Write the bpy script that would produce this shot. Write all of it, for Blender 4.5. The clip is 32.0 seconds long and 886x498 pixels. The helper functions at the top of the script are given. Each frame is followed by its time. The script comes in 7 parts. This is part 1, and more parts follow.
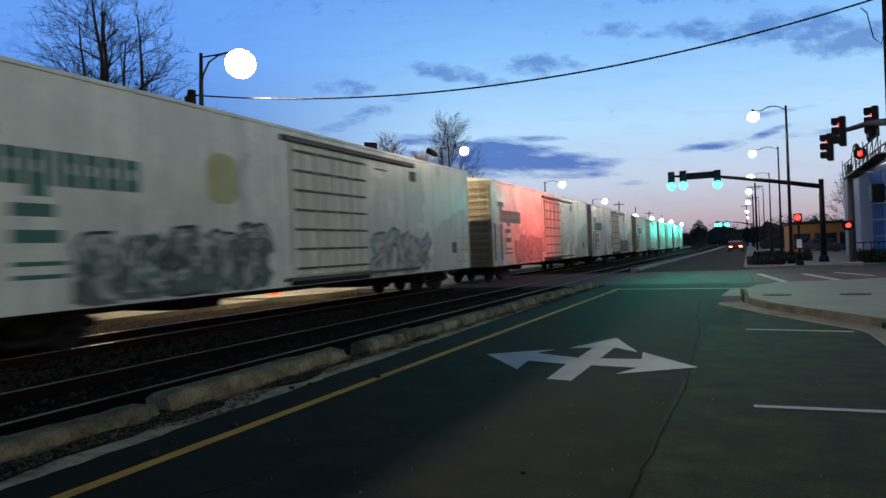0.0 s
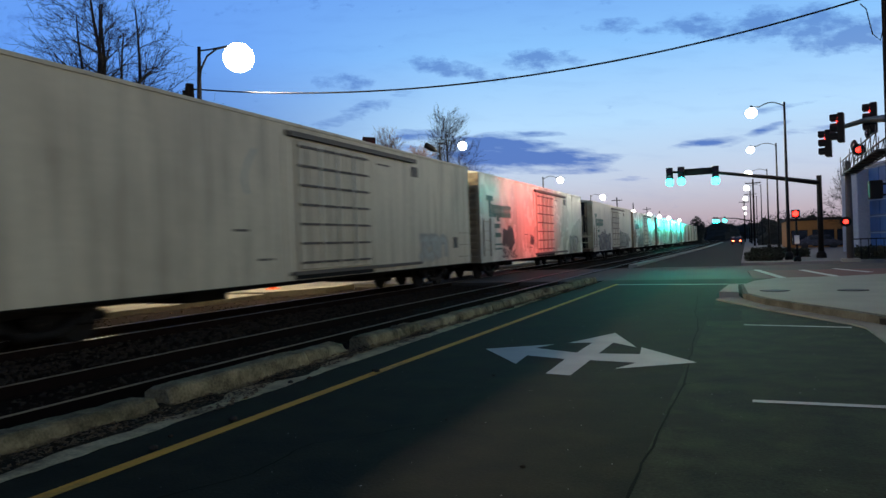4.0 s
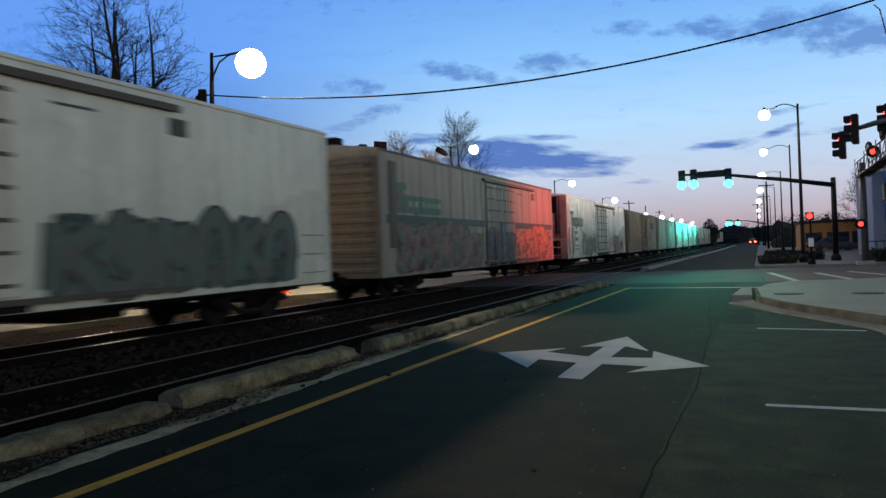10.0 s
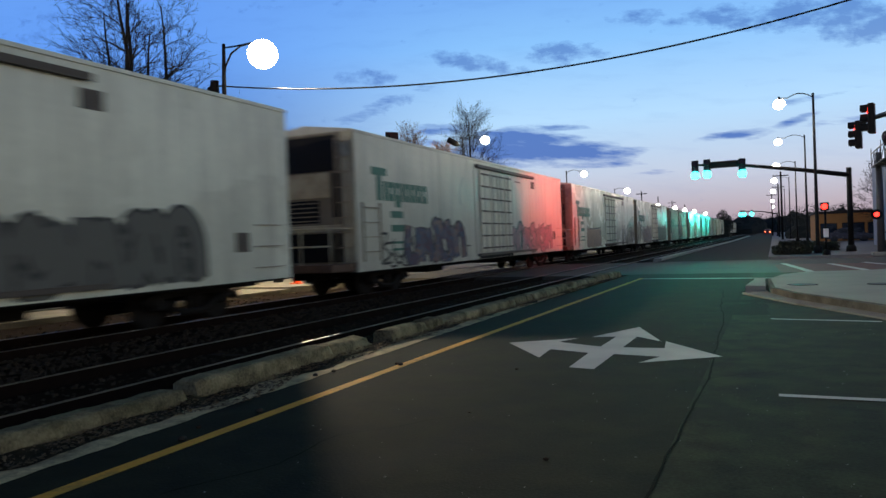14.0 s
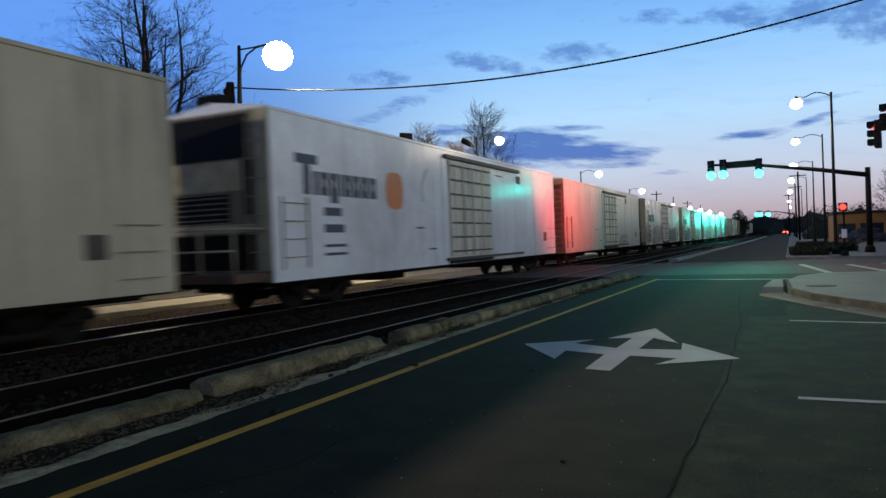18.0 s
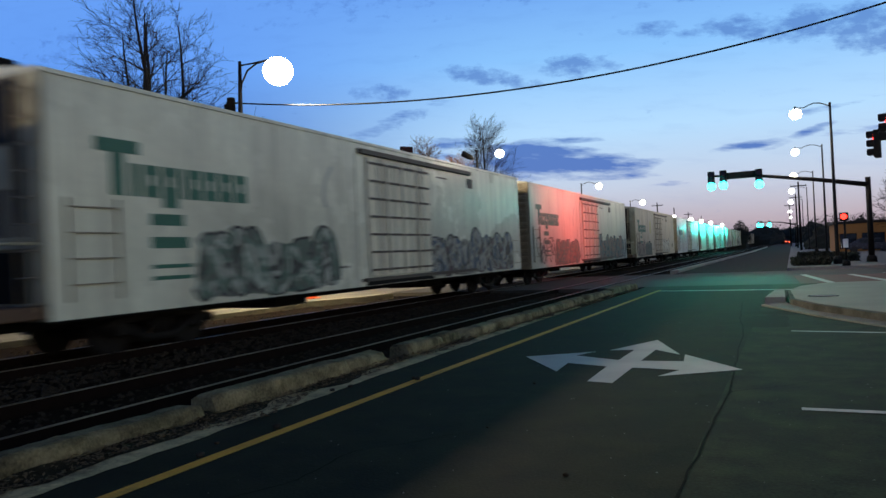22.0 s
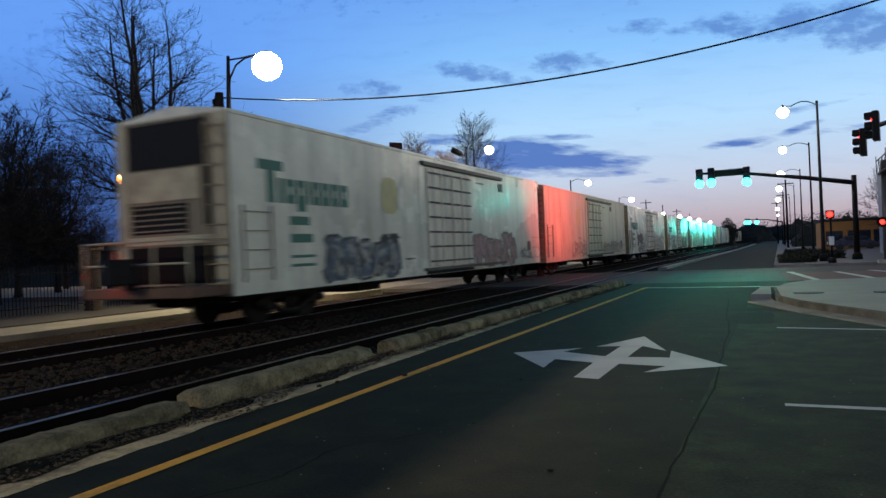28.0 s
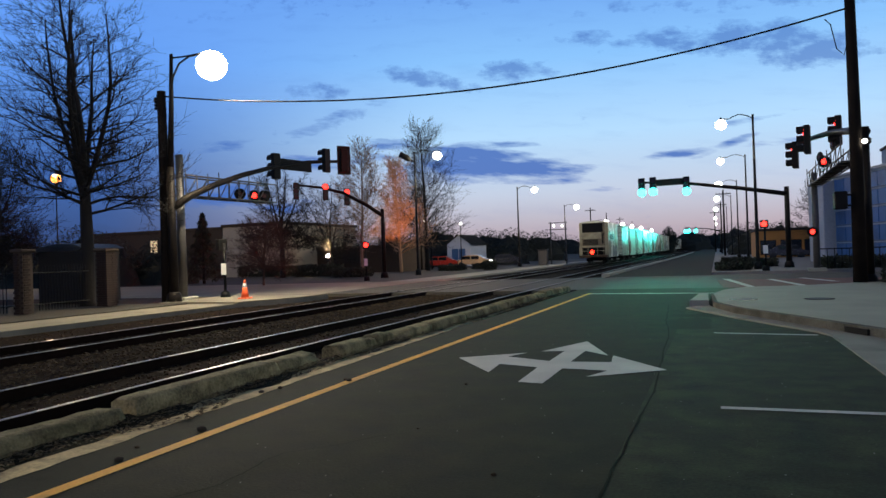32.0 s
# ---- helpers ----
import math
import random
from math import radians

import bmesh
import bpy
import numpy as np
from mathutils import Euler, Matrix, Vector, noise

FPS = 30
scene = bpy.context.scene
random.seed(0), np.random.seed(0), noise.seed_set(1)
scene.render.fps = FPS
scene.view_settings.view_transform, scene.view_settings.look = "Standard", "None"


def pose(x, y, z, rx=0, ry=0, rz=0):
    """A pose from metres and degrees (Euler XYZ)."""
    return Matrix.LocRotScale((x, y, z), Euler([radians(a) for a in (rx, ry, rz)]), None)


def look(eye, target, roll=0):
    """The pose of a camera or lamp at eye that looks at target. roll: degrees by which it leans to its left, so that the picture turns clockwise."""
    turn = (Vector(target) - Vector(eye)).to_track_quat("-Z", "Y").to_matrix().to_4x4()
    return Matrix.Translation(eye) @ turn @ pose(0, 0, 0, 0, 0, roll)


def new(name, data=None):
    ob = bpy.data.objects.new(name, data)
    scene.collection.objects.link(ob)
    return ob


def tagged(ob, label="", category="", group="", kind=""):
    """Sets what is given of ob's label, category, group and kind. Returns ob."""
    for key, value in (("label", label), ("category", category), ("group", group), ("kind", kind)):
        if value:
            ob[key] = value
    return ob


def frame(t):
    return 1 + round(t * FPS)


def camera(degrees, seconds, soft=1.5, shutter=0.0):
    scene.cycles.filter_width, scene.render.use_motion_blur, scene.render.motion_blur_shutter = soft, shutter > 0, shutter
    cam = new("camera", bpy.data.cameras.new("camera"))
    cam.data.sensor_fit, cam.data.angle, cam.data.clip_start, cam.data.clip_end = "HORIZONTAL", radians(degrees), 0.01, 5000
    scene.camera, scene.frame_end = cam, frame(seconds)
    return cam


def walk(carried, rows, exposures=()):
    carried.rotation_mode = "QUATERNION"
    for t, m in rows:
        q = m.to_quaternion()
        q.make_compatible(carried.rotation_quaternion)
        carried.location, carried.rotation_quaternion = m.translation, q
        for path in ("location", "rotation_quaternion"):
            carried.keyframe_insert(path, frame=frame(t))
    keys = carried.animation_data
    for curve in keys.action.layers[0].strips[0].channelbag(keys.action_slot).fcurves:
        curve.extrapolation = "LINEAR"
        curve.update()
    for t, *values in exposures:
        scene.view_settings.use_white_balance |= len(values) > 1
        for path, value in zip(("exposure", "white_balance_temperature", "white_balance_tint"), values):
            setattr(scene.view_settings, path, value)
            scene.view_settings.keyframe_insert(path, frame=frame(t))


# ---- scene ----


def aim(x, y, z, yaw, pitch, roll):
    """Camera pose: yaw to the left of +y, pitch upwards, roll to the right, in degrees."""
    a, b = radians(yaw), radians(pitch)
    way = Vector((-math.sin(a) * math.cos(b), math.cos(a) * math.cos(b), math.sin(b)))
    return look((x, y, z), Vector((x, y, z)) + 50 * way, -roll)


cam = camera(64.1, 32.0, soft=1.5, shutter=0.5)
walk(cam, [
    (0.0, aim(0.012, 0.014, 1.431, 23.37, 0.12, 2.22)),
    (0.5, aim(0.010, 0.010, 1.432, 23.28, 0.10, 2.17)),
    (1.0, aim(0.009, 0.007, 1.422, 23.38, -0.09, 1.79)),
    (1.5, aim(0.008, 0.005, 1.423, 23.38, -0.42, 1.66)),
    (2.0, aim(-0.003, 0.012, 1.427, 23.01, -0.56, 1.39)),
    (2.5, aim(-0.011, 0.020, 1.424, 22.89, -0.23, 1.57)),
    (3.0, aim(-0.008, 0.018, 1.426, 22.79, -0.18, 1.73)),
    (3.5, aim(-0.009, 0.014, 1.425, 23.05, -0.31, 1.87)),
    (5.5, aim(0.004, 0.005, 1.422, 23.30, -0.10, 2.26)),
    (6.0, aim(0.006, 0.003, 1.424, 23.44, 0.01, 1.93)),
    (6.5, aim(0.008, 0.002, 1.424, 23.76, -0.08, 2.08)),
    (7.0, aim(0.010, 0.003, 1.424, 23.45, 0.05, 2.28)),
    (7.5, aim(0.006, 0.004, 1.427, 23.33, -0.26, 2.05)),
    (8.0, aim(-0.003, 0.009, 1.421, 23.39, -0.21, 1.86)),
    (8.5, aim(-0.005, 0.012, 1.420, 23.43, -0.15, 1.90)),
    (9.0, aim(0.003, 0.001, 1.419, 23.08, -0.07, 1.88)),
    (9.5, aim(-0.002, 0.003, 1.419, 23.54, -0.01, 1.97)),
    (10.0, aim(0.004, -0.002, 1.427, 24.12, 0.07, 2.23)),
    (10.5, aim(-0.005, -0.001, 1.420, 24.24, -0.17, 1.89)),
    (11.0, aim(-0.006, -0.004, 1.421, 24.54, -0.16, 1.74)),
    (11.5, aim(-0.014, -0.003, 1.421, 25.01, -0.23, 1.87)),
    (12.0, aim(-0.012, -0.005, 1.413, 25.05, -0.35, 1.93)),
    (12.5, aim(-0.009, 0.002, 1.420, 25.44, -0.49, 2.38)),
    (13.0, aim(-0.006, -0.009, 1.420, 25.19, -0.45, 2.59)),
    (13.5, aim(-0.000, -0.004, 1.420, 24.92, -0.46, 2.54)),
    (14.0, aim(0.003, -0.010, 1.416, 25.08, -0.63, 2.23)),
    (14.5, aim(-0.000, -0.010, 1.414, 25.71, -0.63, 1.95)),
    (15.0, aim(-0.008, -0.016, 1.416, 26.11, -0.85, 1.64)),
    (15.5, aim(-0.016, -0.014, 1.414, 26.42, -1.13, 1.48)),
    (17.5, aim(-0.023, -0.011, 1.410, 26.14, -0.56, 1.79)),
    (18.0, aim(-0.015, -0.010, 1.420, 26.19, -0.54, 2.23)),
    (18.5, aim(-0.016, -0.007, 1.418, 26.31, -0.45, 2.41)),
    (19.0, aim(-0.020, -0.004, 1.414, 26.12, -0.55, 2.01)),
    (19.5, aim(-0.018, -0.006, 1.413, 26.54, -0.92, 2.13)),
    (20.0, aim(-0.015, -0.007, 1.413, 26.46, -0.90, 2.29)),
    (20.5, aim(-0.007, -0.011, 1.416, 26.56, -0.55, 2.22)),
    (21.0, aim(-0.014, -0.008, 1.419, 26.25, -0.18, 2.21)),
    (21.5, aim(-0.008, -0.010, 1.421, 26.44, 0.06, 2.31)),
    (22.0, aim(-0.008, -0.009, 1.421, 26.25, 0.52, 2.70)),
    (22.5, aim(-0.001, -0.002, 1.413, 25.98, -0.09, 2.75)),
    (23.0, aim(-0.005, -0.003, 1.420, 25.35, 0.17, 2.56)),
    (23.5, aim(-0.000, -0.006, 1.421, 25.14, 0.27, 3.01)),
    (24.0, aim(-0.006, -0.008, 1.421, 25.45, 0.37, 3.16)),
    (24.5, aim(0.005, -0.008, 1.418, 25.67, 0.84, 3.35)),
    (25.0, aim(0.012, -0.014, 1.415, 25.56, 0.34, 3.22)),
    (25.5, aim(0.012, -0.009, 1.415, 25.49, -0.25, 2.90)),
    (27.5, aim(0.005, -0.007, 1.417, 25.63, 0.14, 2.57)),
    (28.0, aim(0.013, -0.002, 1.419, 25.42, 0.18, 2.52)),
    (28.5, aim(0.008, -0.001, 1.415, 25.03, 0.04, 2.81)),
    (29.0, aim(0.020, -0.000, 1.420, 23.91, 0.06, 2.84)),
    (29.5, aim(0.026, 0.008, 1.422, 22.71, 0.35, 2.75)),
    (30.0, aim(0.017, 0.010, 1.423, 22.12, 0.86, 2.35)),
    (30.5, aim(0.018, 0.016, 1.424, 21.41, 1.12, 2.33)),
    (31.0, aim(0.018, 0.014, 1.417, 21.15, 0.98, 2.42)),
    (31.5, aim(0.017, 0.015, 1.416, 21.40, 0.76, 1.95)),
    (32.0, aim(0.016, 0.016, 1.412, 21.14, 0.43, 1.99)),
])

# ---- plan: road runs along +y, railway to the left of it at a slight angle ----
HEADING, TRACK_FAR, TRACK_NEAR = -0.013, -11.27, -6.97


def gz(y):
    """Height of the ground: level near the camera, then falling gently."""
    return -0.003 * min(max(y - 8.0, 0.0), 110.0)


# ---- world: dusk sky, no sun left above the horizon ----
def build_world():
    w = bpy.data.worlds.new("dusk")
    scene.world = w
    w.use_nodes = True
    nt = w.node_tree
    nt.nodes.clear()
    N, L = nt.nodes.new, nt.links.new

    def math_node(op, a, b=None, c=None, clamp=False):
        n = N("ShaderNodeMath")
        n.operation, n.use_clamp = op, clamp
        for i, v in enumerate((a, b, c)):
            if v is None:
                continue
            if isinstance(v, (int, float)):
                n.inputs[i].default_value = v
            else:
                L(v, n.inputs[i])
        return n.outputs[0]

    out, bg = N("ShaderNodeOutputWorld"), N("ShaderNodeBackground")
    tc, sep = N("ShaderNodeTexCoord"), N("ShaderNodeSeparateXYZ")
    L(tc.outputs["Generated"], sep.inputs[0])
    x, y, z = sep.outputs
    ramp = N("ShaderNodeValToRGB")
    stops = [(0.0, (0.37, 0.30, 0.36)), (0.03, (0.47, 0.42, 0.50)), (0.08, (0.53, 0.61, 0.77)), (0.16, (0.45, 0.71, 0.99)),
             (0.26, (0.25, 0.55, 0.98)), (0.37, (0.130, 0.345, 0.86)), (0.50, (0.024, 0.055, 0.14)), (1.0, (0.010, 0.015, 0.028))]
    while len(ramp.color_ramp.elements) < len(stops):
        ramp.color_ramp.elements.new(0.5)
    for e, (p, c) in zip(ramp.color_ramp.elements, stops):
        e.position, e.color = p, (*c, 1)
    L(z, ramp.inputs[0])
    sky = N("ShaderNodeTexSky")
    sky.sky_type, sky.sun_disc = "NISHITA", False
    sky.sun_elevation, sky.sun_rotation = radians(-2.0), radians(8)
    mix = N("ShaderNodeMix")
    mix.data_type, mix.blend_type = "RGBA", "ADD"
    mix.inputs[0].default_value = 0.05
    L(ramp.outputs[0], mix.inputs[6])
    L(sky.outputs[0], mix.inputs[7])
    # clouds in flat sky coordinates u = x / y, v = z / y
    ys = math_node("MAXIMUM", y, 0.05)
    u, v = math_node("DIVIDE", x, ys), math_node("DIVIDE", z, ys)
    comb = N("ShaderNodeCombineXYZ")
    L(math_node("MULTIPLY", u, 5.0), comb.inputs[0])
    L(math_node("MULTIPLY", math_node("MULTIPLY_ADD", u, 0.12, v), 26.0), comb.inputs[1])
    noise_a = N("ShaderNodeTexNoise")
    noise_a.inputs["Scale"].default_value, noise_a.inputs["Detail"].default_value = 2.2, 8
    noise_a.inputs["Roughness"].default_value = 0.6
    L(comb.outputs[0], noise_a.inputs["Vector"])
    comb_b = N("ShaderNodeCombineXYZ")
    L(math_node("MULTIPLY", u, 15.0), comb_b.inputs[0])
    L(math_node("MULTIPLY", math_node("MULTIPLY_ADD", u, 0.10, v), 30.0), comb_b.inputs[1])
    noise_b = N("ShaderNodeTexNoise")
    noise_b.inputs["Scale"].default_value, noise_b.inputs["Detail"].default_value = 1.7, 8
    noise_b.inputs["Roughness"].default_value = 0.66
    L(comb_b.outputs[0], noise_b.inputs["Vector"])

    def clouds(spots, n, wisp, floor, steep):
        """Soft patches at the given places in the sky, torn into wisps by noise."""
        total = None
        for (cu, cv, su, sv, tilt, gain) in spots:
            du = math_node("DIVIDE", math_node("SUBTRACT", u, cu), su)
            dv = math_node("DIVIDE", math_node("SUBTRACT", math_node("SUBTRACT", v, cv), math_node("MULTIPLY", math_node("SUBTRACT", u, cu), tilt)), sv)
            r2 = math_node("ADD", math_node("MULTIPLY", du, du), math_node("MULTIPLY", dv, dv))
            m = math_node("MULTIPLY", math_node("SUBTRACT", 1.0, math_node("MULTIPLY", r2, 0.5), clamp=True), gain)
            total = m if total is None else math_node("MAXIMUM", total, m)
        torn = math_node("MULTIPLY_ADD", math_node("SUBTRACT", n, 0.5), wisp, math_node("MULTIPLY", total, 0.7))
        return math_node("MULTIPLY", math_node("SUBTRACT", torn, floor), steep, clamp=True)

    na, nb = noise_a.outputs[0], noise_b.outputs[0]
    bank = clouds(((-0.335, 0.134, 0.085, 0.028, -0.10, 1.25), (-0.26, 0.121, 0.09, 0.016, -0.13, 1.1), (-0.20, 0.115, 0.055, 0.008, -0.05, 1.0),
                   (-0.22, 0.100, 0.08, 0.006, -0.03, 0.8), (-0.28, 0.156, 0.05, 0.005, -0.06, 0.75), (-0.42, 0.128, 0.06, 0.018, 0.0, 0.7),
                   (-0.04, 0.124, 0.06, 0.006, 0.05, 0.7), (0.02, 0.132, 0.05, 0.006, 0.35, 0.6), (-0.46, 0.175, 0.07, 0.012, -0.1, 0.7), (-0.62, 0.160, 0.08, 0.014, -0.1, 0.75), (0.09, 0.128, 0.05, 0.006, 0.05, 0.6), (-0.60, 0.215, 0.12, 0.012, 0.25, 0.55),
                   (-0.85, 0.195, 0.14, 0.010, 0.05, 0.6), (-0.78, 0.115, 0.09, 0.022, -0.04, 0.95), (-0.66, 0.085, 0.08, 0.012, 0.0, 0.8), (-0.52, 0.155, 0.07, 0.008, -0.05, 0.7), (0.04, 0.160, 0.07, 0.005, 0.1, 0.55), (-0.07, 0.088, 0.10, 0.005, 0.05, 0.5)), na, 1.5, 0.28, 2.6)
    puffs = clouds(((0.05, 0.268, 0.07, 0.022, -0.1, 1.2), (0.115, 0.245, 0.07, 0.026, -0.1, 1.25), (-0.055, 0.282, 0.055, 0.014, -0.1, 1.1), (0.0, 0.264, 0.05, 0.014, -0.1, 1.0),
                    (-0.162, 0.297, 0.040, 0.010, -0.1, 1.1), (-0.10, 0.282, 0.03, 0.008, -0.1, 0.9), (-0.42, 0.274, 0.055, 0.014, -0.26, 1.1), (-0.36, 0.254, 0.045, 0.010, -0.2, 0.95), (-0.275, 0.264, 0.05, 0.016, -0.1, 1.1),
                    (-0.225, 0.257, 0.03, 0.008, -0.1, 0.8), (-0.59, 0.272, 0.06, 0.012, -0.1, 0.9), (-0.55, 0.222, 0.06, 0.010, 0.2, 0.75), (0.12, 0.31, 0.16, 0.014, -0.1, 0.7),
                    (-0.1, 0.33, 0.12, 0.010, -0.1, 0.6), (-1.25, 0.50, 0.35, 0.05, 0.2, 0.6), (-0.5, 0.43, 0.4, 0.05, -0.1, 0.5)), nb, 2.2, 0.30, 1.9)
    haze = math_node("MULTIPLY", math_node("SUBTRACT", na, 0.5), 0.45, clamp=True)
    cloud = math_node("MAXIMUM", math_node("MAXIMUM", bank, math_node("MULTIPLY", puffs, 0.72)), haze)
    cloud = math_node("MULTIPLY", cloud, math_node("GREATER_THAN", y, 0.1))
    # away from the sunset, to the left and behind, the sky is dim and deep blue
    back = N("ShaderNodeMix")
    back.data_type = "RGBA"
    turn = N("ShaderNodeMapRange")
    turn.interpolation_type = "SMOOTHSTEP"
    turn.inputs[1].default_value, turn.inputs[2].default_value = 0.68, 0.0
    L(math_node("MULTIPLY_ADD", x, 0.9, y), turn.inputs[0])
    L(turn.outputs[0], back.inputs[0])
    L(mix.outputs[2], back.inputs[6])
    east = N("ShaderNodeValToRGB")
    dim = [(0.0, (0.035, 0.052, 0.13)), (0.12, (0.060, 0.15, 0.44)), (0.26, (0.135, 0.35, 0.92)), (0.40, (0.140, 0.35, 0.90)), (0.52, (0.02, 0.05, 0.15)), (1.0, (0.012, 0.018, 0.035))]
    while len(east.color_ramp.elements) < len(dim):
        east.color_ramp.elements.new(0.5)
    for e, (p, c) in zip(east.color_ramp.elements, dim):
        e.position, e.color = p, (*c, 1)
    L(z, east.inputs[0])
    L(east.outputs[0], back.inputs[7])
    # the sun has set to the right: a broad warm glow low in that quarter
    west, glowmix = N("ShaderNodeMapRange"), N("ShaderNodeMix")
    west.interpolation_type = "SMOOTHSTEP"
    west.inputs[1].default_value, west.inputs[2].default_value = 0.30, 0.85
    L(x, west.inputs[0])
    low = N("ShaderNodeMapRange")
    low.interpolation_type = "SMOOTHSTEP"
    low.inputs[1].default_value, low.inputs[2].default_value = 0.48, 0.0
    L(z, low.inputs[0])
    glowmix.data_type, glowmix.blend_type = "RGBA", "ADD"
    L(math_node("MULTIPLY", west.outputs[0], low.outputs[0]), glowmix.inputs[0])
    L(back.outputs[2], glowmix.inputs[6])
    glowmix.inputs[7].default_value = (1.12, 0.90, 0.42, 1)
    cm = N("ShaderNodeMix")
    cm.data_type = "RGBA"
    L(math_node("MULTIPLY", cloud, 0.9), cm.inputs[0])
    L(glowmix.outputs[2], cm.inputs[6])
    cm.inputs[7].default_value = (0.060, 0.160, 0.52, 1)
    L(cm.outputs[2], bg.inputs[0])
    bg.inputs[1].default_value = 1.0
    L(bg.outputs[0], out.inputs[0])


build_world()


def point_light(name, place, watts, colour, radius=0.12, spot=0.0, aim_at=None, blend=0.4):
    """A lamp of the place: a bulb in its luminaire, or a signal lens that throws a beam."""
    d = bpy.data.lights.new(name, "SPOT" if spot else "POINT")
    d.energy, d.color, d.shadow_soft_size = watts, colour, radius
    ob = new(name, d)
    if spot:
        d.spot_size, d.spot_blend = radians(spot), blend
        ob.matrix_world = look(place, aim_at)
    else:
        ob.location = place
    return ob


# ---- materials ----
MATS = {}


def mat(name, colour, rough=0.7, metal=0.0, var=0.25, scale=6.0, bump=0.15, spec=0.4, fine=60.0, stain=None, stain_at=0.55, per_object=0.0, coat=0.0):
    """A procedural surface: base colour with grain and stains at two scales, bump and roughness variation."""
    if name in MATS:
        return MATS[name]
    m = bpy.data.materials.new(name)
    m.use_nodes = True
    nt = m.node_tree
    N, L = nt.nodes.new, nt.links.new
    b = nt.nodes["Principled BSDF"]
    tc = N("ShaderNodeTexCoord")
    big, small = N("ShaderNodeTexNoise"), N("ShaderNodeTexNoise")
    big.inputs["Scale"].default_value, big.inputs["Detail"].default_value = scale, 5
    small.inputs["Scale"].default_value, small.inputs["Detail"].default_value = fine, 3
    L(tc.outputs["Object"], big.inputs[0])
    L(tc.outputs["Object"], small.inputs[0])
    add = N("ShaderNodeMath")
    add.operation = "MULTIPLY_ADD"
    L(small.outputs[0], add.inputs[0])
    add.inputs[1].default_value = 0.5
    L(big.outputs[0], add.inputs[2])
    mr = N("ShaderNodeMapRange")
    mr.inputs[1].default_value, mr.inputs[2].default_value = 0.45, 1.05
    mr.inputs[3].default_value, mr.inputs[4].default_value = 1 - var, 1 + var
    L(add.outputs[0], mr.inputs[0])
    hue = N("ShaderNodeHueSaturation")
    hue.inputs["Color"].default_value = (*colour, 1)
    value = mr.outputs[0]
    if per_object:
        info = N("ShaderNodeObjectInfo")
        mo = N("ShaderNodeMath")
        mo.operation = "MULTIPLY_ADD"
        L(info.outputs["Random"], mo.inputs[0])
        mo.inputs[1].default_value = 2 * per_object
        mo.inputs[2].default_value = 1 - per_object
        mm = N("ShaderNodeMath")
        mm.operation = "MULTIPLY"
        L(mo.outputs[0], mm.inputs[0])
        L(value, mm.inputs[1])
        value = mm.outputs[0]
    L(value, hue.inputs["Value"])
    col = hue.outputs[0]
    if stain:
        st, mx = N("ShaderNodeTexNoise"), N("ShaderNodeMix")
        st.inputs["Scale"].default_value, st.inputs["Detail"].default_value = scale * 0.45, 6
        st.inputs["Roughness"].default_value = 0.7
        L(tc.outputs["Object"], st.inputs[0])
        sr = N("ShaderNodeMapRange")
        sr.inputs[1].default_value, sr.inputs[2].default_value = stain_at, stain_at + 0.18
        L(st.outputs[0], sr.inputs[0])
        mx.data_type = "RGBA"
        L(sr.outputs[0], mx.inputs[0])
        L(col, mx.inputs[6])
        mx.inputs[7].default_value = (*stain, 1)
        col = mx.outputs[2]
    L(col, b.inputs["Base Color"])
    rr = N("ShaderNodeMapRange")
    rr.inputs[3].default_value, rr.inputs[4].default_value = max(rough - 0.12, 0.05), min(rough + 0.12, 1)
    L(big.outputs[0], rr.inputs[0])
    L(rr.outputs[0], b.inputs["Roughness"])
    b.inputs["Metallic"].default_value = metal
    b.inputs["Specular IOR Level"].default_value = spec
    b.inputs["Coat Weight"].default_value = coat
    if bump:
        bp = N("ShaderNodeBump")
        bp.inputs["Strength"].default_value, bp.inputs["Distance"].default_value = bump, 0.02
        L(add.outputs[0], bp.inputs["Height"])
        L(bp.outputs[0], b.inputs["Normal"])
    MATS[name] = m
    return m


def glow(name, colour, strength):
    if name not in MATS:
        m = bpy.data.materials.new(name)
        m.use_nodes = True
        b = m.node_tree.nodes["Principled BSDF"]
        b.inputs["Base Color"].default_value = (*[min(c, 1) for c in colour], 1)
        b.inputs["Emission Color"].default_value = (*colour, 1)
        b.inputs["Emission Strength"].default_value = strength
        MATS[name] = m
    return MATS[name]


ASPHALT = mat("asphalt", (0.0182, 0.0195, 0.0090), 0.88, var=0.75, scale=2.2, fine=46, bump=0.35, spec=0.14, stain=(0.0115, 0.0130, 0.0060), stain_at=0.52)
# lane asphalt lightened to make up for light missing on this side
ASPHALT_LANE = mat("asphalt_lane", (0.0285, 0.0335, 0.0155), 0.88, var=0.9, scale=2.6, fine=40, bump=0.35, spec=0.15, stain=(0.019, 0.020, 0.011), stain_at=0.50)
ASPHALT_OLD = mat("asphalt_old", (0.060, 0.052, 0.036), 0.8, var=0.3, scale=0.5, fine=70, bump=0.4, stain=(0.035, 0.033, 0.032), stain_at=0.52)
CONCRETE = mat("concrete", (0.28, 0.27, 0.22), 0.85, var=0.18, scale=0.8, fine=50, bump=0.25, stain=(0.22, 0.21, 0.19), stain_at=0.58)
WALK = mat("walk_concrete", (0.185, 0.168, 0.125), 0.9, var=0.3, scale=0.9, fine=40, bump=0.3, spec=0.2, stain=(0.12, 0.11, 0.085), stain_at=0.54)
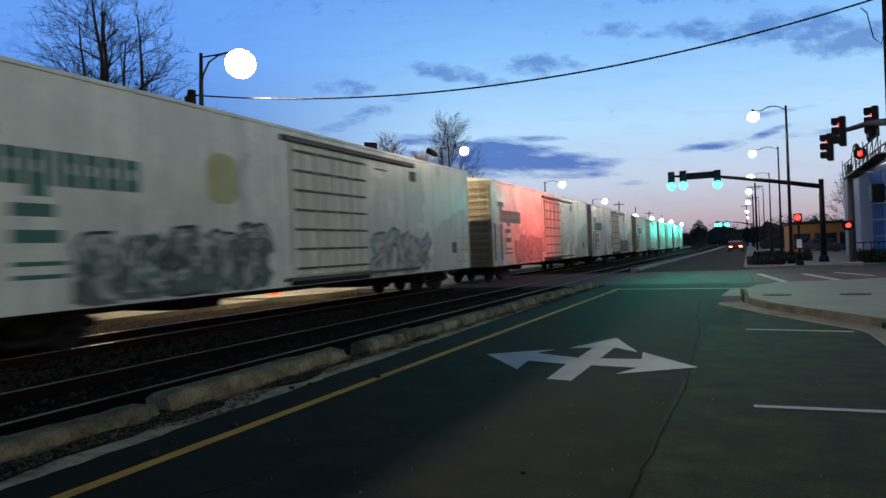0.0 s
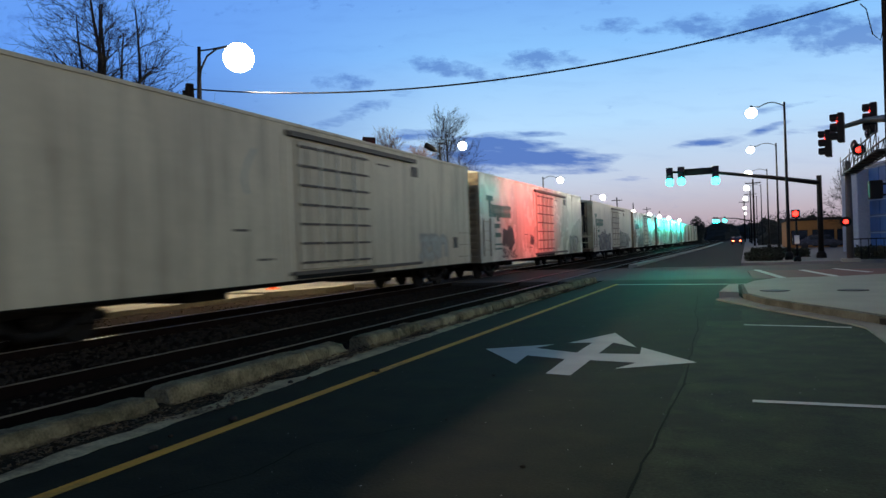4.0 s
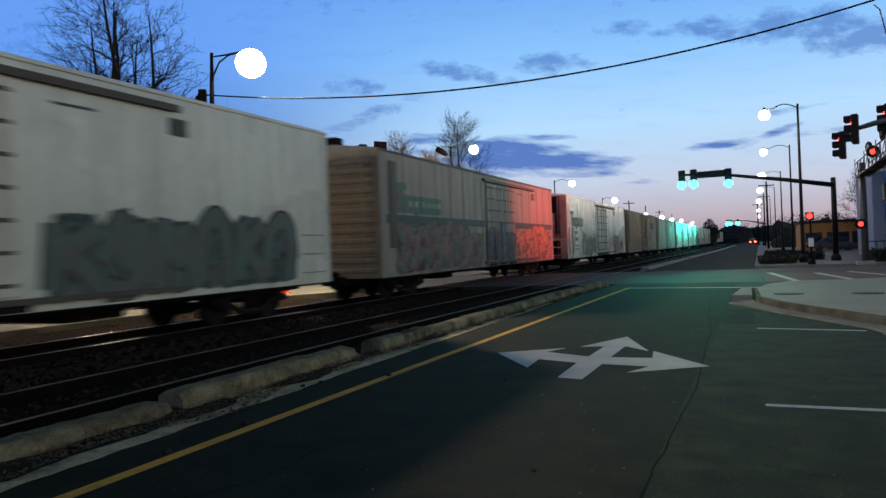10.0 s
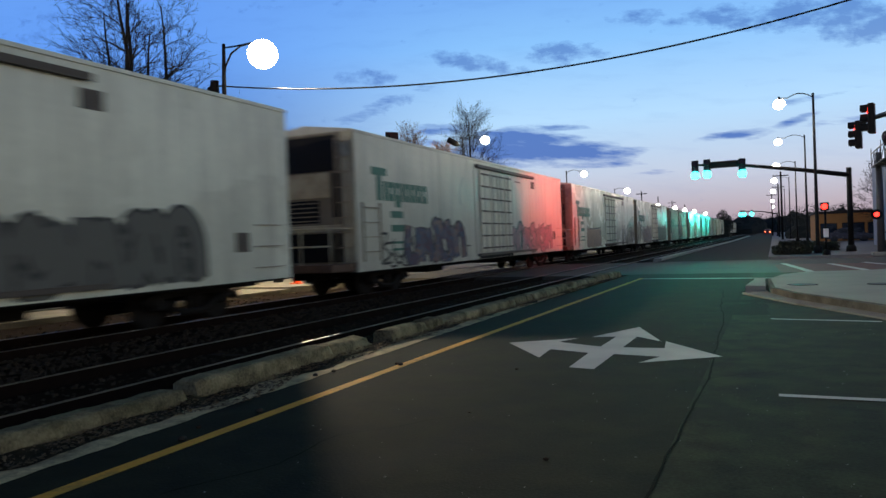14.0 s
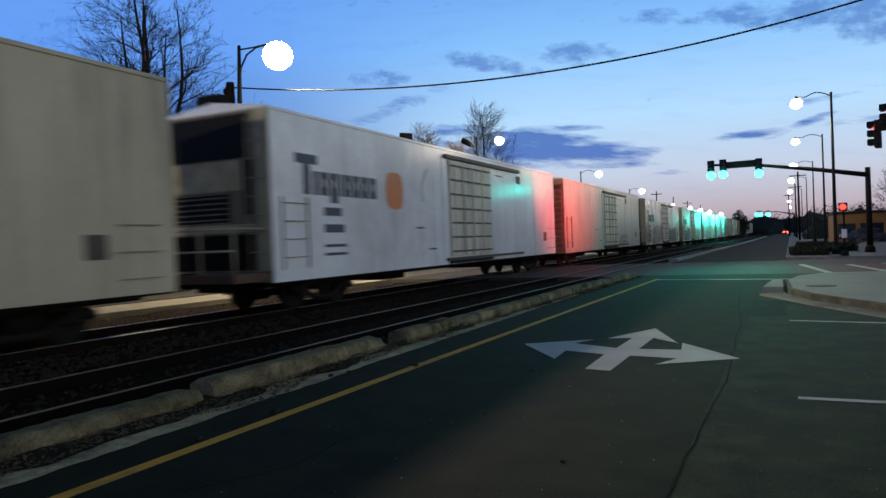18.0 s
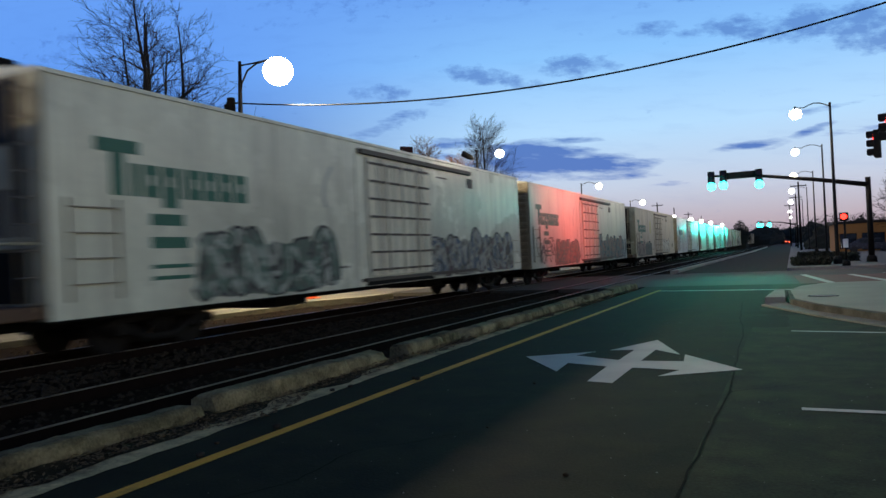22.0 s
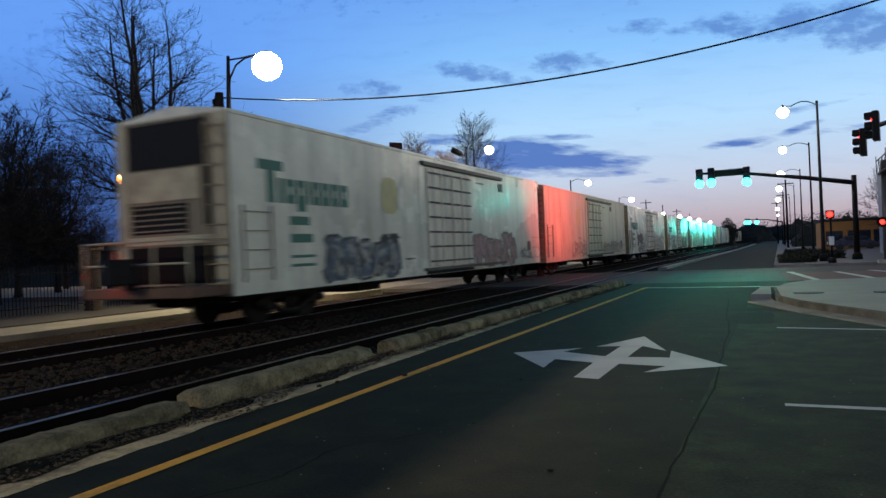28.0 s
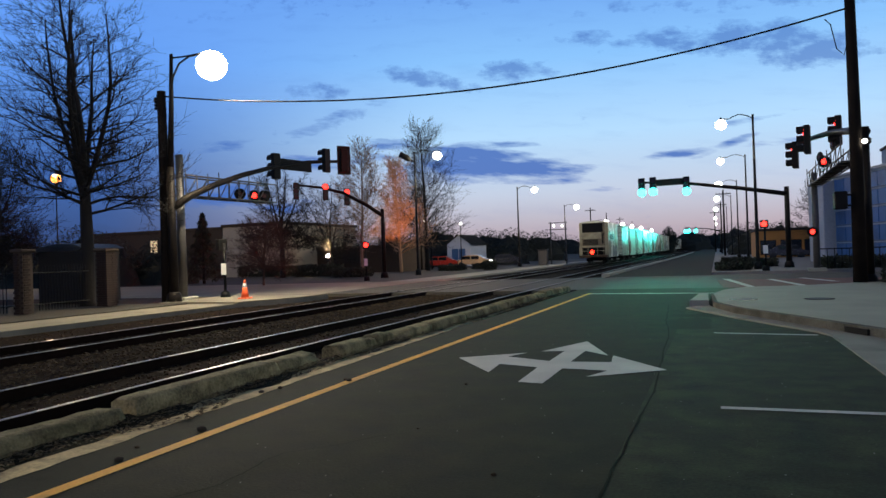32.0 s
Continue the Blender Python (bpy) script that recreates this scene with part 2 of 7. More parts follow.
GUTTER_PALE = mat("gutter_pale", (0.23, 0.22, 0.175), 0.9, var=0.3, scale=1.2, fine=50, bump=0.4, stain=(0.12, 0.115, 0.09), stain_at=0.55)
KERB = mat("kerb_stone", (0.185, 0.152, 0.080), 0.92, var=0.8, scale=3.2, fine=38, bump=1.0, spec=0.12, stain=(0.035, 0.032, 0.012), stain_at=0.50, per_object=0.2)
# shade on the corner kerb's face put into a darker concrete colour
KERB_SHADED = mat("kerb_shaded", (0.115, 0.11, 0.085), 0.92, var=0.5, scale=2.5, fine=40, bump=0.6, spec=0.1, stain=(0.05, 0.047, 0.035), stain_at=0.5)
GUTTER = mat("gutter_concrete", (0.52, 0.39, 0.19), 0.9, var=0.5, scale=4.0, fine=40, bump=0.6, stain=(0.060, 0.046, 0.024), stain_at=0.53)
DIRT = mat("dirt", (0.024, 0.019, 0.012), 0.95, var=0.4, scale=0.6, fine=25, bump=0.6, stain=(0.03, 0.035, 0.02), stain_at=0.5)
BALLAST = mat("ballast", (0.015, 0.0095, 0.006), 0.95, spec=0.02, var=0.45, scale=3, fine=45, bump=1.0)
STONE = mat("ballast_stone", (0.040, 0.029, 0.018), 0.9, spec=0.05, var=0.4, scale=5, fine=30, bump=0.4, per_object=0.3)
TIE = mat("creosoted_tie", (0.018, 0.011, 0.007), 0.9, spec=0.1, var=0.4, scale=4, fine=30, bump=0.6, per_object=0.35)
RAIL = mat("rail_web", (0.012, 0.007, 0.005), 0.9, metal=0.0, spec=0.02, var=0.3, scale=5, bump=0.3)
RAILHEAD = mat("rail_head", (0.30, 0.27, 0.22), 0.36, metal=1.0, var=0.1, scale=4, bump=0.02)
PAINT_WHITE = mat("marking_white", (0.52, 0.50, 0.44), 0.75, var=0.22, scale=1.6, fine=80, bump=0.25, stain=(0.30, 0.30, 0.30), stain_at=0.62)
PAINT_YELLOW = mat("marking_yellow", (0.80, 0.38, 0.035), 0.75, var=0.25, scale=2.5, fine=70, bump=0.25, stain=(0.16, 0.11, 0.04), stain_at=0.58)
BRICK_PAVE = mat("brick_paving", (0.14, 0.062, 0.048), 0.85, var=0.3, scale=3, fine=30, bump=0.4, per_object=0.15)
WOOD_POLE = mat("pole_wood", (0.013, 0.010, 0.008), 0.95, spec=0.08, var=0.35, scale=2, fine=20, bump=0.7)
DARK_STEEL = mat("dark_steel", (0.011, 0.010, 0.009), 0.5, metal=0.0, spec=0.15, var=0.2, scale=3, bump=0.05)
BROWN_STEEL = mat("brown_steel", (0.010, 0.008, 0.007), 0.5, metal=0.0, spec=0.10, var=0.2, scale=3, bump=0.05)
GALV = mat("galvanised", (0.075, 0.072, 0.070), 0.5, metal=0.3, var=0.2, scale=6, bump=0.1)
BLACK = mat("black_housing", (0.008, 0.008, 0.008), 0.6, spec=0.12, var=0.2, scale=4, bump=0.03)
BARK = mat("bark", (0.009, 0.007, 0.006), 0.95, var=0.35, scale=4, fine=25, bump=0.6)
# lamplight put into the bark as a paler, warmer colour
BARK_LAMPLIT = mat("bark_lamplit", (0.17, 0.11, 0.075), 0.95, var=0.3, scale=4, fine=25, bump=0.5)
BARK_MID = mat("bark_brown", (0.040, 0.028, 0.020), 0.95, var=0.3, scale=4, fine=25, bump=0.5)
# amber lamplight put into the bark, on top of the lamp's own
BARK_LAMPLIT_AMBER = mat("bark_lamplit_amber", (0.36, 0.21, 0.12), 0.95, var=0.3, scale=4, fine=25, bump=0.5)
HEDGE = mat("hedge_leaf", (0.020, 0.022, 0.011), 0.8, var=0.5, scale=3, bump=0.2)
WALL_TAN = mat("wall_tan", (0.30, 0.27, 0.22), 0.9, var=0.15, scale=0.4, bump=0.15, stain=(0.2, 0.165, 0.125), stain_at=0.6)
WALL_DARK = mat("wall_dark", (0.034, 0.024, 0.017), 0.9, var=0.25, scale=0.6, bump=0.2)
WALL_WHITE = mat("wall_pale", (0.30, 0.32, 0.37), 0.8, var=0.15, scale=0.6, bump=0.1)
WALL_ORANGE = mat("wall_orange", (0.42, 0.19, 0.05), 0.85, var=0.15, scale=0.5, bump=0.1)
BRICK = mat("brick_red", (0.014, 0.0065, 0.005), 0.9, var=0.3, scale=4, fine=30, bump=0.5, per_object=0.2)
GLASS_BLUE = mat("glass_blue", (0.028, 0.10, 0.27), 0.35, metal=0.0, var=0.6, scale=0.35, bump=0.0, spec=0.15)
GLASS_DARK = mat("glass_dark", (0.015, 0.018, 0.022), 0.08, var=0.1, scale=1, bump=0.0, spec=0.9)
RUBBER = mat("rubber", (0.02, 0.02, 0.02), 0.85, var=0.2, scale=6, bump=0.1)
ORANGE = mat("cone_orange", (0.75, 0.11, 0.025), 0.5, var=0.1, scale=5, bump=0.05)
WHITE_BAND = mat("reflective_white", (0.75, 0.75, 0.72), 0.4, var=0.1, scale=5, bump=0.05)
LAMP_WHITE = glow("lamp_white", (1.0, 0.93, 0.80), 60)
LAMP_NEAR = glow("lamp_near", (1.0, 0.95, 0.84), 16)
LAMP_AMBER = glow("lamp_amber", (1.0, 0.34, 0.07), 6)
SIG_GREEN = glow("signal_green", (0.012, 0.95, 0.84), 32)
SIG_RED = glow("signal_red", (1.0, 0.022, 0.014), 7)
SIG_DIM = mat("signal_lens_off", (0.05, 0.02, 0.02), 0.2, var=0.1, bump=0)


# ---- mesh helpers ----
def part(name, bm, material, parent=None, label=""):
    """Links a bmesh as one mesh object under a thing or a part."""
    me = bpy.data.meshes.new(name)
    bm.to_mesh(me)
    bm.free()
    for m in (material if isinstance(material, (list, tuple)) else [material]):
        me.materials.append(m)
    ob = new(name, me)
    ob.parent = parent
    if label:
        ob["label"] = label
    return ob


def empty(name, x, y, z, rz=0.0, **tags):
    ob = new(name)
    ob.empty_display_size = 0.2
    ob.matrix_basis = pose(x, y, z, 0, 0, rz)
    return tagged(ob, **tags)


def box(bm, x0, x1, y0, y1, z0, z1, bev=0.0, mi=0):
    v = [bm.verts.new((x, y, z)) for x in (x0, x1) for y in (y0, y1) for z in (z0, z1)]
    fs = [bm.faces.new([v[i] for i in q]) for q in ((0, 1, 3, 2), (4, 6, 7, 5), (0, 4, 5, 1), (2, 3, 7, 6), (0, 2, 6, 4), (1, 5, 7, 3))]
    for f in fs:
        f.material_index = mi
    if bev:
        es = {e for f in fs for e in f.edges}
        bmesh.ops.bevel(bm, geom=list(es), offset=bev, segments=1, affect="EDGES")
    return bm


def tube(bm, pts, radii, n=8, cap=True, mi=0):
    """A tapered round tube through the points."""
    pts = [Vector(p) for p in pts]
    if isinstance(radii, (int, float)):
        radii = [radii] * len(pts)
    rings = []
    for i, p in enumerate(pts):
        d = (pts[min(i + 1, len(pts) - 1)] - pts[max(i - 1, 0)]).normalized()
        a = d.orthogonal().normalized() if i == 0 else (rings_a - d * rings_a.dot(d)).normalized()
        rings_a = a
        b = d.cross(a)
        rings.append([bm.verts.new(p + radii[i] * (math.cos(t) * a + math.sin(t) * b)) for t in (2 * math.pi * k / n for k in range(n))])
    for r, s in zip(rings, rings[1:]):
        for k in range(n):
            f = bm.faces.new((r[k], r[(k + 1) % n], s[(k + 1) % n], s[k]))
            f.smooth, f.material_index = True, mi
    if cap:
        for r, flip in ((rings[0], True), (rings[-1], False)):
            f = bm.faces.new(list(reversed(r)) if flip else r)
            f.material_index = mi
    return bm


def ball(bm, c, r, sub=2, sz=1.0, mi=0):
    before = set(bm.faces)
    bmesh.ops.create_icosphere(bm, subdivisions=sub, radius=r, matrix=Matrix.Translation(c) @ Matrix.Diagonal((1, 1, sz, 1)))
    for f in set(bm.faces) - before:
        f.smooth, f.material_index = True, mi
    return bm


def poly(bm, pts, z0, z1, mi=0):
    """A flat polygon in plan, raised to a slab from z0 to z1."""
    a = [bm.verts.new((x, y, z0)) for x, y in pts]
    b = [bm.verts.new((x, y, z1)) for x, y in pts]
    bm.faces.new(b).material_index = mi
    bm.faces.new(list(reversed(a))).material_index = mi
    n = len(pts)
    for i in range(n):
        bm.faces.new((a[i], a[(i + 1) % n], b[(i + 1) % n], b[i])).material_index = mi
    bmesh.ops.recalc_face_normals(bm, faces=bm.faces)
    return bm


def strip(bm, xs0, xs1, y0, y1, lift, step=4.0, thick=0.0, shear=0.0):
    """A sheet along y that follows the ground: x from xs0 to xs1, shifted by shear * y; with thickness it gets sides."""
    n = max(1, int((y1 - y0) / step))
    rows = []
    for i in range(n + 1):
        y = y0 + (y1 - y0) * i / n
        z = gz(y) + lift
        pts = [(xs0 + shear * y, y, z), (xs1 + shear * y, y, z)]
        if thick:
            pts = [(xs0 + shear * y, y, z - thick)] + pts + [(xs1 + shear * y, y, z - thick)]
        rows.append([bm.verts.new(p) for p in pts])
    for r, s in zip(rows, rows[1:]):
        for k in range(len(r) - 1):
            bm.faces.new((r[k], r[k + 1], s[k + 1], s[k]))
    if thick:
        bm.faces.new(rows[0])
        bm.faces.new(list(reversed(rows[-1])))
    return bm


BM = bmesh.new


# ---- setting: ground, road, railway bed ----
def setting():
    bm = BM()
    ys = [-300, -120, -60, -30, 0, 8] + list(range(14, 122, 6)) + [150, 220, 400, 900, 2200]
    xs = [-2200, -700, -250, -100, -40, 0, 40, 100, 250, 700, 2200]
    grid = [[bm.verts.new((x, y, gz(y) - 0.32)) for x in xs] for y in ys]
    for r, s in zip(grid, grid[1:]):
        for k in range(len(xs) - 1):
            bm.faces.new((r[k], r[k + 1], s[k + 1], s[k]))
    tagged(part("ground", bm, DIRT), "dark bare earth and grass beyond the street", "ground", kind="structure")
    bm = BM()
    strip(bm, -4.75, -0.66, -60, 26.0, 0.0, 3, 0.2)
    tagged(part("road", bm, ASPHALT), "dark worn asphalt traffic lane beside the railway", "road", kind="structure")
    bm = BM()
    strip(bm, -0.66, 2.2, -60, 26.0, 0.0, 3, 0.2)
    tagged(part("parking_lane", bm, ASPHALT_LANE), "asphalt of the parking lane, toned lighter", "road", kind="structure")
    bm = BM()
    strip(bm, -5.5, -0.3, 38.0, 420.0, -0.002, 6, 0.2)
    tagged(part("road_far", bm, ASPHALT), "dark asphalt street running on to the horizon", "road", kind="structure")
    bm = BM()
    strip(bm, -5.0, 70.0, 26.0, 38.0, -0.006, 3, 0.2)
    tagged(part("cross_street", bm, ASPHALT_OLD), "worn brownish asphalt of the crossing street", "road", kind="structure")
    bm = BM()
    strip(bm, -15.6, -5.0, 26.0, 38.0, -0.02, 3, 0.2)
    tagged(part("level_crossing", bm, ASPHALT_OLD), "patched asphalt panels of the level crossing", "level crossing", kind="structure")
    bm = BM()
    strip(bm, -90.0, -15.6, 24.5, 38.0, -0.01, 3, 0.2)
    # this stretch's paler, warmer colour carries part of its lamplight
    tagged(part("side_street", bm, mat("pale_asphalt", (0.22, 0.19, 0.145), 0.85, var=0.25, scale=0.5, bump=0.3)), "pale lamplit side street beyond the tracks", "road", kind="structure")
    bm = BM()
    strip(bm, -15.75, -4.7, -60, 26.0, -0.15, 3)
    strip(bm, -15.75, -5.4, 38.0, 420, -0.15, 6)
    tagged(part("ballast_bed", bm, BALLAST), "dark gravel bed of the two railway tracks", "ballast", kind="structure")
    # platform walk beyond the far track
    bm = BM()
    strip(bm, -17.6, -15.45, -60, 20.2, -0.01, 4, 0.4)
    tagged(part("pavement", bm, WALK), "pale concrete walk along the far track", "pavement", kind="structure")
    bm = BM()
    poly(bm, [(-17.6, 20.2), (-15.45, 20.2), (-14.4, 22.4), (-14.4, 24.5), (-18.9, 24.5), (-18.9, 20.2)], -0.3, 0.02)
    tagged(part("pavement_corner", bm, WALK), "pale concrete corner of the far walk", "pavement", kind="structure")
    bm = BM()
    strip(bm, -40, -17.6, -60, 20.2, 0.02, 6, 0.3)
    tagged(part("verge", bm, DIRT), "dark verge behind the railway fence", "verge", kind="structure")
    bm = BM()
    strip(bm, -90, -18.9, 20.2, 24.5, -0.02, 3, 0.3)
    # brick paving darkened in colour to stand for the dim light here
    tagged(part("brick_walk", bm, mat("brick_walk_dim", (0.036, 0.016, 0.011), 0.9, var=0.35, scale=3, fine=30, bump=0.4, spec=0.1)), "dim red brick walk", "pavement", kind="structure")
    # far side of the crossing street, left: pale lot along the railway
    bm = BM()
    strip(bm, -18.5, -15.75, 38.0, 420, -0.02, 6, 0.3)
    tagged(part("lot_edge", bm, CONCRETE), "pale concrete strip along the far tracks", "pavement", kind="structure")
    bm = BM()
    strip(bm, -90, -18.5, 38.0, 140, -0.05, 6, 0.3)
    tagged(part("parking_lot", bm, mat("lot_asphalt", (0.040, 0.036, 0.034), 0.85, var=0.3, scale=0.5, bump=0.3)), "dark parking lot beyond the crossing", "parking lot", kind="structure")
    bm = BM()
    strip(bm, -0.3, 60, 41.5, 420, 0.02, 6, 0.3)
    tagged(part("pavement_far", bm, mat("concrete_dim", (0.17, 0.16, 0.155), 0.85, var=0.2, scale=0.7, bump=0.25)), "grey pavement on the far corner", "pavement", kind="structure")
    # near corner pavement with its kerb
    bm = BM()
    poly(bm, [(-0.10, 19.9), (0.0, 17.0), (0.42, 15.6), (0.95, 14.5), (1.45, 13.5), (2.0, 12.3), (2.62, 11.0), (2.62, -40), (14, -40), (14, 25.3), (4.8, 24.9), (3.9, 24.3), (2.4, 23.2), (0.8, 22.8), (0.15, 21.5)], -0.2, 0.14)
    tagged(part("pavement_near", bm, CONCRETE), "pale concrete street corner with curved kerb", "pavement", kind="structure")
    bm = BM()
    poly(bm, [(-0.17, 20.0), (-0.10, 17.0), (0.30, 15.55), (0.82, 14.45), (1.32, 13.4), (1.88, 12.2), (2.47, 10.95), (2.47, -40), (2.615, -40), (2.615, 11.0), (1.995, 12.3), (1.445, 13.5), (0.945, 14.5), (0.415, 15.6), (-0.005, 17.0), (-0.105, 20.0)], -0.2, 0.132)
    tagged(part("kerb_near", bm, KERB_SHADED), "worn concrete kerb of the street corner", "kerb", kind="structure")
    bm = BM()
    poly(bm, [(-0.68, 17.1), (0.34, 14.6), (1.42, 12.4), (1.56, 11.9), (1.60, 8.0), (1.62, -40), (2.468, -40), (2.468, 10.95), (1.878, 12.2), (1.318, 13.4), (0.818, 14.45), (0.298, 15.55), (-0.102, 17.0), (-0.2, 17.8)], -0.2, 0.012)
    tagged(part("gutter_near", bm, GUTTER_PALE), "dirty concrete gutter beside the parking lane", "gutter", kind="structure")
    bm = BM()
    poly(bm, [(-0.62, 17.6), (-0.2, 17.55), (-0.24, 20.3), (-0.45, 20.4)], -0.1, 0.13)
    tagged(part("kerb_nose", bm, CONCRETE), "raised concrete nose of the corner kerb", "kerb", kind="structure")
    # far left kerb of the street beyond the crossing
    bm = BM()
    strip(bm, -5.95, -5.5, 39.5, 200, 0.12, 5, 0.3)
    tagged(part("kerb_far", bm, CONCRETE), "pale kerb between street and tracks", "kerb", kind="structure")
    # gutter strip at the foot of the broken kerb
    bm = BM()
    strip(bm, -5.10, -4.40, -30, 25.4, 0.006, 0.12)
    for v in bm.verts:
        if v.co.x > -4.7:
            y = v.co.y
            v.co.x = -4.44 - 0.028 * max(y - 3.3, 0.0) + 0.04 * noise.noise((0, y * 0.9, 0)) + 0.03 * noise.noise((3, y * 4, 0)) + 0.015 * noise.noise((5, y * 13, 0))
    tagged(part("gutter", bm, GUTTER), "crumbling concrete gutter strewn with leaves", "gutter", kind="structure")


def road_wear():
    """Soil banked at the kerb's foot, the long crack and sealed seams in the lane, iron covers in the pavement."""
    bm = BM()
    rows = []
    n = 220
    for i in range(n + 1):
        y = -4 + 29.4 * i / n
        w = 0.12 + 0.20 * min(max((9.0 - y) / 4.5, 0.0), 1.0) + 0.24 * noise.noise((1, y * 1.1, 0)) + 0.10 * noise.noise((2, y * 2.7, 0)) + 0.06 * noise.noise((3, y * 9, 0))
        w = max(w, 0.06)
        row = []
        for j in range(6):
            f = j / 5
            z = (0.085 * (1 - f) ** 1.4) * (0.6 + 0.5 * noise.noise((5, y * 3, f))) + 0.012 * noise.noise((6, y * 9, f * 5)) * (1 - f)
            row.append(bm.verts.new((-5.02 + f * w, y, gz(y) + 0.008 + max(z, -0.001))))
        rows.append(row)
    for r, s in zip(rows, rows[1:]):
        for k in range(5):
            bm.faces.new((r[k], r[k + 1], s[k + 1], s[k])).smooth = True
    tagged(part("gutter_soil", bm, mat("gutter_soil", (0.030, 0.023, 0.011), 0.95, var=0.7, scale=6, fine=30, bump=1.0, spec=0.1)), "dark soil and leaf mould along the kerb", "soil", kind="structure")

    def line(name, pts, w, material, label, wobble):
        bm = BM()
        dense = []
        for (x0, y0), (x1, y1) in zip(pts, pts[1:]):
            for i in range(14):
                f = i / 14
                dense.append((x0 + (x1 - x0) * f, y0 + (y1 - y0) * f))
        prev = None
        for i, (x, y) in enumerate(dense):
            x += wobble * noise.noise((y * 1.5, x, 7)) + 0.3 * wobble * noise.noise((y * 9, x, 3))
            ww = w * (0.6 + 0.8 * abs(noise.noise((y * 3, 1, 1))))
            cur = (bm.verts.new((x - ww, y, gz(y) + 0.003)), bm.verts.new((x + ww, y, gz(y) + 0.003)))
            if prev:
                bm.faces.new((prev[0], prev[1], cur[1], cur[0]))
            prev = cur
        tagged(part(name, bm, material), label, "crack", kind="structure")

    tar = mat("crack_dark", (0.0095, 0.010, 0.006), 0.9, var=0.5, scale=4, bump=0.3, spec=0.05)
    line("crack", [(-0.62, 2.4), (-0.66, 4.6), (-0.60, 7.2), (-0.66, 9.2), (-0.74, 11.6), (-0.95, 14.5), (-1.15, 18.5)], 0.013, tar, "long dark crack along the lane", 0.04)
    line("crack", [(-3.2, 3.0), (-2.9, 4.4), (-2.4, 5.1), (-1.7, 5.4)], 0.008, tar, "thin crack across the lane", 0.15)
    line("crack", [(-0.6, 7.2), (0.4, 8.1), (1.4, 8.4)], 0.008, tar, "thin crack across the parking lane", 0.2)
    patch = mat("asphalt_patch", (0.016, 0.017, 0.008), 0.88, var=0.6, scale=3, fine=60, bump=0.3, spec=0.12)
    for x, y, rx, ry, seed in ((-0.45, 13.6, 0.45, 1.2, 4), (-0.1, 15.4, 0.7, 0.4, 6)):
        bm = BM()
        ring = []
        for k in range(40):
            t = 2 * math.pi * k / 40
            r = 1 + 0.5 * noise.noise((math.cos(t) * 1.5 + seed, math.sin(t) * 1.5, seed)) + 0.2 * noise.noise((math.cos(t) * 5 + seed, math.sin(t) * 5, 1))
            ring.append(bm.verts.new((x + rx * r * math.cos(t), y + ry * r * math.sin(t), gz(y) + 0.0022)))
        bm.faces.new(ring)
        tagged(part("stain", bm, patch), "dark oily stain on the asphalt", "stain", kind="structure")
    for x, y, r in ((0.55, 17.6, 0.26), (2.09, 17.6, 0.26)):
        root = empty("manhole_cover", x, y, 0.14, label="dark round iron cover in the pavement", category="manhole cover", group="covers in the pavement")
        bm = BM()
        tube(bm, [(0, 0, -0.01), (0, 0, 0.012)], r, 24)
        part("plate", bm, DARK_STEEL, root)
        bm = BM()
        tube(bm, [(0, 0, -0.01), (0, 0, 0.006)], r + 0.05, 24)
        part("frame", bm, RAIL, root)
    # solid black block stands for the shaded inside of the drain mouth
    bm = BM()
    poly(bm, [(1.79, 12.30), (2.01, 11.82), (2.12, 11.88), (1.90, 12.36)], 0.015, 0.105)
    ob = tagged(part("drain_inlet", bm, BLACK), "dark storm drain mouth in the kerb", "drain")
    # brick crosswalk band
    bm = BM()
    poly(bm, [(0.2, 25.4), (14, 25.6), (14, 31.8), (0.0, 31.6)], -0.1, -0.055)
    for v in bm.verts:
        v.co.z += 0.001 if v.co.z > -0.08 else 0
    tagged(part("brick_crosswalk", bm, BRICK_PAVE), "dull red brick crosswalk over the side street", "crosswalk", kind="structure")
    # pale specks and chips strewn on the asphalt
    rng = np.random.default_rng(21)
    v, f = [], []
    for _ in range(420):
        x, y, s = rng.uniform(-3.8, 1.5), rng.uniform(2.2, 14), 0.0025 + 0.006 * rng.random() ** 3
        k = len(v)
        v.extend([(x - s, y - s, 0.001), (x + s, y - s * 0.8, 0.001), (x + s * 0.7, y + s, 0.001), (x - s * 0.9, y + s * 0.7, 0.001), (x, y, 0.001 + s * 0.8)])
        f.extend([(k, k + 1, k + 4), (k + 1, k + 2, k + 4), (k + 2, k + 3, k + 4), (k + 3, k, k + 4)])
    me = bpy.data.meshes.new("road_grit")
    me.from_pydata([(a, b, c + gz(b)) for a, b, c in v], [], f)
    me.materials.append(mat("grit", (0.20, 0.19, 0.17), 0.9, var=0.5, scale=20, bump=0))
    tagged(new("road_grit", me), "pale grit and chips strewn on the asphalt", "grit", kind="stuff")


def marking(name, pts, material, label, lift=0.006):
    bm = BM()
    a = [bm.verts.new((x, y, gz(y) + lift)) for x, y in pts]
    bm.faces.new(a)
    bmesh.ops.triangulate(bm, faces=bm.faces)
    bmesh.ops.recalc_face_normals(bm, faces=bm.faces)
    for f in bm.faces:
        if f.normal.z < 0:
            f.normal_flip()
    tagged(part(name, bm, material), label, "road marking", kind="structure")


